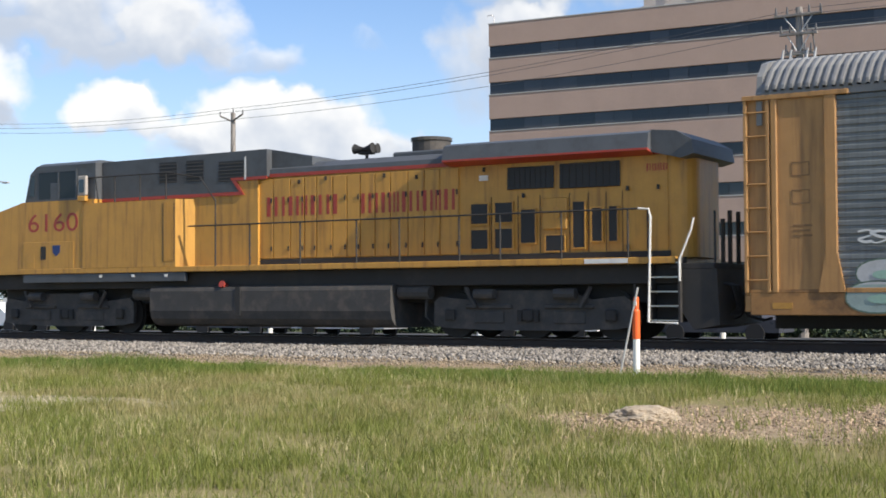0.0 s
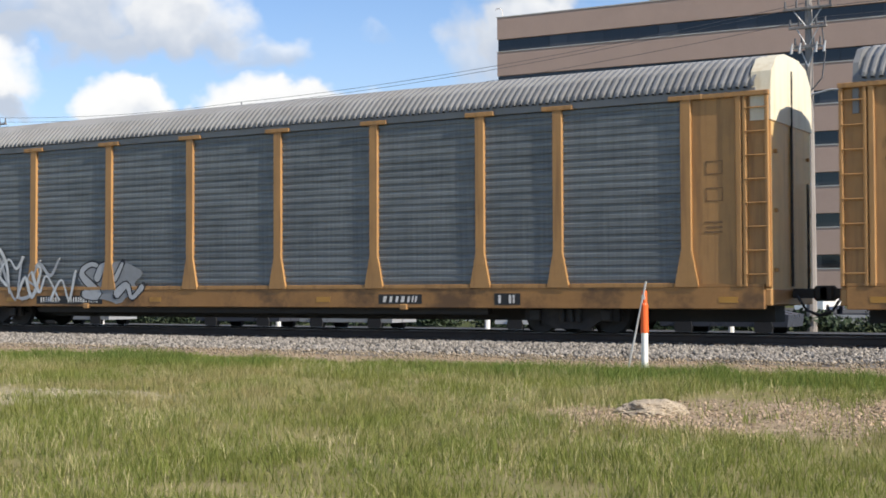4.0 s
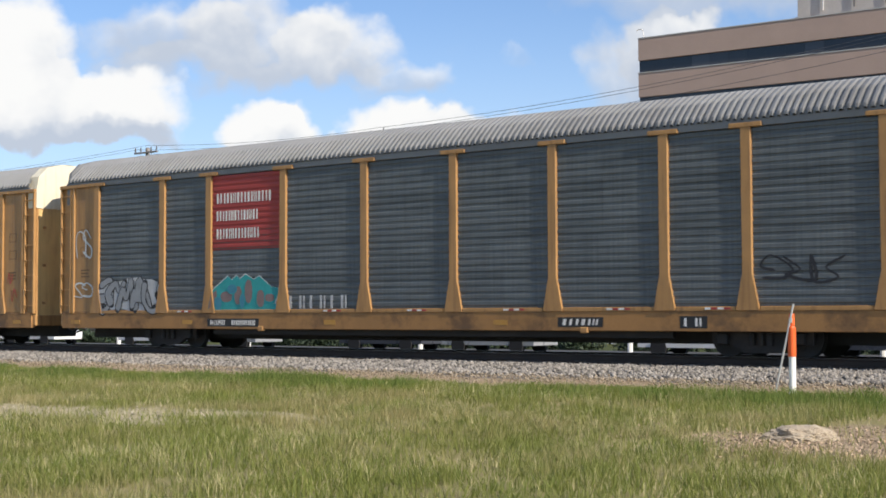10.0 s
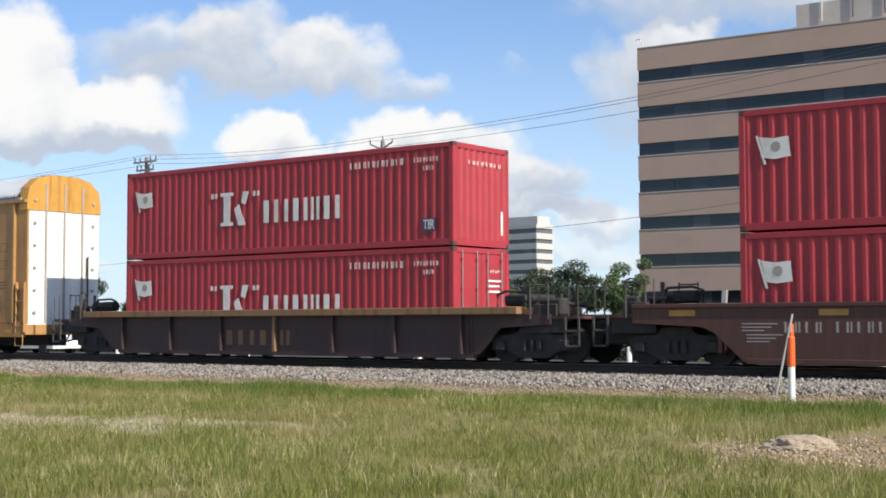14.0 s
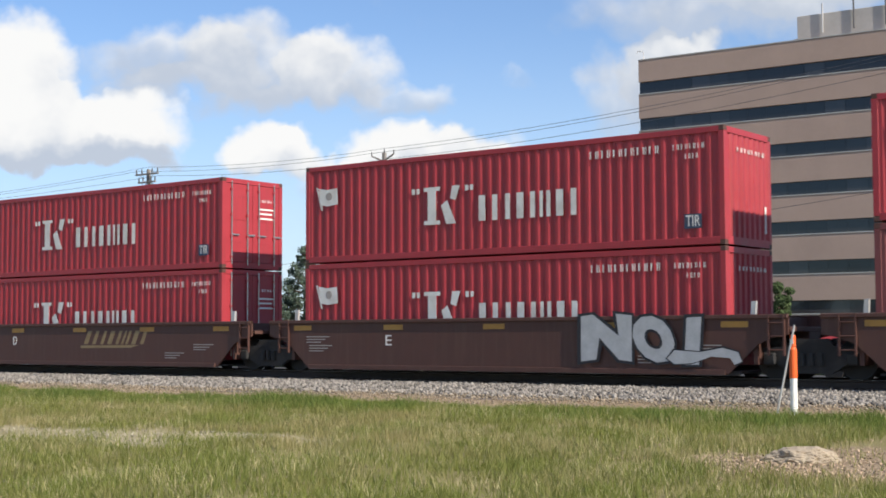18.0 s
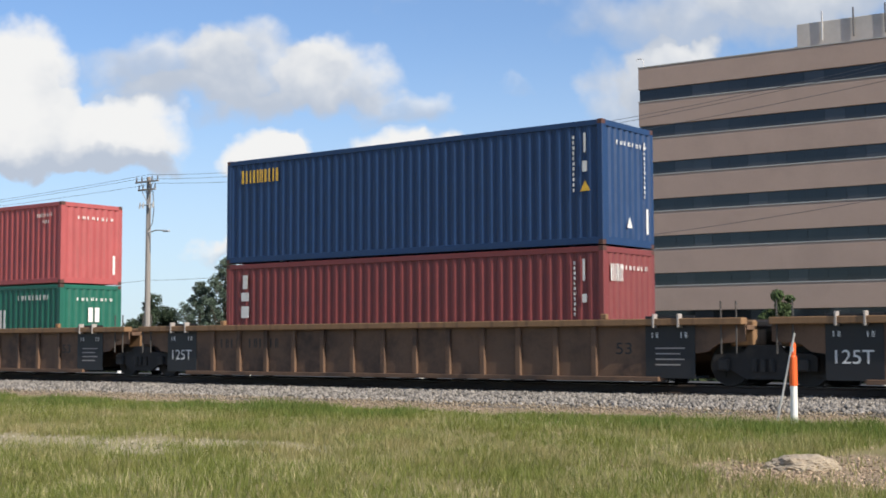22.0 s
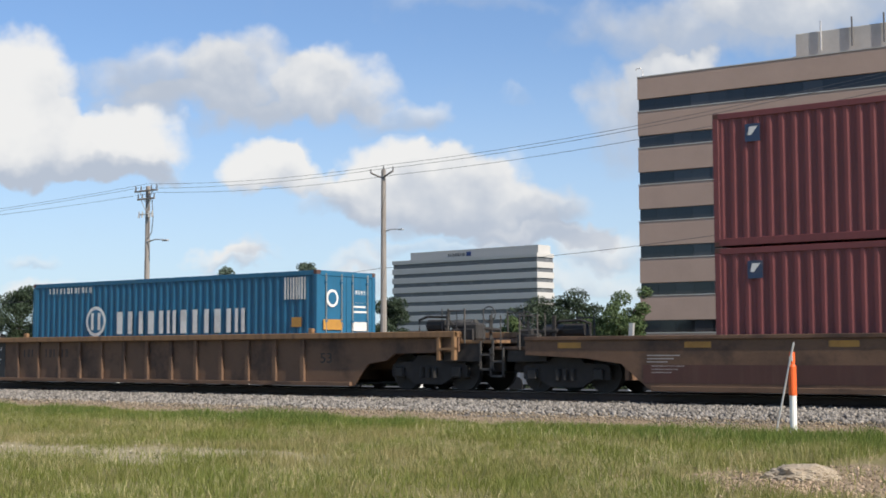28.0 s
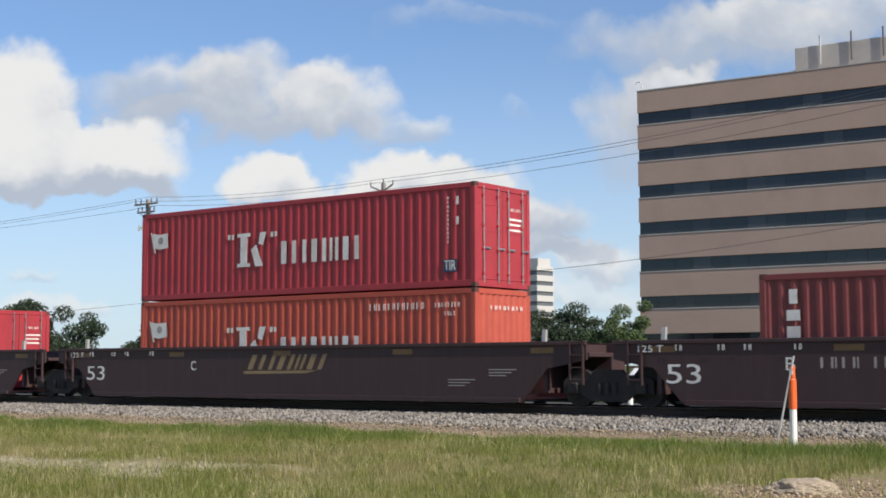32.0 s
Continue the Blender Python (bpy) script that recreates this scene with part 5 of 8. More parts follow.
def rack_roof(CAR_L):
    def make():
        half = [(1.50, 5.00), (1.49, 5.09), (1.32, 5.27), (1.08, 5.50), (0.62, 5.75), (0.30, 5.81), (0, 5.83)]
        prof = [(-a, z) for a, z in half] + [(a, z) for a, z in reversed(half[:-1])]
        rows, x, p = [], 0.42, 0.165
        while x < CAR_L - 0.42:
            for q, d in ((0, 0), (.46, 0), (.56, .046), (.9, .046)):
                rows.append([(x + q * p, a * (1 + d * .8), z + d * (0.6 + 0.3 * abs(a) / 1.5)) for a, z in prof])
            x += p
        rows.append([(CAR_L - 0.42, a, z) for a, z in prof])
        return Form().sheet(rows)
    return make


def post_form():
    f = Form()
    f.box(-.115, -1.53, 1.5, .115, -1.42, 4.87, .012)
    f.prism([(-.115, 1.75), (-.26, 1.0), (.26, 1.0), (.115, 1.75)], "xz", -1.528, -1.44)
    f.box(-.37, -1.545, 4.85, .37, -1.42, 4.95, .012)
    return f


def auto_carrier(s, zinc, roof, label, modern=False, posts=POSTS, CAR_L=27.6, brake=False):
    """Enclosed two-deck auto carrier, its left end at s."""
    c = riding("auto_carrier", label, "railcar", s, group="auto carriers of the train")
    part("side_sill", Form().box(.15, -1.50, .55, CAR_L - .15, -1.34, 1.0, .015).box(.15, -1.50, 1.0, CAR_L - .15, -1.46, 1.06), SILL_YELLOW, c, key="rack_sill%g" % CAR_L)
    part("underframe", Form().box(.1, -1.34, .72, CAR_L - .1, 1.45, .98).box(.3, -.35, .26, CAR_L - .3, .35, .75), DARK, c, key="rack_under%g" % CAR_L)
    for yy, zz in ((-1.25, .40), (1.1, .34)):
        part("side_girder", Form().box(6.6, yy, zz, CAR_L - 6.6, yy + .15, .74), DARK, c, key="rack_girder%g%g" % (CAR_L, yy))
    part("far_side", Form().box(.2, 1.38, .6, CAR_L - .2, 1.48, 5.0), zinc, c, key="rack_far%g" % CAR_L)
    part("roof", rack_roof(CAR_L), roof, c, "ribbed galvanised roof", key="rack_roof%g" % CAR_L)
    part("eave_rail", Form().box(.3, -1.495, 4.86, CAR_L - .3, -1.43, 5.02, .01), roof, c, key="rack_eave%g" % CAR_L)
    for x in posts:
        part("side_post", post_form, YELLOW, c, at=(x, 0, 0), key="rack_post")
    for a, b in zip(posts[:-1], posts[1:]):
        w = round(b - a - .2, 3)
        part("sill_ledge", lambda: Form().box(.18, -1.515, .99, w - .18, -1.44, 1.085, .01), YELLOW, c, at=(a + .1, 0, 0), key="rack_ledge%.2f" % w)
        part("side_panel", rack_panel(w, 1.09, 4.85, zinc is LAPPED_ZINC), zinc, c, "ribbed perforated metal panel", at=(a + .1, 0, 0), key="rack_panel%.2f" % w)
    for x0, way in ((0.0, 1), (CAR_L, -1)):
        e = part("end_panel", Form().box(x0 + way * .62, -1.47, .98, x0 + way * 1.68, -1.40, 4.95, .01).box(x0 + way * .02, -1.43, .98, x0 + way * .61, -1.36, 4.94), YELLOW, c)
        part("door_pillar", Form().box(x0 + way * .60, -1.52, 1.0, x0 + way * .72, -1.38, 4.95, .015), YELLOW, c)
        part("eave_strap", Form().box(x0 + way * .02, -1.535, 4.85, x0 + way * 2.1, -1.42, 4.95, .012), YELLOW, c)
        if not modern:
            lad = part("ladder", Form().box(x0 + way * .04, -1.52, 1.0, x0 + way * .11, -1.40, 4.9, .01).box(x0 + way * .5, -1.52, 1.0, x0 + way * .57, -1.40, 4.9, .01), YELLOW, c)
            for i in range(8):
                part("rung", Form().tube([(x0 + way * .06, -1.51, 1.25 + i * .48), (x0 + way * .55, -1.51, 1.25 + i * .48)], .016, 6), YELLOW, lad)
        else:
            lad = part("ladder", Form().box(x0 + way * .04, -1.52, .7, x0 + way * .09, -1.42, 2.3, .01).box(x0 + way * .45, -1.52, .7, x0 + way * .5, -1.42, 2.3, .01), YELLOW, c)
            for i in range(4):
                part("rung", Form().tube([(x0 + way * .06, -1.51, .9 + i * .4), (x0 + way * .48, -1.51, .9 + i * .4)], .016, 6), YELLOW, lad)
        for z in (3.3, 2.75):
            part("stencil_box", Form().box(x0 + way * 1.0, -1.476, z, x0 + way * 1.36, -1.47, z + .02).box(x0 + way * 1.0, -1.476, z + .26, x0 + way * 1.36, -1.47, z + .28).box(x0 + way * 1.0, -1.476, z + .02, x0 + way * 1.02, -1.47, z + .26).box(x0 + way * 1.34, -1.476, z + .02, x0 + way * 1.36, -1.47, z + .26), STENCIL, c)
        part("small_stencil", Form().box(x0 + way * 1.02, -1.476, 2.3, x0 + way * 1.4, -1.47, 2.34).box(x0 + way * 1.02, -1.476, 2.2, x0 + way * 1.36, -1.47, 2.24).box(x0 + way * 1.02, -1.476, 2.1, x0 + way * 1.4, -1.47, 2.14), STENCIL, c)
        # end doors
        top = [(-1.46, 4.95), (-1.38, 5.35), (-1.05, 5.66), (-.5, 5.8), (.5, 5.8), (1.05, 5.66), (1.38, 5.35), (1.46, 4.95)]
        xa, xb = x0 + way * .42, x0 + (.30 if way > 0 and not modern else 0.0)
        low = 4.35 if not modern else 4.62
        part("end_cap", Form().prism([(-1.46, low)] + top + [(1.46, low)], "yz", xa, xb), (CREAM if way < 0 else SILVER_ROOF) if not modern else LOCO_YELLOW, c, "faded rounded end cap" if not modern else "yellow rounded end cap")
        part("end_door", Form().prism([(-1.40, .95), (-1.40, low), (1.40, low), (1.40, .95)], "yz", x0 + way * .03, x0 + way * .3), PALE_YELLOW if not modern else WHITE, c, "tall yellow end door" if not modern else "tall white folding end door")
        ox = x0 - way * .0
        for yy in ((-.72, 0.0, .72) if modern else (-.05,)):
            part("door_seam", Form().box(ox - way * .02, yy - .03, 1.0, ox + way * .04, yy + .03, 5.5), DARK if not modern else FADED, c)
        for yy in (-1.15, 1.15):
            for i in range(6 if modern else 3):
                part("hinge", Form().box(ox - way * .04, yy - .05, 1.3 + i * (.72 if modern else 1.2), ox + way * .03, yy + .05, 1.38 + i * (.72 if modern else 1.2), .01), FADED if modern else YELLOW, c)
        part("end_sill", Form().box(x0 + way * .02, -1.45, .62, x0 + way * .3, 1.45, .96, .02), YELLOW, c)
        if modern:
            part("stirrup_step", Form().tube([(x0 + way * .15, -1.46, .6), (x0 + way * .15, -1.46, .28), (x0 + way * .55, -1.46, .28), (x0 + way * .55, -1.46, .6)], .018, 5), YELLOW, c)
        coupler(c, x0, .86, -way)
        part("end_brake_pipe", Form().tube([(x0 - way * .06, .9, .8), (x0 - way * .06, .9, 3.2)], .03, 5), DARK, c)
    for x in (4.6, CAR_L - 4.6):
        bogie(c, s, x, .40, .86)
    for x in (.6, 5.6, 11.0, 16.4, CAR_L - 1.1):
        part("reflector", Form().box(0, -1.506, .68, .4, -1.5, .80), REFLECT, c, at=(x, 0, 0), key="rack_reflector")
    if brake:
        part("brake_gear", Form().box(CAR_L - 2.0, -1.55, 1.05, CAR_L - 1.6, -1.42, 1.35, .04).tube([(CAR_L - 1.35, -1.50, 1.3), (CAR_L - 1.33, -1.52, 1.9)], .03, 6), TRUCK, c)
        part("brake_wheel", Form().tube([(CAR_L - 1.35 + .17 * math.cos(i * .5236), -1.56, 1.5 + .22 * math.sin(i * .5236)) for i in range(13)], .022, 5).box(CAR_L - 1.5, -1.56, 1.48, CAR_L - 1.2, -1.54, 1.52), TRUCK, c)
    for x in (8.6, 18.8):
        part("jacking_pad", Form().box(0, -1.53, .50, .2, -1.42, .64, .02), YELLOW, c, at=(x, 0, 0), key="jacking_pad")
    return c


def shield(c, x, z0, z1):
    """A shield: navy head with pale bars over red and white uprights."""
    w, h = 1.32, z1 - z0
    out = [(-.5, .96), (-.25, .93), (0, 1.0), (.25, .93), (.5, .96), (.46, .78), (.5, .55), (.47, .25), (.3, .08), (0, 0), (-.3, .08), (-.47, .25), (-.5, .55), (-.46, .78)]
    P = lambda pts, k=1.0: [(x + p * w * k, z0 + h * .5 + (q - .5) * h * k) for p, q in pts]
    part("shield_field", Form().prism(P(out), "xz", -1.515, -1.48), LETTER, c, "white shield with red uprights")
    part("shield_head", Form().prism(P([(-.46, .94), (-.25, .91), (0, .97), (.25, .91), (.46, .94), (.43, .78), (.46, .54), (.0, .565), (-.46, .54), (-.43, .78)], .98), "xz", -1.519, -1.515), NAVY, c, "navy head of the shield")
    f = Form()
    for i in range(7):
        a = x + (-.44 + i * .132) * w
        lo = z0 + h * (.1 + .22 * abs(i - 3) / 3 * .8)
        f.box(a, -1.519, lo, a + .066 * w, -1.515, z0 + h * .555)
    part("shield_stripe", f, SHIELD_RED, c)
    part("shield_lettering_bar", strokes(x - .32 * w, x + .32 * w, z0 + h * .78, z0 + h * .88, 5, -1.519, True, .003), LETTER, c)
    part("shield_lettering_bar", strokes(x - .36 * w, x + .36 * w, z0 + h * .64, z0 + h * .73, 7, -1.519, True, .003), LETTER, c)


def number_plate(c, x0, x1, z0=.62, z1=.84, dark=True):
    """Unread car number as plain bars on a black patch."""
    part("number_patch", slab(x0, x1, z0, z1, -1.50), BLACK, c)
    m = (x1 - x0)
    part("number_stencil", strokes(x0 + .06 * m, x0 + .36 * m, z0 + .04, z1 - .04, 4, -1.504, True, .003).put([], []), LETTER, c)
    part("number_stencil", strokes(x0 + .48 * m, x0 + .94 * m, z0 + .04, z1 - .04, 6, -1.504, True, .003), LETTER, c)


def sill_marks(c):
    part("sill_sign", slab(18.2, 19.4, .64, .86, -1.50), BLACK, c)
    part("sill_sign_mark", strokes(18.3, 19.3, .68, .82, 3, -1.504, True, .003, .03), LETTER, c)
    part("sill_placard", slab(21.3, 21.95, .62, .88, -1.50), BLACK, c)
    part("sill_placard_mark", strokes(21.36, 21.9, .66, .84, 2, -1.504, False, .003), LETTER, c)


def build_auto_carriers():
    old, new_ = "weathered yellow auto carrier with dull grey panels", "yellow auto carrier with silver ribbed panels"
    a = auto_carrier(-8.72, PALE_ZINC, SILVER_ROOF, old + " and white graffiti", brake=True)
    part("sign_plate", slab(6.95, 9.18, 3.15, 3.67, -1.49), BLACK, a, "black sign with white blocks")
    part("sign_bar_mark", strokes(7.1, 9.0, 3.22, 3.6, 3, -1.494, True, .004, .14), LETTER, a)
    bubbles(a, [blob(.17, .62, .12, .22), blob(.13, .25, .12, .24), blob(.37, .62, .10, .24), blob(.36, .25, .12, .26), blob(.60, .80, .09, .20), blob(.55, .58, .11, .20), blob(.58, .25, .13, .30), blob(.83, .35, .17, .28), blob(.70, .62, .05, .14)],
            (2.0, 7.0, .60, 1.82), -1.504, SPRAY["silver"], SPRAY["green"], .03, SPRAY["pale"], .42, POSTS, [blob(.16, .60, .05, .07), blob(.14, .22, .05, .07), blob(.37, .60, .045, .08), blob(.55, .60, .05, .05), blob(.57, .3, .04, .14)], SPRAY["mint"])
    graffiti(a, 2.3, 3.1, 1.95, 2.2, 3, SPRAY["white"], SPRAY["silver"], 33, y=-1.49, fat=.018, rim=.006)
    graffiti(a, 5.7, 6.4, 1.65, 1.95, 2, SPRAY["white"], SPRAY["silver"], 34, y=-1.49, fat=.018, rim=.006)
    bubbles(a, [blob(.5, .42, .52, .46, 3.0)], (10.3, 13.5, .60, 1.95), -1.503, SPRAY["white"], SPRAY["green"], .10, posts=POSTS)
    sprayed_word(a, "DES", (10.35, 13.45, .66, 2.0), -1.507, SPRAY["black"], SPRAY["white"], fat=.055, rim=.035, posts=POSTS, lean=.1, sway=.09)
    bubbles(a, [blob(.5, .5, .5, .5, 3.0)], (14.9, 19.0, .62, 1.95), -1.5028, SPRAY["green"], SPRAY["green"], .02, posts=POSTS)
    bubbles(a, [[(.30, .95), (.55, .98), (.62, .72), (.80, .40), (.78, .05), (.55, .02), (.60, .35), (.42, .60), (.25, .70)], [(.55, .80), (.72, .78), (.98, .40), (.99, .18), (.86, .0), (.80, .30), (.66, .55)], [(.58, .95), (.72, .96), (.70, .74), (.60, .72)], [(.74, .94), (.84, .96), (.82, .70), (.74, .70)], blob(.45, .12, .14, .10)],
            (15.3, 18.9, .62, 1.88), -1.506, SPRAY["orange"], SPRAY["white"], .035, SPRAY["rust"], .3, POSTS)
    graffiti(a, 15.2, 16.4, 1.35, 1.85, 2, SPRAY["white"], SPRAY["white"], 35, y=-1.508, fat=.022, rim=.006)
    graffiti(a, 19.2, 19.9, 1.5, 1.85, 1, SPRAY["orange"], SPRAY["white"], 9, fat=.08, rim=.03)
    number_plate(a, 6.25, 9.09)
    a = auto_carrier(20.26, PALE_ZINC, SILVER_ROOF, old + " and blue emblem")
    part("emblem_disc", Form().tube([(1.29, -1.486, 4.05), (1.29, -1.47, 4.05)], .34, 24), FADED_NAVY, a, "round blue emblem with a pale cross")
    part("emblem_cross", Form().box(1.25, -1.492, 3.8, 1.33, -1.486, 4.3).box(1.05, -1.4925, 4.01, 1.53, -1.4865, 4.09), FADED, a)
    graffiti(a, 2.2, 8.2, .75, 2.15, 9, SPRAY["white"], SPRAY["silver"], 11, fat=.035, rim=.012)
    graffiti(a, 2.6, 7.6, .8, 1.9, 7, SPRAY["silver"], SPRAY["silver"], 14, fat=.03, rim=.01)
    graffiti(a, 8.6, 10.6, .75, 1.7, 3, SPRAY["silver"], SPRAY["black"], 12, fat=.09, rim=.04, base=SPRAY["grey"])
    number_plate(a, 6.8, 9.3), sill_marks(a)
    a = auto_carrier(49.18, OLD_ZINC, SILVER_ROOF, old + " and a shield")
    part("sign_board", Form().box(4.84, -1.50, 3.0, 6.55, -1.42, 4.84), YELLOW, a, "yellow sign board")
    shield(a, 5.70, 3.2, 4.82)
    number_plate(a, 6.8, 9.37), sill_marks(a)
    graffiti(a, .95, 1.5, 3.2, 4.1, 2, SPRAY["black"], SPRAY["black"], 54, y=-1.474, fat=.016, rim=.006)
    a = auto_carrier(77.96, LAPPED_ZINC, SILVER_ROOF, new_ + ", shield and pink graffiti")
    part("sign_board", Form().box(4.84, -1.50, 2.98, 6.55, -1.42, 4.84), YELLOW, a, "yellow sign board")
    shield(a, 5.70, 3.25, 4.82)
    words("BUILDING", 7.30, 9.20, 4.05, 4.40, -1.488, BLACK, a, "slogan_lettering")
    words("AMERICA", 9.80, 11.55, 4.05, 4.40, -1.488, BLACK, a, "slogan_lettering")
    graffiti(a, 8.7, 14.8, .65, 2.05, 8, SPRAY["grey"], SPRAY["black"], 17, fat=.075, rim=.035)
    bubbles(a, [blob(.16, .5, .17, .36, 3.0), blob(.70, .48, .26, .36, 2.4)], (15.6, 20.9, .62, 2.1), -1.503, SPRAY["yellow"], SPRAY["yellow"], .01, posts=POSTS)
    sprayed_word(a, "DUK", (15.1, 18.9, .60, 2.22), -1.507, SPRAY["pink"], SPRAY["plum"], fat=.05, rim=.045, posts=POSTS, lean=-.08, sway=.04, widths=[1.25, 1.1, 1.1])
    bubbles(a, [[(.05, .95), (.45, .62), (.55, .98), (.92, .92), (.80, .40), (.95, .25), (.9, .02), (.55, .05), (.30, .42), (.62, .55)], [(.50, .98), (.95, .95), (.82, .50), (.66, .44)], blob(.7, .14, .24, .12)],
            (18.4, 20.0, .60, 2.2), -1.512, SPRAY["blue"], SPRAY["plum"], .045, SPRAY["blue"], .4, POSTS)
    lay(a, "graffiti_fill", [(19.25, 2.05), (19.75, 2.1), (19.6, 1.5), (19.4, 1.45)], [range(4)], -1.517, SPRAY["lilac"])
    graffiti(a, 21.3, 22.5, .9, 2.0, 4, SPRAY["lilac"], SPRAY["lilac"], 36, y=-1.47, fat=.012, rim=.004)
    graffiti(a, 23.2, 25.2, .9, 2.1, 6, SPRAY["lilac"], SPRAY["lilac"], 37, y=-1.47, fat=.012, rim=.004)
    graffiti(a, 26.2, 26.6, 1.4, 2.4, 2, SPRAY["coral"], SPRAY["rust"], 38, y=-1.474, fat=.016, rim=.006)
    number_plate(a, 6.87, 9.43), sill_marks(a)
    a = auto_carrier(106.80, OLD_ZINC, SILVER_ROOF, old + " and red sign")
    part("sign_board", turned(rack_panel(2.62, 2.75, 4.84)(), Matrix.Translation((6.79, -.012, 0))), SIGN_RED, a, "faded red ribbed sign panel")
    for i, x in enumerate((5.4, 11.0, 13.8, 16.7, 19.5, 21.9)):
        for j in range(4):
            part("reflector_strip", Form().box(0, -1.522, 1.02, .14, -1.514, 1.065), SIGN_RED if j % 2 else LETTER, a, at=(x + j * .15, 0, 0), key="reflector_strip")
    part("sign_bar_mark", strokes(6.95, 9.1, 4.05, 4.33, 8, -1.482, True), LETTER, a)
    part("sign_bar_mark", strokes(6.95, 8.6, 3.56, 3.84, 7, -1.482, True), LETTER, a)
    part("sign_bar_mark", strokes(6.95, 8.65, 3.06, 3.34, 7, -1.482, True), LETTER, a)
    edge = [(0, .05), (.02, .45), (.10, .66), (.28, .96), (.33, .86), (.40, .97), (.44, .88), (.52, 1.0), (.62, .86), (.70, .94), (.86, .66), (.97, .62), (.90, .22), (1.0, .28), (.98, .05)]
    bubbles(a, [edge], (6.62, 9.5, 1.0, 2.06), -1.49, SPRAY["teal"], SPRAY["white"], .03, posts=POSTS)
    bubbles(a, [[(.02, .1), (.06, .5), (.12, .6), (.14, .3)], blob(.26, .42, .08, .14), blob(.42, .45, .05, .24), blob(.56, .55, .05, .30), blob(.72, .36, .05, .22), blob(.84, .38, .06, .10)], (6.62, 9.5, 1.0, 2.06), -1.494, SPRAY["muted"], SPRAY["teal"], .02, SPRAY["muted"], .4, POSTS)
    bubbles(a, [blob(.34, .62, .06, .12), blob(.15, .25, .05, .16), blob(.48, .3, .03, .18)], (6.62, 9.5, 1.0, 2.06), -1.504, SPRAY["slate"], SPRAY["teal"], .02)
    graffiti(a, 1.95, 4.55, 1.1, 2.0, 5, SPRAY["grey"], SPRAY["black"], 24, fat=.10, rim=.035, base=SPRAY["silver"])
    part("line_mark", strokes(9.7, 11.9, 1.1, 1.45, 6, -1.488), SPRAY["silver"], a)
    number_plate(a, 6.62, 8.63), sill_marks(a)
    graffiti(a, .8, 1.5, 2.7, 3.5, 2, SPRAY["white"], SPRAY["silver"], 51, y=-1.474, fat=.018, rim=.008)
    graffiti(a, .8, 1.5, 1.5, 1.9, 2, SPRAY["white"], SPRAY["silver"], 52, y=-1.474, fat=.018, rim=.008)
    graffiti(a, 23.2, 24.8, 1.6, 2.1, 3, SPRAY["black"], SPRAY["black"], 53, y=-1.47, fat=.02, rim=.008)
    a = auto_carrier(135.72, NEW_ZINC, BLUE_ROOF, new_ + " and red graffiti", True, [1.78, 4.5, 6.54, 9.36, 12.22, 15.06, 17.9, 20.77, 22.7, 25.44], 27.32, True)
    part("sign_board", Form().box(4.84, -1.50, 3.0, 6.55, -1.42, 4.84), YELLOW, a, "yellow sign board")
    shield(a, 5.62, 3.25, 4.85)
    words("BUILDING", 7.28, 9.18, 4.05, 4.42, -1.488, BLACK, a, "slogan_lettering")
    words("AMERICA", 9.66, 11.40, 4.05, 4.42, -1.488, BLACK, a, "slogan_lettering")
    rack = [1.78, 4.5, 6.54, 9.36, 12.22, 15.06, 17.9, 20.77, 22.7, 25.44]
    bubbles(a, [[(.02, .04), (.02, .52), (.10, .86), (.24, .60), (.28, .9), (.36, .88), (.50, .88), (.56, .96), (.68, .86), (.80, .86), (.9, .98), (.99, .88), (1.0, .55), (1.04, .48), (.96, .0), (.5, .0), (.2, .0)]], (10.35, 16.55, .60, 2.06), -1.503, SPRAY["black"], SPRAY["black"], .02, posts=rack)
    bubbles(a, [blob(.065, .33, .062, .30), [(.05, .45), (.06, .88), (.085, .95), (.12, .86), (.155, .82), (.175, .62), (.14, .44)], blob(.185, .25, .055, .25), [(.235, .42), (.255, .72), (.275, 1.03), (.305, .75), (.345, .42), (.30, .38), (.27, .42)], [(.24, .02), (.25, .36), (.28, .30), (.30, .36), (.335, .34), (.33, .02), (.29, .08)],
                [(.335, .86), (.40, .83), (.45, .86), (.49, .84), (.47, .54), (.355, .54)], [(.35, .02), (.365, .46), (.42, .48), (.41, .28), (.45, .36), (.475, .30), (.47, .02)], blob(.585, .72, .088, .24), blob(.56, .30, .082, .28), [(.655, .34), (.685, .70), (.71, 1.02), (.745, .66), (.79, .32), (.73, .36)], [(.66, .04), (.67, .30), (.77, .28), (.785, .02), (.72, .10)],
                blob(.865, .64, .092, .35), blob(.87, .26, .088, .26), [(.80, .52), (.985, .50), (.965, .40), (.80, .42)]],
            (10.35, 16.55, .60, 2.06), -1.505, SPRAY["coral"], SPRAY["black"], .03, SPRAY["lilac"], .47, rack,
            [blob(.065, .34, .018, .14), blob(.137, .62, .018, .10), blob(.605, .68, .03, .06), blob(.555, .30, .022, .15), blob(.845, .66, .032, .09), blob(.84, .33, .036, .10)])
    sprayed_word(a, "15", (16.85, 17.3, 1.15, 1.55), -1.49, SPRAY["black"], SPRAY["black"], fat=.01, rim=.005)
    graffiti(a, 9.6, 10.3, 1.3, 1.8, 2, SPRAY["black"], SPRAY["teal"], 30, fat=.02, rim=.012)
    number_plate(a, 7.66, 10.13), sill_marks(a)


# -- containers --
C_L, C_W = 12.192, 2.438


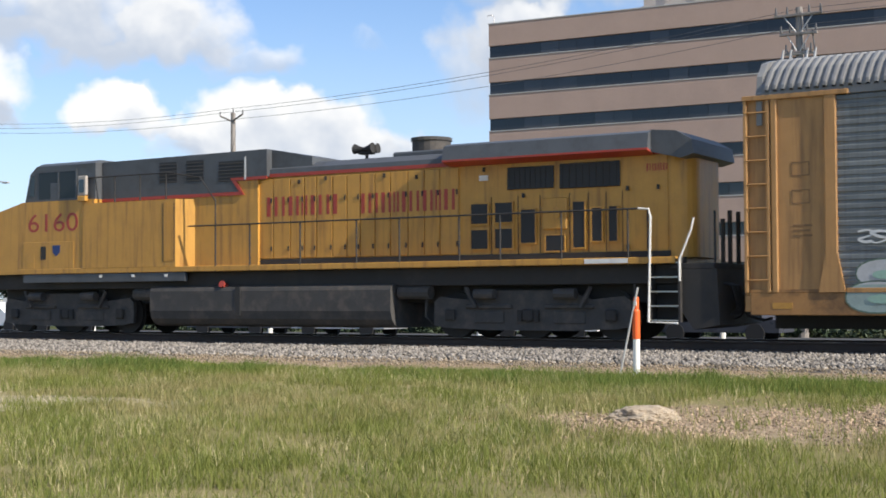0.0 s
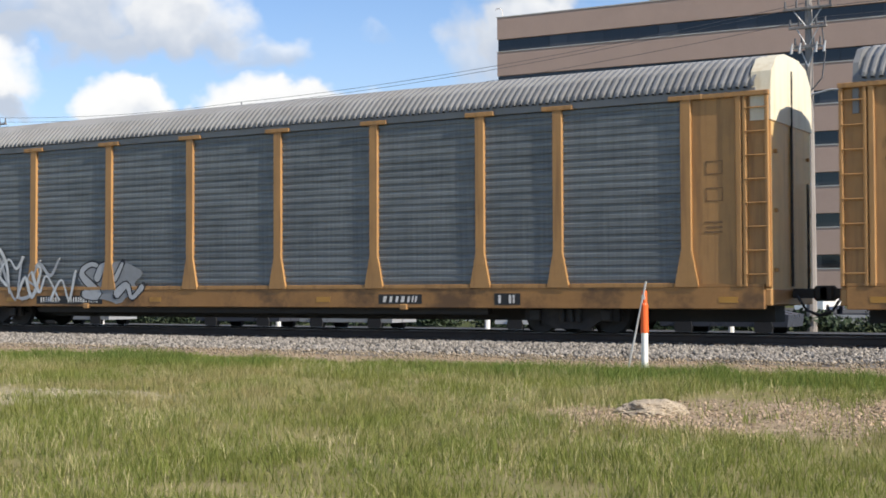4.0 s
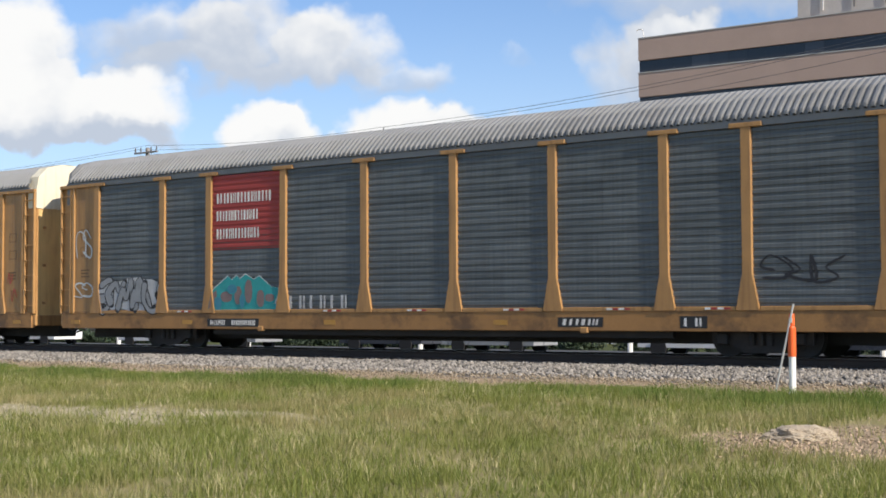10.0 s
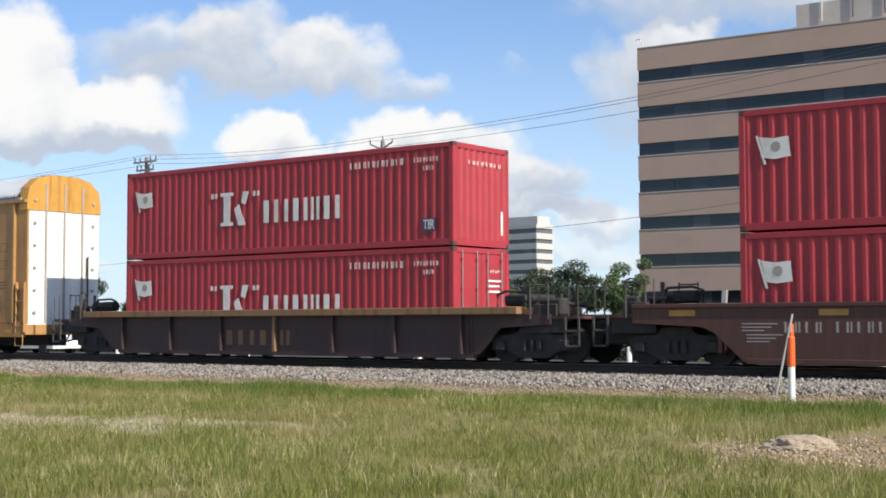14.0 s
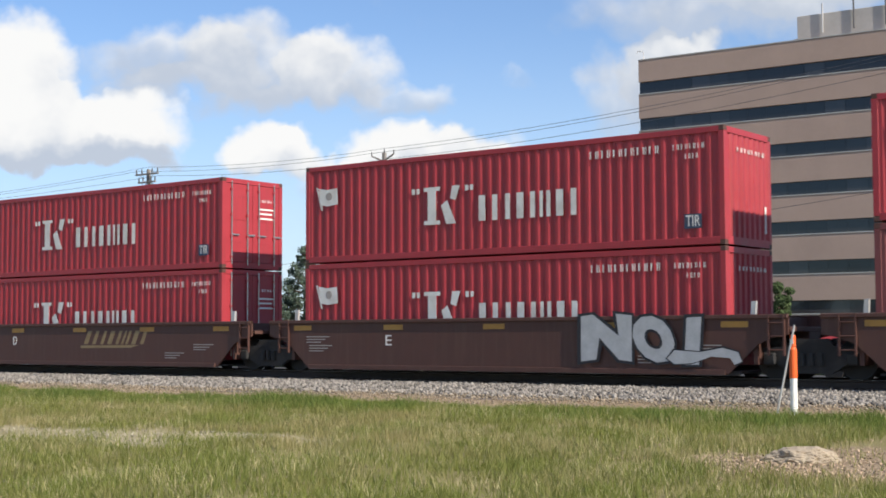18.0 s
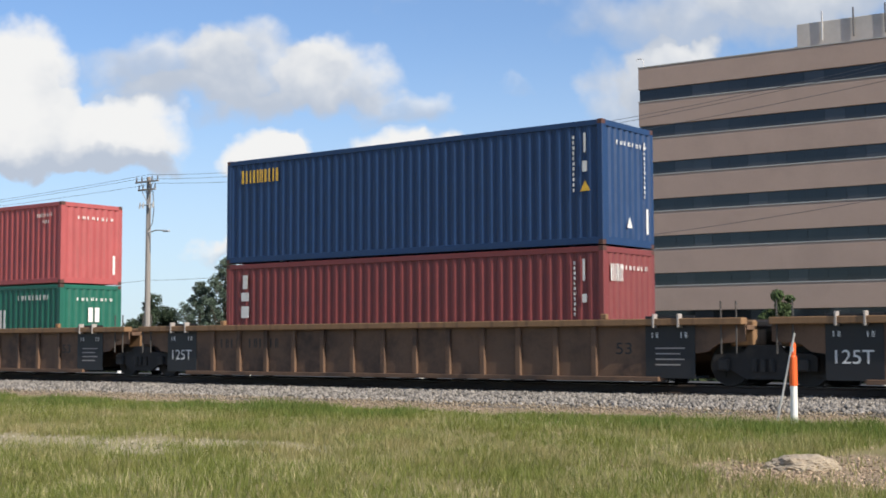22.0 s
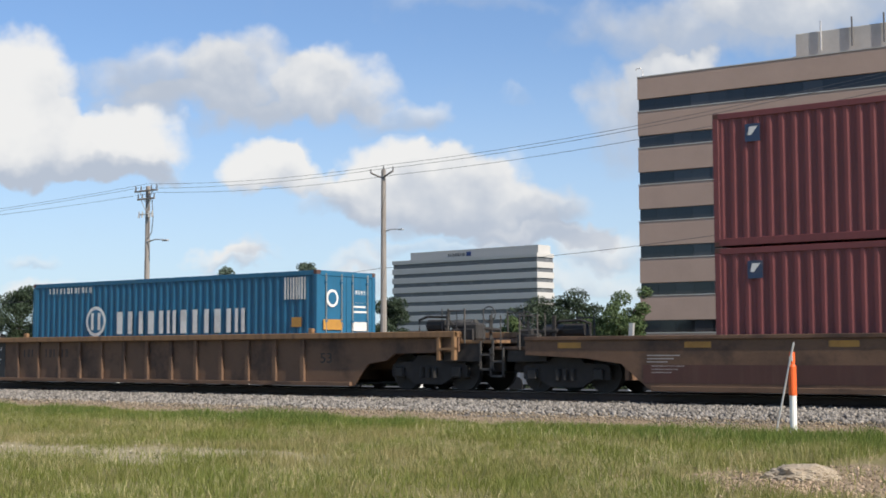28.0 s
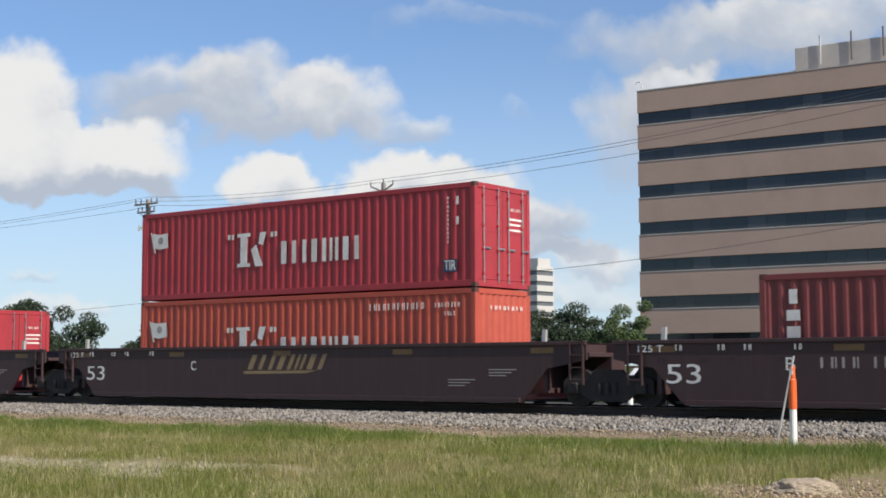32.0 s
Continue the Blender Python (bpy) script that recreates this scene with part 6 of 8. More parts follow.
def corrugated(length, h, depth=.036, end=False):
    """Upright trapezoid corrugation, facing -y, from 0 to length."""
    n = round(length / .278)
    p = length / n
    xs = []
    for i in range(n):
        for q, d in ((.0, 0), (.26, 0), (.5, depth), (.76, depth)):
            xs.append(((i + q) * p, d))
    xs.append((length, 0))
    return Form().sheet([[(x, d, 0) for x, d in xs], [(x, d, h) for x, d in xs]])


def turned(form, m):
    form.v = [tuple(m @ Vector(p)) for p in form.v]
    return form


def container(s, z, tall, paint, label, door=False, door_paint=None, plain=False):
    """A 40-foot box, its left end at s and its foot z above the rails. door: the doors are at its right end."""
    H = 2.896 if tall else 2.591
    c = riding("shipping_container", label, "container", s, z, "containers on the train")
    m = BOX[paint]
    hw = C_W / 2
    k = "box%d" % tall
    part("side_panel", lambda: turned(corrugated(C_L - .28, H - .32), Matrix.Translation((.14, -hw + .012, .18))), m, c, "corrugated steel side", key=k + "side")
    part("side_panel", lambda: turned(corrugated(C_L - .28, H - .32), Matrix.Translation((C_L - .14, hw - .012, .18)) @ Matrix.Rotation(math.pi, 4, "Z")), m, c, key=k + "side2")
    part("roof_panel", Form().box(.06, -hw + .05, H - .07, C_L - .06, hw - .05, H - .02), m, c, key=k + "roof")
    for sy in (-1, 1):
        part("top_rail", Form().box(.12, sy * hw, H - .14, C_L - .12, sy * (hw - .06), H - .012, .008), m, c, key=k + "top%d" % sy)
        part("bottom_rail", Form().box(.12, sy * hw, .02, C_L - .12, sy * (hw - .05), .18, .008), m, c, key=k + "bot%d" % sy)
        for x0, x1 in ((0.0, .14), (C_L - .14, C_L)):
            part("corner_post", Form().box(x0, sy * hw, .11, x1, sy * (hw - .14), H - .11, .01), m, c, key=k + "post%d%g" % (sy, x0))
            for z0, z1 in ((0, .118), (H - .118, H)):
                part("corner_casting", Form().box(x0, sy * hw - sy * .001, z0, x0 + .178 if x0 == 0 else x1, sy * (hw - .16), z1, .012), BROWN, c, key=k + "cast%d%g%g" % (sy, x0, z0))
    part("end_panel", lambda: turned(corrugated(C_W - .28, H - .32), Matrix.Translation((.03, hw - .14, .2)) @ Matrix.Rotation(-math.pi / 2, 4, "Z")), m, c, key=k + "endL")
    for a, b in ((0, .08), (C_L - .08, C_L - .002)):
        part("end_sill", Form().box(a, -hw + .14, .02, b, hw - .14, .19), m, c, key=k + "sill%g" % a)
        part("end_header", Form().box(a, -hw + .14, H - .14, b, hw - .14, H - .01), m, c, key=k + "header%g" % a)
    if not door:
        part("end_panel", lambda: turned(corrugated(C_W - .28, H - .32), Matrix.Translation((C_L - .012, -hw + .14, .19)) @ Matrix.Rotation(math.pi / 2, 4, "Z")), m, c, "corrugated end wall", key=k + "endR")
        part("end_stencil", turned(strokes(-.6, .9, H - .52, H - .42, 8, 0).box(.84, -.004, .34, .93, 0, .95), Matrix.Translation((C_L, 0, 0)) @ Matrix.Rotation(math.pi / 2, 4, "Z")), LETTER, c, key=k + "endmarks")
    else:
        dm = door_paint or m
        for a, b in ((-hw + .14, -.008), (.008, hw - .14)):
            d = part("door", Form().box(C_L - .07, a, .2, C_L - .02, b, H - .15, .006), dm, c, "container door with lock rods")
            for yy in (a + .22, b - .22):
                part("lock_rod", Form().tube([(C_L + .015, yy, .12), (C_L + .015, yy, H - .08)], .019, 6), STEEL if dm is m else DARK, d)
                part("lock_handle", Form().box(C_L - .02, yy - .02, .95, C_L + .035, yy + .28, 1.0, .008), STEEL, d)
                for zz in (.3, .9, 1.5, H - .35):
                    part("rod_bracket", Form().box(C_L - .02, yy - .05, 0, C_L + .03, yy + .05, .07, .006), DARK if dm is not m else dm, d, at=(0, 0, zz), key=k + "br%g" % yy)
            for zz in (.75, 1.4, 2.05):
                part("door_rib", Form().box(C_L - .03, a + .05, zz, C_L - .012, b - .05, zz + .05), dm, d)
        part("door_stencil", turned(strokes(.25, .95, H - .62, H - .5, 6, 0).box(.25, -.004, H - .85, .9, 0, H - .8).box(.25, -.004, H - .98, .8, 0, H - .93).box(.25, -.004, H - 1.12, .85, 0, H - 1.07), Matrix.Translation((C_L - .018, 0, 0)) @ Matrix.Rotation(math.pi / 2, 4, "Z")), LETTER, c)
    return c, H


FACE = -C_W / 2 - .001


def line_marks(c, web=True, tir=True, columns=False):
    """Plain white marks in place of a shipping line's name, a flag and small data."""
    part("line_mark", Form().box(4.14, FACE - .004, .83, 4.40, FACE, 1.77).box(4.02, FACE - .0045, .83, 4.52, FACE, .93).box(4.02, FACE - .0045, 1.67, 4.52, FACE, 1.77).prism([(4.56, 1.30), (4.74, 1.42), (5.02, .83), (4.72, .83)], "xz", FACE - .004, FACE).prism([(4.84, 1.46), (5.0, 1.40), (5.14, 1.77), (4.90, 1.77)], "xz", FACE - .004, FACE), LETTER, c, "large white painted mark")
    part("line_mark", strokes(5.66, 8.62, .85, 1.47, 4, FACE, True), LETTER, c, "row of white painted blocks")
    f = Form()
    for x in (3.64, 3.79, 5.3, 5.45):
        f.box(x, FACE - .004, 1.62, x + .09, FACE, 1.76)
    part("line_dot_mark", f, LETTER, c)
    part("flag_mark", Form().prism([(.58, 1.54), (.80, 1.50), (1.16, 1.54), (1.12, 1.97), (.78, 1.94), (.47, 1.99)], "xz", FACE - .004, FACE), LETTER, c, "white painted flag")
    part("flag_pole_mark", Form().prism([(.39, 2.02), (.44, 2.02), (.62, 1.40), (.57, 1.40)], "xz", FACE - .004, FACE), LETTER, c)
    part("flag_disc", Form().tube([(.84, FACE - .008, 1.76), (.84, FACE - .003, 1.76)], .11, 12), FADED, c)
    if web:
        part("address_stencil", strokes(8.82, 10.66, 2.10, 2.27, 12, FACE), LETTER, c)
    if columns:
        part("data_stencil", dashes(11.35, 1.1, 2.3, 11, FACE, .045).box(11.62, FACE - .004, 1.55, 11.70, FACE, 1.75).box(11.62, FACE - .004, 2.05, 11.70, FACE, 2.25), LETTER, c)
    else:
        part("data_stencil", strokes(10.95, 11.75, 2.13, 2.25, 8, FACE).put([], []), LETTER, c)
        part("data_stencil", strokes(11.25, 11.6, 1.92, 2.03, 4, FACE), LETTER, c)
    if tir:
        part("plate_ground", slab(11.22, 11.64, .38, .70, FACE, .003), FADED_NAVY, c, "small dark plate")
        words("TIR", 11.26, 11.6, .43, .67, FACE - .005, LETTER, c, "plate_lettering")


LOW, UP, UPH = .26, 2.87, 3.18


def build_containers():
    red = "red corrugated steel container with white painted marks"

    def pair(s, up_door=False, low_door=False, low_paint="red", up_paint="red", up_label=red, low_label=red, columns=False):
        c, H = container(s, LOW, False, low_paint, low_label, low_door)
        line_marks(c, True, False)
        c, H = container(s, UP, False, up_paint, up_label, up_door)
        line_marks(c, not columns, True, columns)

    pair(167.57, low_door=True)
    pair(187.33)
    pair(202.63, True, True, columns=True)
    pair(218.12, True, True)
    pair(233.50)
    c, H = container(248.9, LOW, True, "brown", "dark reddish-brown corrugated container with a small sign")
    part("sign_plate", slab(.59, 1.88, 2.0, 2.66, FACE), LETTER, c, "white sign with a blue and yellow beam")
    part("sign_beam", Form().prism([(.9, 2.47), (1.84, 2.61), (1.84, 2.34)], "xz", FACE - .012, FACE - .008), GOLD, c)
    part("sign_field", slab(.63, 1.84, 2.04, 2.62, FACE - .004, .004), NAVY, c)
    part("sign_bar_mark", strokes(.74, 1.78, 2.08, 2.28, 6, FACE - .009, True), LETTER, c)
    part("data_stencil", dashes(11.35, .9, 2.5, 13, FACE).put(*(lambda d: (d.v, d.f))(dashes(11.65, 1.9, 2.5, 5, FACE))), FADED, c)
    c, H = container(248.9, UPH, False, "red", red)
    line_marks(c, False)
    c, H = container(270.47, LOW, False, "green", "green corrugated container with large white blocks")
    part("line_mark", strokes(2.75, 9.5, 1.20, 1.80, 9, FACE, True), LETTER, c, "row of heavy white blocks")
    part("data_stencil", strokes(10.0, 11.7, 2.1, 2.25, 9, FACE), LETTER, c)
    part("end_mark", turned(Form().box(-.12, -.005, 1.40, .06, 0, 1.86).box(.14, -.005, 1.40, .32, 0, 1.86), Matrix.Translation((C_L + .001, 0, 0)) @ Matrix.Rotation(math.pi / 2, 4, "Z")), LETTER, c)
    c, H = container(270.47, UP, False, "rose", "faded rose-red corrugated container with white painted marks")
    line_marks(c, False, False)
    c, H = container(290.08, LOW, True, "maroon", "maroon corrugated container with small white marks")
    part("line_mark", Form().box(.66, FACE - .004, 2.2, .84, FACE, 2.58).box(.6, FACE - .004, 1.86, .89, FACE, 2.1).box(.6, FACE - .004, 1.4, .89, FACE, 1.72), LETTER, c, "column of white painted blocks")
    part("data_stencil", dashes(11.4, 1.3, 2.6, 11, FACE, .05).box(11.62, FACE - .004, 1.6, 11.74, FACE, 1.8).box(11.64, FACE - .004, 2.1, 11.7, FACE, 2.6), LETTER, c)
    part("end_mark", turned(strokes(-.9, -.3, 2.1, 2.5, 3, 0, True), Matrix.Translation((C_L + .001, 0, 0)) @ Matrix.Rotation(math.pi / 2, 4, "Z")), LETTER, c)
    c, H = container(290.08, UPH, True, "blue", "navy blue corrugated container with small golden marks")
    part("line_mark", strokes(.57, 2.03, 2.22, 2.58, 5, FACE, True), GOLD, c, "row of golden blocks")
    part("data_stencil", dashes(11.4, 1.25, 2.6, 11, FACE, .05).box(11.66, FACE - .004, 1.7, 11.78, FACE, 1.95).box(11.70, FACE - .004, 2.15, 11.75, FACE, 2.6), LETTER, c)
    part("warning_mark", Form().prism([(11.6, 1.25), (11.86, 1.25), (11.73, 1.5)], "xz", FACE - .004, FACE), GOLD, c)
    part("end_mark", turned(dashes(.75, 1.2, 2.6, 12, 0, .05).prism([(-.1, .45), (.15, .45), (.02, .7)], "xz", -.004, 0), Matrix.Translation((C_L + .001, 0, 0)) @ Matrix.Rotation(math.pi / 2, 4, "Z")), LETTER, c)
    c, H = container(309.7, LOW, False, "orange", "orange-red corrugated container with white blocks and a green triangle", True)
    part("line_mark", strokes(2.94, 9.66, 1.28, 1.72, 7, FACE, True), LETTER, c, "row of white painted blocks")
    part("line_triangle", Form().prism([(1.6, 1.28), (2.21, 1.28), (1.95, 1.86)], "xz", FACE - .004, FACE), BOX["green"], c, "green triangle")
    part("data_stencil", strokes(10.9, 11.6, 2.0, 2.2, 6, FACE), LETTER, c)
    c, H = container(309.7, UP, True, "green", "green corrugated container with large white blocks and grey doors", True, DOOR_GREY)
    part("line_mark", strokes(2.73, 9.49, 1.20, 2.0, 9, FACE, True), LETTER, c, "row of heavy white blocks")
    part("data_stencil", strokes(10.2, 11.7, 2.42, 2.56, 9, FACE), FADED, c)
    part("warning_mark", slab(11.75, 11.95, 1.9, 2.1, FACE), SHIELD_RED, c)
    c, H = container(333.18, LOW, False, "red", red)
    line_marks(c, True, False)
    pair(352.85)
    c, H = container(372.5, LOW, True, "sky", "bright blue corrugated container with large white blocks", True)
    part("line_ring", Form().tube([(3.12, FACE - .004, 1.66), (3.12, FACE, 1.66)], .46, 24), LETTER, c, "white ring mark")
    part("line_ring_field", Form().tube([(3.12, FACE - .008, 1.66), (3.12, FACE - .004, 1.66)], .36, 24), BOX["sky"], c)
    part("line_ring_mark", Form().box(2.9, FACE - .012, 1.4, 3.02, FACE - .008, 1.92).box(3.22, FACE - .012, 1.4, 3.34, FACE - .008, 1.92), LETTER, c)
    part("line_mark", strokes(4.05, 9.65, 1.26, 1.93, 6, FACE, True), LETTER, c, "row of white painted blocks")
    part("address_stencil", strokes(.81, 2.95, 2.55, 2.72, 12, FACE), LETTER, c)
    part("data_plate", strokes(11.0, 11.82, 2.12, 2.72, 4, FACE, True), LETTER, c)
    part("warning_mark", slab(11.28, 11.64, 1.38, 1.64, FACE), REFLECT, c, "orange placard")
    on_end = Matrix.Translation((C_L + .001, 0, 0)) @ Matrix.Rotation(math.pi / 2, 4, "Z")
    part("end_ring", turned(Form().tube([(-.62, -.008, 2.15), (-.62, -.02, 2.15)], .24, 20), on_end), LETTER, c, "white ring mark")
    part("end_ring_field", turned(Form().tube([(-.62, -.02, 2.15), (-.62, -.024, 2.15)], .17, 20), on_end), BOX["sky"], c)
    part("end_placard", turned(slab(-.98, -.2, 1.30, 1.58, -.02), on_end), REFLECT, c, "orange placard")
    part("end_placard", turned(slab(.2, .8, 1.28, 1.52, -.02), on_end), LETTER, c, "white placard")
    for z, d in ((LOW, True), (UPH, False)):
        c, H = container(396.2, z, True, "brown", "reddish-brown corrugated container with a small emblem", d)
        part("emblem_plate", slab(.76, 1.10, 2.22, 2.60, FACE), FADED_NAVY, c, "small square emblem")
        part("emblem_mark", Form().prism([(.82, 2.36), (.90, 2.36), (1.05, 2.54), (.86, 2.54)], "xz", FACE - .008, FACE - .004), LETTER, c)
        part("data_stencil", dashes(11.42, 1.3, 2.6, 12, FACE, .05).box(11.66, FACE - .004, 1.5, 11.76, FACE, 1.75).box(11.69, FACE - .004, 2.1, 11.73, FACE, 2.6), LETTER, c)
        part("warning_mark", slab(11.53, 11.86, .82, 1.21, FACE), REFLECT, c, "yellow placard")
        part("end_placard", turned(slab(-.95, -.6, 2.2, 2.62, 0), Matrix.Translation((C_L + .001, 0, 0)) @ Matrix.Rotation(math.pi / 2, 4, "Z")), REFLECT, c, "yellow placard")
    c, H = container(419.98, LOW, False, "red", red, True)
    line_marks(c, True, False)
    pair(439.72, True, False, low_paint="orange", low_label="orange-red corrugated container with white painted marks", columns=True)
    c, H = container(459.25, LOW, False, "maroon", "maroon corrugated container with small white marks")
    part("line_mark", Form().box(.66, FACE - .004, 1.95, .84, FACE, 2.25).box(.6, FACE - .004, 1.6, .89, FACE, 1.82).box(.6, FACE - .004, 1.22, .89, FACE, 1.48), LETTER, c, "column of white painted blocks")


# -- well cars --
def stanchions(c, x, way, m, top):
    """Hand rails, brake stand and deck over the truck at an open end."""
    part("end_platform", Form().box(x, -1.25, top - .3, x + way * 1.6, 1.25, top - .22, .01), m, c)
    for yy in (-1.3, 1.3):
        for dx in (.25, .75):
            part("stanchion", Form().tube([(x + way * dx, yy, top - .3), (x + way * dx, yy, top + .55)], .022, 6), TRUCK, c)
        part("end_handrail", Form().tube([(x + way * .25, yy, top + .5), (x + way * .75, yy, top + .5)], .02, 6), TRUCK, c)
    part("brake_stand", Form().tube([(x + way * 1.0, -.55, top - .25), (x + way * 1.0, -.55, top + .4)], .04, 6).tube([(x + way * 1.0 + .19 * math.cos(i * .5236), -.62, top + .42 + .19 * math.sin(i * .5236)) for i in range(13)], .016, 5), TRUCK, c)
    part("brake_reservoir", Form().tube([(x + way * -.1, -.5, top + .12), (x + way * .5, -.5, top + .12)], .19, 10), TRUCK, c)
    part("corner_step", Form().box(x + way * 1.2, -1.32, top - .95, x + way * 1.6, -1.25, top - .9, .005).box(x + way * 1.2, -1.32, top - .6, x + way * 1.6, -1.25, top - .55, .005).box(x + way * 1.2, -1.32, top - .95, x + way * 1.24, -1.28, top - .25).box(x + way * 1.56, -1.32, top - .95, x + way * 1.6, -1.28, top - .25), TRUCK, c)
    for dx, zz in ((.05, .7), (.5, .62), (1.3, .66), (1.55, .6)):
        part("marker_rod", Form().tube([(x + way * dx, -1.28, top - .25), (x + way * dx, -1.28, top + zz * .8)], .014, 6), TRUCK, c, "thin grey upright rod")
    part("draft_sill", Form().box(x - way * .3, -.5, .45, x + way * 1.7, .5, 1.0, .03), SHADED_CAST, c)
    part("brake_valve", Form().box(x + way * .55, -1.05, top - .22, x + way * .95, -.65, top + .2, .05).tube([(x + way * .75, -.85, top + .1), (x + way * 1.25, -.5, top + .02)], .05, 6), SHADED_CAST, c)
    part("brake_cylinder", Form().tube([(x - way * .75, -.75, top + .16), (x - way * .2, -.75, top + .16)], .15, 10).tube([(x - way * .2, -.75, top + .16), (x + way * .25, -.75, top + .16)], .04, 6), SHADED_CAST, c)
    part("pipe_bend", Form().tube([(x - way * .95, -.9, top - .02), (x - way * .95, -.9, top + .3), (x - way * .7, -.9, top + .38), (x - way * .1, -.9, top + .36), (x + way * .2, -.85, top + .05)], .035, 6), SHADED_CAST, c)
    part("brake_lever", Form().box(x - way * .05, -.98, top - .05, x + way * .05, -.94, top + .5, .01).box(x - way * .1, -.99, top + .1, x + way * .7, -.95, top + .17, .01), SHADED_CAST, c)
    part("valve_bracket", Form().box(x + way * .25, -1.2, top - .26, x + way * .9, -1.1, top + .06, .02), SHADED_CAST, c)
    part("platform_skirt", Form().box(x + way * .05, -1.22, .72, x + way * 1.15, -1.16, top - .3, .01), SHADED_CAST, c)
    coupler(c, x + way * 1.55, .85, way)


def smooth_well(s, length, x0, x1, top, m, label, letter="", open_l=False, open_r=False, big53=False, load_at=1.72, mark=True, marks_at=7.0, patches=6, bogie_l=True, bogie_r=False, low=.11, num_at=None, letter_at=None):
    """Plate-sided well unit between truck centres at 0 and length; x0..x1 is the well's deep part."""
    c = riding("well_car", label, "railcar", s, group="well cars of the train")
    e0, e1 = (-.9 if open_l else .35), length + (.9 if open_r else -.35)
    side = [(e0, top), (e1, top), (e1, top - .42), (length - .75, top - .50), (x1 + .25, top - .62), (x1 - .45, low), (x0 + .45, low), (x0 - .25, top - .62), (.75, top - .50), (e0, top - .42)]
    for sy in (-1, 1):
        part("side_plate", Form().prism(side, "xz", sy * 1.38, sy * 1.44), m, c, "brown plate side")
        part("top_chord", Form().box(e0, sy * 1.38, top - .09, e1, sy * 1.49, top, .012), m, c)
        part("bottom_chord", Form().box(x0 + .5, sy * 1.3, low - .03, x1 - .5, sy * 1.48, low + .09, .012), m, c)
    part("well_floor", Form().box(x0 + .2, -1.3, low - .0, x1 - .2, 1.3, low + .05), DARK, c)
    for xe in (x0 - .2, x1 + .1):
        part("bulkhead", Form().box(xe, -1.36, low + .2, xe + .1, 1.36, top - .05), m, c)
    for xa, xb in ((e0, x0 - .1), (x1 + .1, e1)):
        part("end_deck", Form().box(xa, -1.3, top - .36, xb, 1.3, top - .26, .01), m, c)
        part("center_sill", Form().box(xa, -.3, .55, xb, .3, top - .365), m, c)
    for i in range(patches):
        x = e0 + .9 + (e1 - e0 - 2.4) * i / max(1, patches - 1)
        part("reflective_patch", Form().box(0, -1.496, 0, .62, -1.489, .13), DULL_PATCH if m is DEEP_BROWN else REFLECT, c, "yellow reflective patch", at=(x, .05, top - .27), key="patch")
    for x in (x0 - .1, x1 + .05):
        part("corner_guide", Form().prism([(x, top), (x + .1, top), (x + .12, top + .28), (x + .02, top + .28)], "xz", -1.36, -1.28), ALU, c)
    if mark:
        part("owner_mark", strokes(marks_at, marks_at + 2.9, top - .64, top - .24, 4, -1.44, True, .004, .2), TAN_LETTER, c, "tan blocks on the side")
        part("owner_swoosh", Form().prism([(marks_at - .1, top - .76), (marks_at + 2.2, top - .74), (marks_at + 2.6, top - .66), (marks_at - .1, top - .68)], "xz", -1.444, -1.44), TAN_LETTER, c)
    if num_at:
        part("number_stencil", strokes(num_at, num_at + .9, top - .62, top - .4, 4, -1.44), FADED, c)
        part("number_stencil", strokes(num_at + 1.1, num_at + 2.4, top - .62, top - .4, 6, -1.44), FADED, c)
    if letter:
        words(letter, letter_at or x0 + 3.1, (letter_at or x0 + 3.1) + .2, top - .66, top - .4, -1.442, LETTER, c, "unit_letter")
    if letter == "A" and m is DEEP_BROWN:
        lx = (letter_at or x0 + 3.1) + .62
        part("ring_stencil", Form().tube([(lx + .12 * math.cos(i * .5236), -1.443, top - .53 + .12 * math.sin(i * .5236)) for i in range(13)], .012, 5), FADED, c, "small round stencilled mark")
        part("data_stencil", strokes(lx + .32, lx + 1.5, top - .56, top - .49, 9, -1.44), FADED, c)
    for x, z in (() if big53 else ((x0 + .4, top - .45), (x0 + .5, top - .68))) + ((x1 - 1.4, top - .66), (x1 - 2.6, top - .9)):
        f = Form()
        for i in range(3):
            f.box(x, -1.444, z - i * .07, x + .8 - .15 * i, -1.44, z - i * .07 + .025)
        part("small_stencil", f, FADED, c)
    if big53:
        words("53", load_at, load_at + .82, top - .95, top - .53, -1.442, LETTER, c, "load_lettering")
        words("125 T", 1.0, 1.62, top - .27, top - .12, -1.492, LETTER, c, "load_lettering")
        for x in (1.9, 2.9, 3.5, 4.6):
            part("load_stencil", strokes(x, x + .2, top - .24, top - .12, 2, -1.49), LETTER, c)
    for end, is_open in ((0, open_l), (1, open_r)):
        x, way = (0, -1) if end == 0 else (length, 1)
        if is_open:
            stanchions(c, x + way * .4, way, m, top)
        else:
            lx = x - way * .75
            lad = part("end_ladder", Form().box(lx - .04, -1.50, .5, lx, -1.44, top).box(lx + .3, -1.50, .5, lx + .34, -1.44, top), m, c)
            for i in range(3):
                part("rung", Form().tube([(lx, -1.5, .62 + i * .28), (lx + .3, -1.5, .62 + i * .28)], .014, 5), m, lad)
    if bogie_l:
        bogie(c, s, 0, .43, .89)
    if bogie_r:
        bogie(c, s, length, .43, .89)
    return c


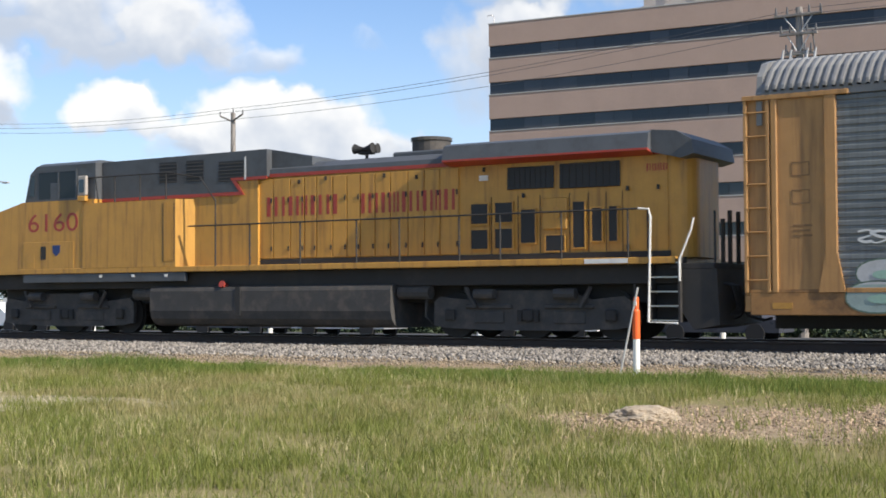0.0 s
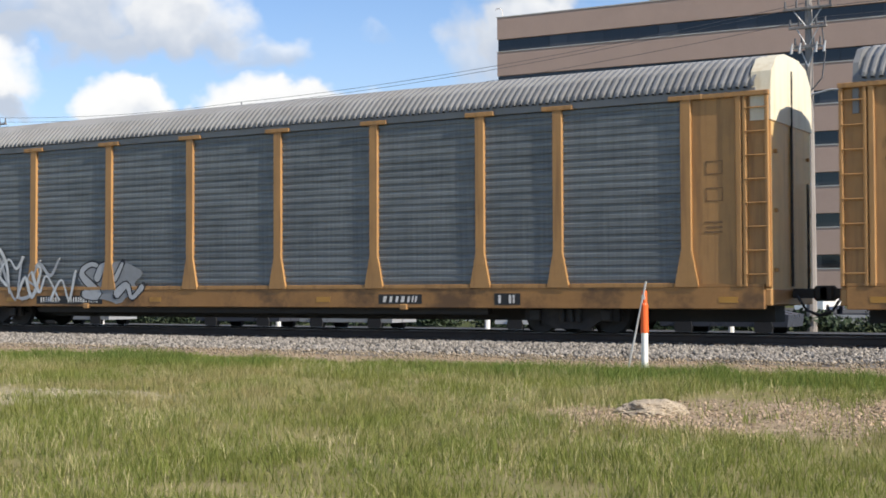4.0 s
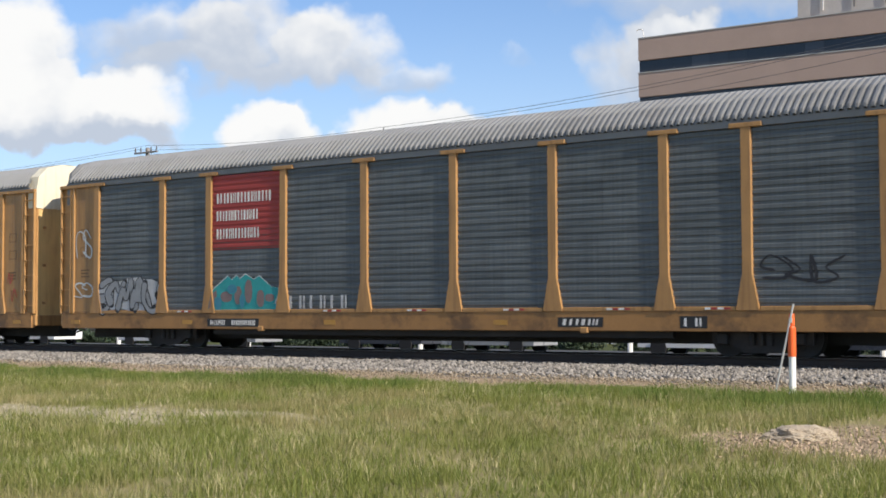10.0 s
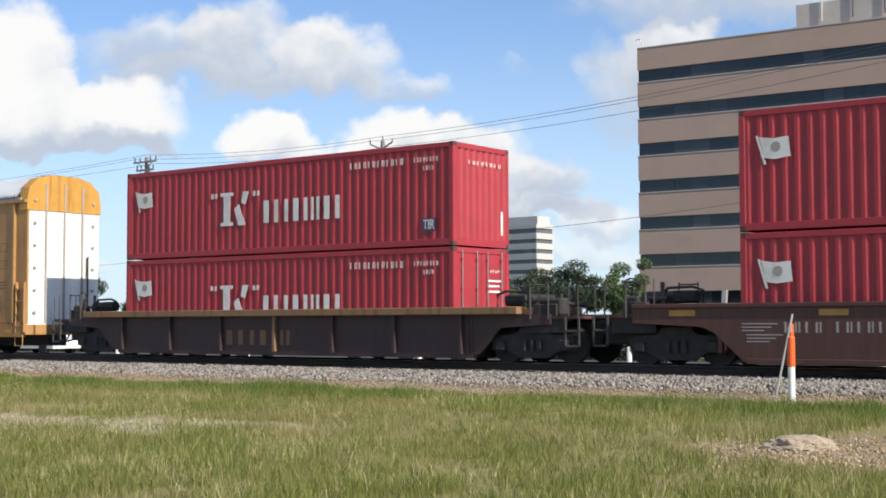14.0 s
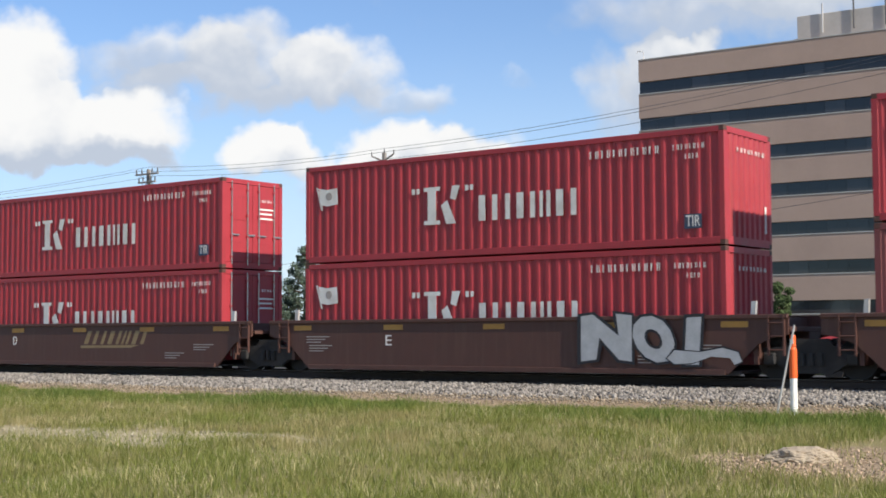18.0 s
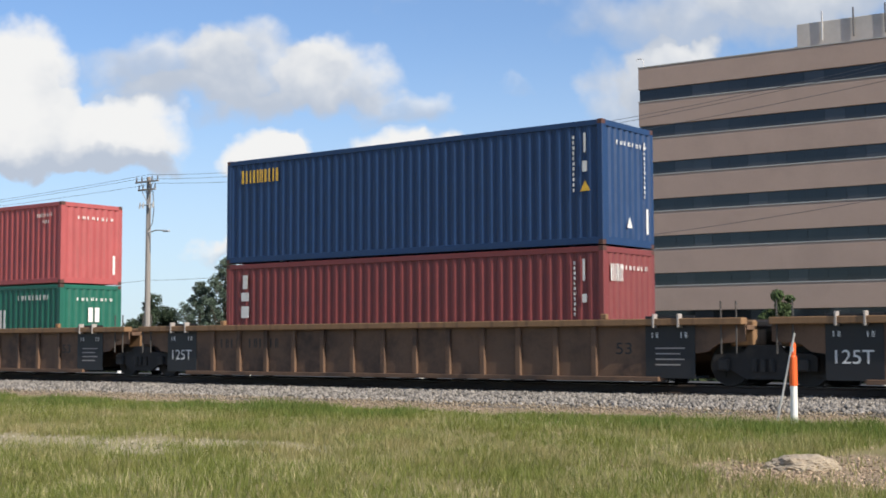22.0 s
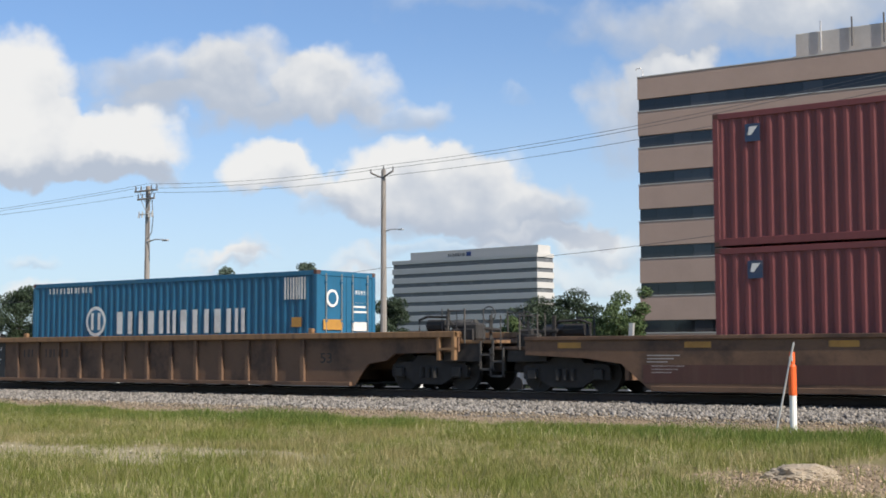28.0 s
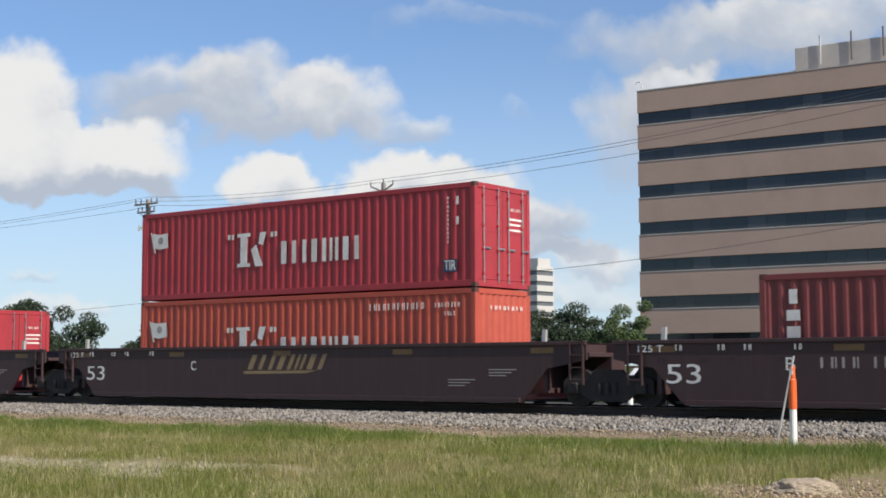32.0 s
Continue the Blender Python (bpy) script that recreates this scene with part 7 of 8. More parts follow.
def ribbed_well(s, length, x0, x1, open_l=False, open_r=False, bogie_r=False, panels=True):
    """Ochre well unit with an overhanging top chord and upright ribs."""
    c = riding("well_car", "rusty ochre ribbed well car unit with black end panels", "railcar", s, group="well cars of the train")
    top, low = 1.46, .11
    e0, e1 = (-1.1 if open_l else .3), length + (1.1 if open_r else -.3)
    arch = [(e0, top - .14), (e1, top - .14), (e1, top - .50), (length - .9, top - .55), (length - 1.15, top - .72), (length - 1.75, top - .80), (length - 2.25, low), (2.25, low), (1.75, top - .80), (1.15, top - .72), (.9, top - .55), (e0, top - .50)]
    for sy in (-1, 1):
        part("side_plate", Form().prism(arch, "xz", sy * 1.30, sy * 1.36), OCHRE_SIDE, c, "dark ochre plate side")
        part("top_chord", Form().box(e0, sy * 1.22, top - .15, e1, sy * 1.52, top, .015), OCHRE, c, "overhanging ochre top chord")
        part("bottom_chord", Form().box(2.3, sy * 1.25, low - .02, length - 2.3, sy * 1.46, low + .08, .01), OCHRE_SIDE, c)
    x = 3.35
    while x < length - 3.0:
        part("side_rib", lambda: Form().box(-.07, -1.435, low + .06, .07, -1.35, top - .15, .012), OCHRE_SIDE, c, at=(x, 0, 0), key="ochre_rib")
        x += 1.03
    part("well_floor", Form().box(2.4, -1.25, low, length - 2.4, 1.25, low + .06), DARK, c)
    for xe in (x0 - .25, x1 + .15):
        part("bulkhead", Form().box(xe, -1.3, low + .1, xe + .1, 1.3, top - .1), OCHRE_SIDE, c)
    for xa, xb in ((e0, x0 - .15), (x1 + .15, e1)):
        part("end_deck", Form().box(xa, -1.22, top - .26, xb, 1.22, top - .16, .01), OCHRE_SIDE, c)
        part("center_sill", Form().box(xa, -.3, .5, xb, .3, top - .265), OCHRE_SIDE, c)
    for sx in (x0 - .1, x1 - .05):
        part("corner_guide", Form().box(sx, -1.36, top, sx + .16, -1.24, top + .13, .02), OCHRE, c)
    if panels:
        for a, left in ((1.45, True), (length - 2.65, False)):
            if (left and open_l) or (not left and open_r):
                continue
            p = part("end_placard", Form().box(a, -1.375, low + .05, a + 1.2, -1.36, top + .06, .004), BLACK, c, "black stencilled end panel")
            for b in (a + .25, a + .85):
                part("panel_bracket", Form().box(b, -1.54, top - .2, b + .05, -1.36, top + .1, .008), FADED, p)
            part("load_stencil", strokes(a + .15, a + .35, top - .42, top - .3, 2, -1.375).put([], []), LETTER, p)
            part("load_stencil", strokes(a + .85, a + 1.05, top - .42, top - .3, 2, -1.375), LETTER, p)
            if left:
                words("125T", a + .2, a + 1.0, top - .96, top - .68, -1.377, LETTER, p, "load_lettering")
            else:
                f = Form()
                for i in range(4):
                    f.box(a + .25, -1.379, .8 - i * .12, a + .95 - .1 * (i % 2), -1.375, .83 - i * .12)
                part("small_stencil", f, FADED, p)
        words("53", length - 3.4, length - 3.0, top - .78, top - .52, -1.361, BLACK, c, "load_lettering")
    part("number_stencil", strokes(3.6, 4.4, top - .62, top - .38, 4, -1.361).put([], []), BLACK, c)
    part("number_stencil", strokes(4.7, 5.9, top - .62, top - .38, 6, -1.361), BLACK, c)
    for end, is_open in ((0, open_l), (1, open_r)):
        x, way = (0, -1) if end == 0 else (length, 1)
        if is_open:
            stanchions(c, x + way * .5, way, OCHRE, top)
            part("corner_frame", Form().box(x + way * .55, -1.52, .75, x + way * .65, -1.4, top, .01).box(x + way * 1.0, -1.52, .75, x + way * 1.1, -1.4, top, .01).box(x + way * .55, -1.52, 1.0, x + way * 1.1, -1.42, 1.06), OCHRE, c)
        else:
            for dx in (.45, .8):
                part("end_stanchion", Form().tube([(x - way * dx, -1.45, .7), (x - way * dx, -1.45, top + .35)], .02, 6), TRUCK, c)
            part("pivot_block", Form().box(x - way * .3, -.9, .85, x - way * .85, .9, top - .05, .03), OCHRE, c)
    bogie(c, s, 0, .46, .89)
    if bogie_r:
        bogie(c, s, length, .46, .89)
    return c


def build_well_cars():
    # lone deck-edged car
    c = riding("well_car", "rust-brown well car with a wide ochre deck edge", "railcar", 165.9, group="well cars of the train")
    L = 16.2
    part("deck_edge", Form().box(0.0, -1.5, 1.16, 15.9, -1.2, 1.34, .015), OCHRE, c, "ochre deck edge")
    part("deck_edge", Form().box(0.0, 1.2, 1.16, 15.9, 1.5, 1.34, .015), OCHRE, c)
    for sy in (-1, 1):
        part("side_plate", Form().prism([(1.5, 1.16), (14.4, 1.16), (14.4, .11), (1.5, .11)], "xz", sy * 1.25, sy * 1.32), DEEP_BROWN, c)
    for i in range(7):
        part("side_rib", lambda: Form().box(-.05, -1.42, .2, .05, -1.3, 1.16, .01), OCHRE if i == 3 else DEEP_BROWN, c, at=(1.7 + i * 2.08, 0, 0), key="brown_rib")
    part("well_floor", Form().box(1.5, -1.25, .18, 14.4, 1.25, .24), DARK, c)
    part("end_deck", Form().box(-1.4, -1.2, 1.0, 1.6, 1.2, 1.1), BROWN, c)
    part("end_deck", Form().box(14.3, -1.2, 1.0, 17.2, 1.2, 1.1), BROWN, c)
    for xe, way in ((1.42, -1), (14.4, 1)):
        part("bulkhead", Form().box(xe, -1.3, .12, xe + .08, 1.3, 1.16), DEEP_BROWN, c)
        for sy in (-1, 1):
            part("side_end_plate", Form().prism([(xe, 1.16), (xe + way * 2.3, 1.16), (xe + way * 2.3, .92), (xe + way * .9, .84), (xe + way * .25, .2), (xe, .2)], "xz", sy * 1.22, sy * 1.29), DEEP_BROWN, c)
        part("center_sill", Form().box(xe, -.4, .5, xe + way * 2.8, .4, 1.0, .02), SHADED_CAST, c)
    part("side_stencil", strokes(6.0, 8.6, .38, .78, 3, -1.32, True), STENCIL, c)
    bogie(c, 165.9, .45, .43, .89), bogie(c, 165.9, 16.1, .43, .89)
    stanchions(c, -.1, -1, BROWN, 1.34), stanchions(c, 15.9, 1, BROWN, 1.34)
    # five-unit brown car
    bn = "oxide-brown plate-sided well car unit with yellow patches"
    t = [185.75, 201.1, 216.6, 232.05, 247.5, 263.1]
    smooth_well(t[0], t[1] - t[0], 1.3, t[1] - t[0] - 1.1, 1.36, BROWN, bn, "B", open_l=True, marks_at=8.0, patches=5, num_at=2.6, letter_at=5.8)
    smooth_well(t[1], t[2] - t[1], 1.3, 14.2, 1.36, BROWN, bn, "C", mark=False, patches=5)
    smooth_well(t[2], t[3] - t[2], 1.3, 14.2, 1.36, BROWN, bn, "D", marks_at=7.9, patches=5)
    c = smooth_well(t[3], t[4] - t[3], 1.3, 14.2, 1.36, BROWN, bn + " and silver graffiti", "E", mark=False, patches=5)
    sprayed_word(c, "NO1", (10.15, 13.35, .34, 1.36), -1.498, SPRAY["silver"], SPRAY["black"], fat=.075, rim=.05, sway=.06, widths=[1.25, 1.0, .7])
    bubbles(c, [[(.0, .35), (.10, .85), (.45, .75), (.75, 1.0), (.95, .75), (1.0, .2), (.9, .0), (.85, .4), (.6, .48), (.35, .08), (.1, .02)]], (12.35, 14.1, .30, .66), -1.504, SPRAY["silver"], SPRAY["black"], .035)
    smooth_well(t[4], t[5] - t[4], 1.3, 14.7, 1.36, BROWN, bn, "A", open_r=True, marks_at=7.85, patches=5, bogie_r=True, num_at=2.9, letter_at=6.3)
    # two three-unit ochre cars
    for base in (267.15, 329.75):
        u = [base, base + 19.25, base + 38.9, base + 58.6]
        off = 3.32
        w = ribbed_well(u[0], u[1] - u[0], off, off + 12.2, open_l=True)
        graffiti(w, 6.6, 8.6, .5, .95, 5, FADED, OCHRE, 61, y=-1.363, fat=.010, rim=.004)
        graffiti(w, 11.0, 11.8, .5, 1.0, 2, FADED, OCHRE, 62, y=-1.363, fat=.010, rim=.004)
        ribbed_well(u[1], u[2] - u[1], 3.68, 15.9)
        ribbed_well(u[2], u[3] - u[2], 3.68, 15.9, open_r=True, bogie_r=True)
    # lone weathered car
    c = smooth_well(392.35, 19.9, 1.9, 18.0, 1.30, OCHRE_SIDE, "weathered ochre-brown well car with yellow patches", open_l=True, open_r=True, mark=False, patches=7, bogie_r=True)
    part("grime_strip", slab(2.2, 17.8, .26, .66, -1.44), BROWN, c, "grimy brown lower side")
    # dark brown long car
    db = "dark brown plate-sided well car unit with white load numerals"
    t = [415.55, 435.85, 455.5, 475.3]
    smooth_well(t[0], t[1] - t[0], 1.6, 18.6, 1.50, DEEP_BROWN, db, "A", open_l=True, big53=True, load_at=2.07, marks_at=6.1, patches=5, num_at=12.7, letter_at=9.45)
    smooth_well(t[1], t[2] - t[1], 1.6, 18.0, 1.50, DEEP_BROWN, db, "C", big53=True, marks_at=8.5, patches=5, letter_at=6.3)
    smooth_well(t[2], t[3] - t[2], 1.6, 18.0, 1.50, DEEP_BROWN, db, "B", big53=True, load_at=1.66, marks_at=9.5, patches=5, bogie_r=True, num_at=5.1, letter_at=4.4)


# -- locomotive --
def build_locomotive():
    """Six-axle diesel; x runs from its rear (0) to the nose (negative), z from the rail."""
    s0 = -9.3
    c = riding("diesel_locomotive", "yellow and grey six-axle diesel locomotive with red stripe", "locomotive", s0)
    X = lambda s: s - s0
    hy = -1.09
    part("underframe", Form().box(X(-31.2), -1.25, 1.2, X(-10.0), 1.25, 1.62, .02), DARK, c)
    part("deck_edge", Form().box(X(-29.5), -1.52, 1.62, X(-10.15), 1.52, 1.76, .012), LOCO_YELLOW, c, "yellow walkway edge")
    part("deck_skirt", Form().box(X(-29.3), -1.50, 1.38, X(-23.4), -1.40, 1.61, .01), LOCO_GREY, c)
    for i in range(3):
        part("skirt_light", Form().box(0, -1.51, 0, .1, -1.50, .07), LETTER, c, at=(X(-26.4 + i * 1.15), 0, 1.5), key="skirt_light")
    part("frame_sill", Form().box(X(-30.8), -.75, .8, X(-10.3), .75, 1.21, .02), DARK, c)
    for x in (-25.3, -17.0):
        part("air_reservoir", Form().tube([(X(x) - .1, -1.15, 1.05), (X(x) + .75, -1.15, 1.05)], .16, 12), TRUCK, c)
    # long hood with its doors
    part("engine_hood", Form().box(X(-26.4), hy + .03, 1.76, X(-10.45), -hy - .03, 4.02, .03), LOCO_YELLOW, c)
    part("hood_end", Form().prism([(X(-10.45) + .5 * math.sin(a * .2618), -.56 - .5 * math.cos(a * .2618)) for a in range(7)] + [(X(-10.45) + .5 * math.cos(a * .2618), .56 + .5 * math.sin(a * .2618)) for a in range(7)], "xy", 1.76, 3.97), LOCO_YELLOW, c, "rounded yellow hood end")
    part("hood_roof", Form().prism([(-1.09, 4.03), (-1.07, 4.15), (-.8, 4.30), (.8, 4.30), (1.07, 4.15), (1.09, 4.03)], "yz", X(-21.2), X(-15.6)), LOCO_GREY, c, "grey hood roof")
    part("hood_stripe", Form().box(X(-21.3), hy - .012, 3.95, X(-10.4), hy + .02, 4.035), RED_PAINT, c, "thin red stripe")
    for x, z in ((-21.9, 2.0), (-20.1, 3.75), (-19.3, 3.8), (-17.6, 3.78), (-16.7, 3.7), (-14.9, 3.78), (-13.9, 3.15), (-11.4, 3.2), (-11.4, 1.95), (-10.7, 3.2)):
        part("lift_eye", Form().box(0, hy - .035, 0, .07, hy - .01, .10, .008), DARK, c, at=(X(x), 0, z), key="lift_eye")
    part("door_panel", Form().box(X(-13.40), hy - .03, 2.42, X(-12.80), hy + .02, 3.12, .02), LOCO_YELLOW, c, "raised yellow access panel")
    part("panel_boss", Form().tube([(X(-13.1), hy - .05, 2.78), (X(-13.1), hy - .03, 2.78)], .13, 14), LOCO_YELLOW, c)
    part("walkway_kick_strip", Form().box(X(-23.3), -1.1, 1.77, X(-10.4), -1.085, 1.9, .004), DARK, c)
    seams = [-22.4, -22.03, -21.48, -20.88, -20.35, -19.92, -19.55, -19.07, -18.65, -18.26, -17.84, -17.4, -16.91, -16.46, -16.04, -15.53]
    for a, b in zip(seams[:-1], seams[1:]):
        d = part("hood_door", Form().box(X(a) + .012, hy - .012, 1.92, X(b) - .012, hy + .035, 3.90 if a < -16 else 3.62, .008), LOCO_YELLOW, c)
        for z in (2.1, 3.3):
            part("latch", Form().box(X(b) - .07, hy - .03, z, X(b) - .03, hy - .01, z + .12), DARK, d)
    # grey raised section with vents
    part("upper_cabinet", Form().prism([(X(-26.6), 3.62), (X(-21.9), 3.62), (X(-22.1), 3.90), (X(-21.0), 3.98), (X(-21.0), 4.66), (X(-26.6), 4.62)], "xz", -1.2, 1.2), LOCO_GREY, c, "grey upper cabinet")
    part("cabinet_shoulder", Form().prism([(X(-21.0), 4.1), (X(-19.75), 4.15), (X(-19.75), 4.42), (X(-21.0), 4.66)], "xz", -1.0, 1.0), LOCO_GREY, c)
    part("cabinet_stripe", Form().prism([(X(-26.6), 3.54), (X(-21.72), 3.54), (X(-21.97), 3.90), (X(-21.0), 3.91), (X(-21.0), 3.99), (X(-22.16), 3.98), (X(-21.88), 3.625), (X(-26.6), 3.625)], "xz", -1.212, -1.18), RED_PAINT, c, "red stripe with a zigzag step")
    part("cabinet_body", Form().prism([(X(-26.5), 1.76), (X(-21.3), 1.76), (X(-21.3), 3.92), (X(-22.0), 3.92), (X(-21.8), 3.60), (X(-26.5), 3.60)], "xz", -1.17, 1.17), LOCO_YELLOW, c)
    for x0, x1, z0, z1 in ((-24.55, -23.95, 3.96, 4.5), (-23.63, -23.04, 3.95, 4.5), (-22.55, -21.71, 3.90, 4.42)):
        v = part("vent", Form().box(X(x0), -1.205, z0, X(x1), -1.19, z1), BLACK, c, "dark louvred vent")
        for i in range(6):
            z = z0 + (z1 - z0) * (i + .5) / 6
            part("louvre", Form().prism([(-1.215, z - .03), (-1.2, z + .01), (-1.198, z + .01), (-1.213, z - .03)], "yz", X(x0), X(x1)), DARK, v)
    part("vent_edge", Form().box(X(-21.71), -1.215, 3.92, X(-21.66), -1.19, 4.5), ALU, c, "pale edge of an open vent")
    # side cabinet in front of the hood, flush with the walkway
    part("side_cabinet", Form().prism([(X(-27.0), -1.52), (X(-23.72), -1.52), (X(-23.35), -1.16), (X(-27.0), -1.16)], "xy", 1.76, 3.50), LOCO_YELLOW, c, "flush yellow side cabinet")
    for i in range(8):
        part("cabinet_flute", Form().box(0, -1.528, 1.9, .022, -1.518, 3.4, .004), DARK if i in (0, 7) else LOCO_YELLOW, c, at=(X(-24.15) + i * .055, 0, 0), key="cabinet_flute%d" % (i in (0, 7)))
    part("cabinet_rail", Form().tube([(X(-26.9), -1.45, 3.52), (X(-26.9), -1.45, 4.2), (X(-24.0), -1.45, 4.2), (X(-22.95), -1.45, 4.02), (X(-22.4), -1.5, 3.4), (X(-22.4), -1.5, 2.8)], .02, 6), DARK, c)
    for x in (-25.9, -25.0, -24.1):
        part("rail_post", Form().tube([(X(x), -1.45, 3.5), (X(x), -1.45, 4.2)], .018, 6), DARK, c)
    # cab and nose
    part("cab_body", Form().prism([(X(-31.6), 1.62), (X(-26.6), 1.62), (X(-26.6), 3.62), (X(-29.3), 3.62), (X(-30.3), 3.38), (X(-31.4), 3.2)], "xz", -1.50, 1.50), LOCO_YELLOW, c, "yellow cab and nose")
    part("cab_upper", Form().prism([(X(-29.3), 3.62), (X(-26.62), 3.62), (X(-26.62), 4.6), (X(-28.85), 4.6), (X(-29.1), 4.4)], "xz", -1.44, 1.44), LOCO_GREY, c, "grey upper cab")
    part("cab_roof", Form().prism([(-1.4, 4.6), (-1.15, 4.70), (1.15, 4.70), (1.4, 4.6)], "yz", X(-28.9), X(-26.7)), LOCO_GREY, c)
    w = part("cab_window", Form().box(X(-28.75), -1.452, 3.68, X(-27.35), -1.43, 4.42), CAB_GLASS, c, "dark cab side window")
    part("window_frame", Form().box(X(-28.8), -1.46, 3.62, X(-27.3), -1.44, 3.68).box(X(-28.8), -1.46, 4.42, X(-27.3), -1.44, 4.47).box(X(-28.03), -1.462, 3.68, X(-27.98), -1.44, 4.42).box(X(-27.35), -1.46, 3.68, X(-27.3), -1.44, 4.42), LOCO_GREY, w)
    part("windshield", Form().prism([(X(-29.22), 3.75), (X(-29.12), 4.36), (X(-29.05), 4.36), (X(-29.15), 3.75)], "xz", -1.2, 1.2), CAB_GLASS, c)
    part("quarter_window", Form().prism([(X(-29.12), 3.78), (X(-28.92), 3.78), (X(-28.9), 4.32), (X(-29.0), 4.36), (X(-29.08), 4.2)], "xz", -1.452, -1.43), WINDOW, c, "small quarter window")
    part("cab_seat", Form().box(X(-28.3), -1.458, 3.68, X(-27.95), -1.452, 4.12, .002), LOCO_GREY, c)
    part("cab_mirror", Form().box(X(-27.12), -1.60, 3.72, X(-26.82), -1.50, 4.25, .02), FADED, c, "tall cab wind deflector mirror")
    part("mirror_bracket", Form().box(X(-27.12), -1.62, 3.56, X(-26.82), -1.50, 3.71, .02), LOCO_YELLOW, c)
    part("cab_mirror_glass", Form().box(X(-27.06), -1.608, 3.8, X(-26.88), -1.6, 4.15), DARK_GLASS, c)
    words("6160", X(-29.1), X(-27.2), 2.78, 3.28, -1.502, RED_PAINT, c, "road_number")
    part("cab_hatch", Form().box(X(-29.3), -1.512, 1.75, X(-27.35), -1.5, 2.5, .006).box(X(-29.15), -1.518, 1.78, X(-28.85), -1.512, 2.2), LOCO_YELLOW, c)
    part("hatch_window", Form().box(X(-28.6), -1.52, 2.02, X(-28.4), -1.512, 2.38), DARK, c)
    part("small_shield", Form().prism([(X(-28.15), 2.4), (X(-27.85), 2.4), (X(-27.87), 2.2), (X(-28.0), 2.1), (X(-28.13), 2.2)], "xz", -1.52, -1.512), NAVY, c)
    part("nose_platform", Form().box(X(-32.4), -1.4, 1.5, X(-31.3), 1.4, 1.62, .01), DARK, c)
    part("ditch_light", Form().box(X(-32.0), -1.0, 1.65, X(-31.6), -.7, 1.9, .03), LETTER, c)
    # name blocks on the hood
    part("name_mark", strokes(X(-21.1), X(-18.85), 2.97, 3.45, 5, hy - .013, True, .004), RED_PAINT, c, "row of red painted blocks")
    part("name_mark", strokes(X(-18.25), X(-15.56), 2.95, 3.43, 7, hy - .013, True, .004), RED_PAINT, c, "row of red painted blocks")
    # radiator section
    part("radiator_wing", Form().prism([(-1.5, 4.05), (-1.42, 4.38), (-1.0, 4.47), (1.0, 4.47), (1.42, 4.38), (1.5, 4.05), (1.1, 3.94), (-1.1, 3.94)], "yz", X(-15.75), X(-10.75)), LOCO_GREY, c, "overhanging grey radiator wing")
    part("radiator_stripe", Form().prism([(-1.505, 4.01), (-1.505, 4.055), (-1.09, 3.985), (-1.09, 3.93)], "yz", X(-15.75), X(-10.75)), RED_PAINT, c)
    part("radiator_end", Form().prism([(X(-10.75), 3.98), (X(-10.75), 4.45), (X(-10.2), 4.40), (X(-9.85), 4.2), (X(-9.8), 3.9), (X(-10.1), 3.82)], "xz", -1.3, 1.3), LOCO_GREY, c, "rounded radiator end")
    for a0, a1, z0, z1 in ((-14.28, -13.12, 3.34, 3.84), (-12.98, -11.54, 3.31, 3.86)):
        g = part("radiator_grille", Form().box(X(a0), hy - .012, z0, X(a1), hy + .02, z1, .01), BLACK, c, "dark radiator intake grille")
        for i in range(9):
            xx = X(a0) + (X(a1) - X(a0)) * (i + .5) / 9
            part("grille_bar", Form().box(-.008, hy - .02, z0 + .02, .008, hy - .01, z1 - .02), DARK, g, at=(xx, 0, 0), key="grille_bar%g" % z0)
    for x0, x1, z0, z1 in ((-15.21, -14.78, 2.6, 3.05), (-15.21, -14.78, 2.03, 2.46), (-14.59, -14.15, 2.62, 3.06), (-14.59, -14.15, 2.03, 2.47), (-13.94, -13.58, 2.14, 2.88), (-13.32, -12.87, 1.95, 2.29), (-12.66, -12.38, 2.01, 3.01), (-12.21, -11.97, 2.14, 2.86), (-11.81, -11.61, 2.13, 2.88)):
        v = part("vent", Form().box(X(x0), hy - .012, z0, X(x1), hy + .02, z1), BLACK, c, "black screened vent")
        part("vent_frame", Form().box(X(x0) - .03, hy - .02, z0 - .03, X(x1) + .03, hy + .0, z0).box(X(x0) - .03, hy - .02, z1, X(x1) + .03, hy, z1 + .03).box(X(x0) - .03, hy - .02, z0, X(x0), hy, z1).box(X(x1), hy - .02, z0, X(x1) + .03, hy, z1), LOCO_YELLOW, v)
    for x in (-14.7, -14.02, -13.47, -12.75, -12.3, -11.88, -11.5):
        part("panel_seam", Form().box(X(x) - .008, hy + .02, 1.9, X(x) + .008, hy + .028, 3.2), DARK, c)
    part("hood_placard", Form().box(X(-15.0), hy - .004, 3.58, X(-14.78), hy + .03, 3.70).box(X(-12.2), -1.526, 1.64, X(-11.2), -1.52, 1.74), LETTER, c)
    part("number_stencil", strokes(X(-10.95), X(-10.45), 3.6, 3.76, 4, hy + .028, True), RED_PAINT, c)
    # roof gear
    part("exhaust_stack", Form().tube([(X(-16.92), 0, 4.3), (X(-16.92), 0, 4.75)], .47, 20).tube([(X(-16.92), 0, 4.70), (X(-16.92), 0, 4.78)], .5, 20), TRUCK, c, "round exhaust stack")
    part("stack_base", Form().box(X(-17.6), -.7, 4.28, X(-16.0), .7, 4.42, .04), LOCO_GREY, c)
    h = part("horn_bracket", Form().tube([(X(-18.8), 0, 4.28), (X(-18.8), 0, 4.55)], .04, 6).box(X(-19.0), -.12, 4.5, X(-18.6), .12, 4.58, .02), DARK, c)
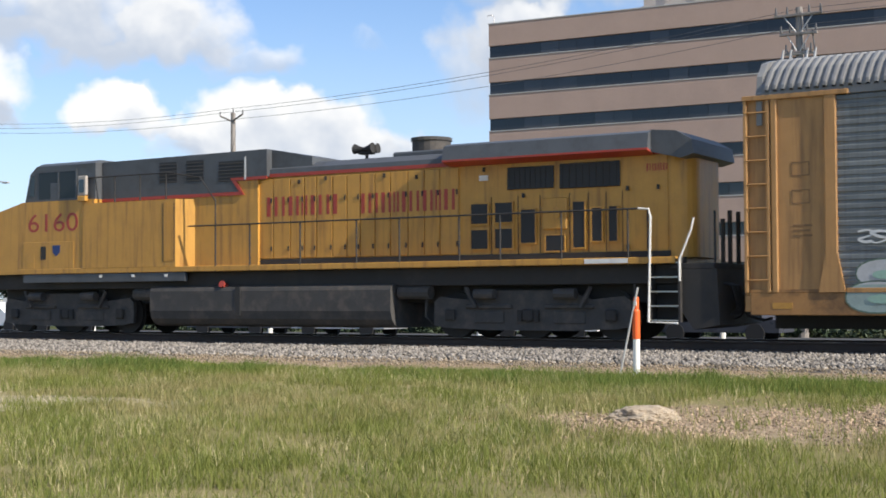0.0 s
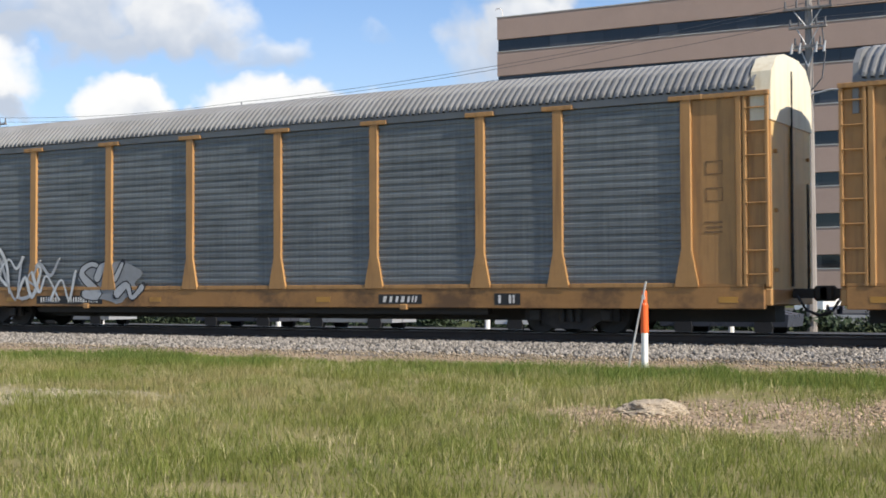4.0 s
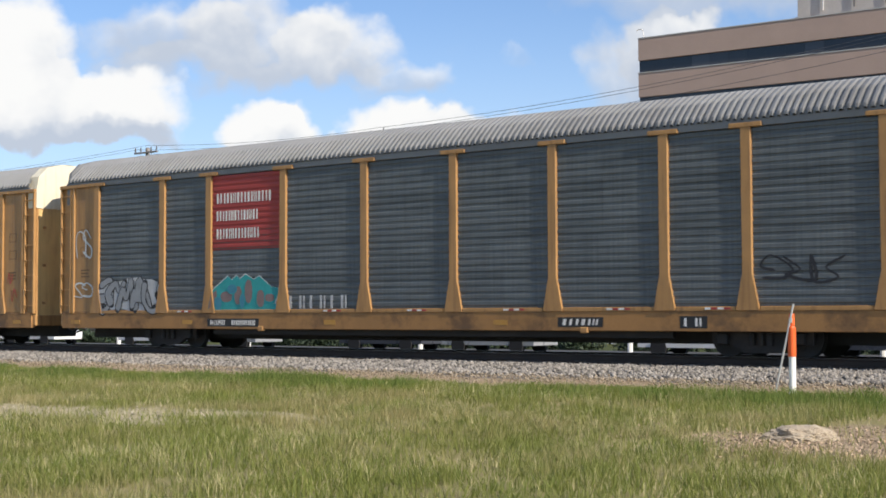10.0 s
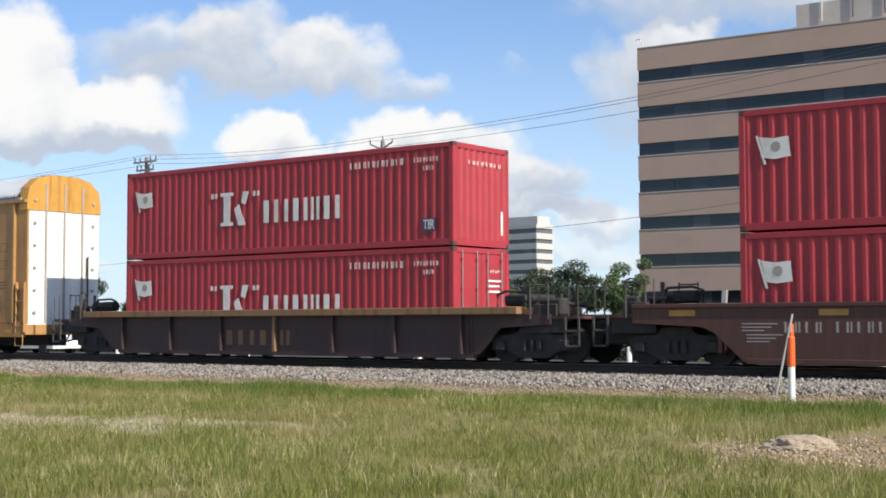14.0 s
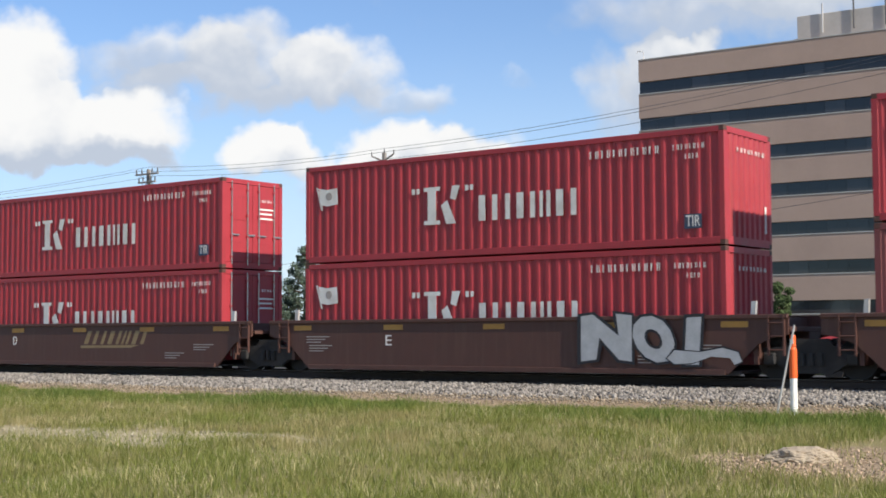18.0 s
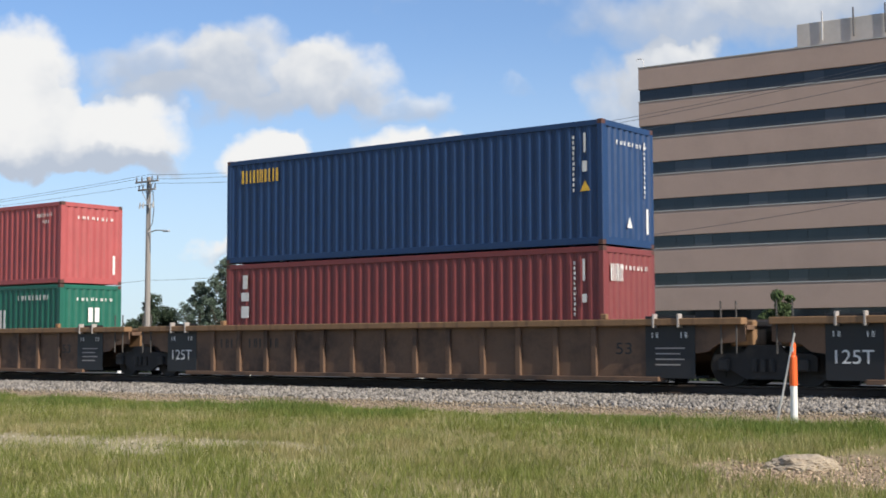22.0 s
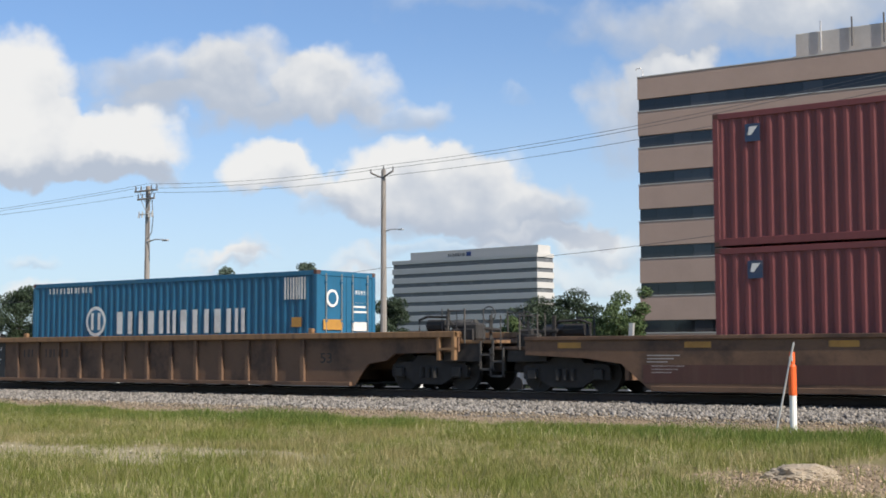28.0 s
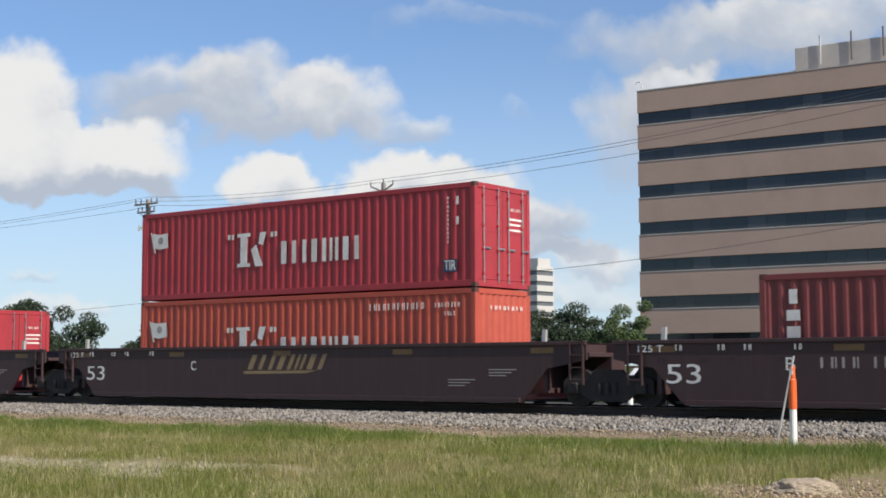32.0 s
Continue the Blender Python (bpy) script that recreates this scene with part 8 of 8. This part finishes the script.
    for dx, yy, way in ((-.3, -.1, -1), (.3, .05, 1), (.28, -.15, 1)):
        part("horn_bell", Form().tube([(X(-18.8), yy, 4.62), (X(-18.8) + dx * .6, yy, 4.63), (X(-18.8) + dx, yy, 4.64)], .04, 10, .13), DARK, h)
    part("roof_antenna", Form().tube([(X(-28.0), 0, 4.7), (X(-28.0), 0, 4.85)], .03, 6), DARK, c)
    # hand rail along the walkway
    posts = [-22.4, -21.3, -19.75, -18.1, -16.9, -15.3, -14.25, -12.75, -11.2, -10.75]
    for x in posts:
        part("rail_stanchion", Form().tube([(0, -1.5, 1.6), (0, -1.5, 2.78)], .022, 6), DARK, c, at=(X(x), 0, 0), key="rail_stanchion")
    part("hand_rail", Form().tube([(X(-23.3), -1.5, 2.78), (X(-10.9), -1.5, 2.78)], .022, 6), DARK, c)
    part("step_rail", Form().tube([(X(-10.95), -1.52, 2.78), (X(-10.72), -1.53, 2.76), (X(-10.68), -1.53, 2.6), (X(-10.74), -1.53, .4), (X(-10.1), -1.53, .38)], .024, 7), LETTER, c, "white step hand rail")
    part("step_rail", Form().tube([(X(-9.75), -1.5, 2.55), (X(-9.8), -1.52, 2.3), (X(-10.05), -1.53, 1.7), (X(-10.05), -1.53, 1.25)], .022, 7), LETTER, c)
    st = part("stairwell", Form().box(X(-10.75), -1.5, .4, X(-10.70), -1.1, 1.75).box(X(-10.1), -1.5, .4, X(-10.05), -1.1, 1.75).box(X(-10.75), -1.15, .4, X(-10.05), -1.1, 1.75), DARK, c)
    for i in range(5):
        part("step_tread", Form().box(X(-10.7), -1.5, .42 + i * .3, X(-10.1), -1.15, .45 + i * .3), STEEL, st)
    part("rear_platform", Form().box(X(-10.3), -1.4, 1.5, X(-9.35), 1.4, 1.62, .01), DARK, c)
    for yy, zz in ((-1.2, 2.7), (-.7, 2.55), (-.25, 2.75), (.3, 2.75), (.9, 2.6)):
        part("rear_stanchion", Form().tube([(X(-9.4), yy, 1.5), (X(-9.4), yy, zz)], .05 if abs(yy) < .8 else .025, 7), DARK, c)
    part("rear_pilot", Form().prism([(X(-10.05), 1.5), (X(-9.3), 1.5), (X(-9.25), .35), (X(-9.8), .25), (X(-10.05), .6)], "xz", -1.4, 1.4), DARK, c)
    for yy in (-1.0, -.8, -.6, .6, .8):
        part("air_hose", Form().tube([(X(-9.3), yy, 1.2), (X(-9.1), yy, 1.15), (X(-9.0), yy + .03, .7), (X(-9.15), yy, .55)], .028, 6), BLACK, c)
    coupler(c, X(-9.35), .88, 1)
    # tank and trucks
    tank = [(-1.5, .62), (-1.5, 1.12), (-1.47, 1.2), (-1.38, 1.24), (1.38, 1.24), (1.47, 1.2), (1.5, 1.12), (1.5, .62), (1.44, .42), (1.3, .28), (1.1, .22), (-1.1, .22), (-1.3, .28), (-1.44, .42)]
    part("fuel_tank", Form().prism(tank, "yz", X(-24.6), X(-17.15)), TRUCK, c, "long grey fuel tank")
    part("tank_band", Form().box(X(-21.75), -1.515, .5, X(-21.6), -1.49, 1.22), DARK, c)
    part("tank_filler", Form().tube([(X(-22.2), -1.5, 1.3), (X(-22.2), -1.35, 1.25)], .09, 8), RED_PAINT, c)
    for x in (-13.75, -28.0):
        b = bogie(c, s0, X(x), .53, 1.0, True)
        for dx in (-1.0, 1.0):
            part("brake_cylinder", Form().tube([(dx - .3, -1.22, 1.0), (dx + .2, -1.22, 1.0)], .12, 10), TRUCK, b)
            part("damper", Form().tube([(dx * 1.3, -1.2, .7), (dx * 1.55, -1.2, 1.15)], .05, 7), TRUCK, b)
    part("sand_pipe", Form().tube([(X(-11.2), -1.2, 1.4), (X(-11.15), -1.15, .5), (X(-11.3), -.9, .25)], .03, 5).tube([(X(-16.3), -1.2, 1.4), (X(-16.4), -1.15, .5), (X(-16.3), -.9, .25)], .03, 5), TRUCK, c)


build_locomotive()
build_auto_carriers()
build_well_cars()
build_containers()
build_ballast()
build_grass()


def motions():
    """The train rolls past, every car and box with it; the wheels turn while they pass."""
    times = [0.0, 1.0] + [2.0 * i for i in range(1, 16)] + [31.0, 32.0]
    for ob, s, z in ROLLING:
        walk(ob, [(t, pose(s + train_x(t), TRACK_Y, RAIL_Z + z)) for t in times])
    frames = [i / FPS for i in range(32 * FPS + 1)]
    for ob, s, wx, r in WHEELS:
        near = [t for t in frames if -47.0 < s + train_x(t) < -1.0]
        turn = lambda t: math.degrees(train_x(t) / r)
        if len(near) < 3:
            continue
        rows = [(t, pose(wx, 0, r, 0, turn(t) % 360, 0)) for t in near]
        if near[0] > 0.05:
            rows.insert(0, (0.0, rows[0][1]))
        if near[-1] < 31.95:
            rows.append((32.0, rows[-1][1]))
        walk(ob, rows)


motions()
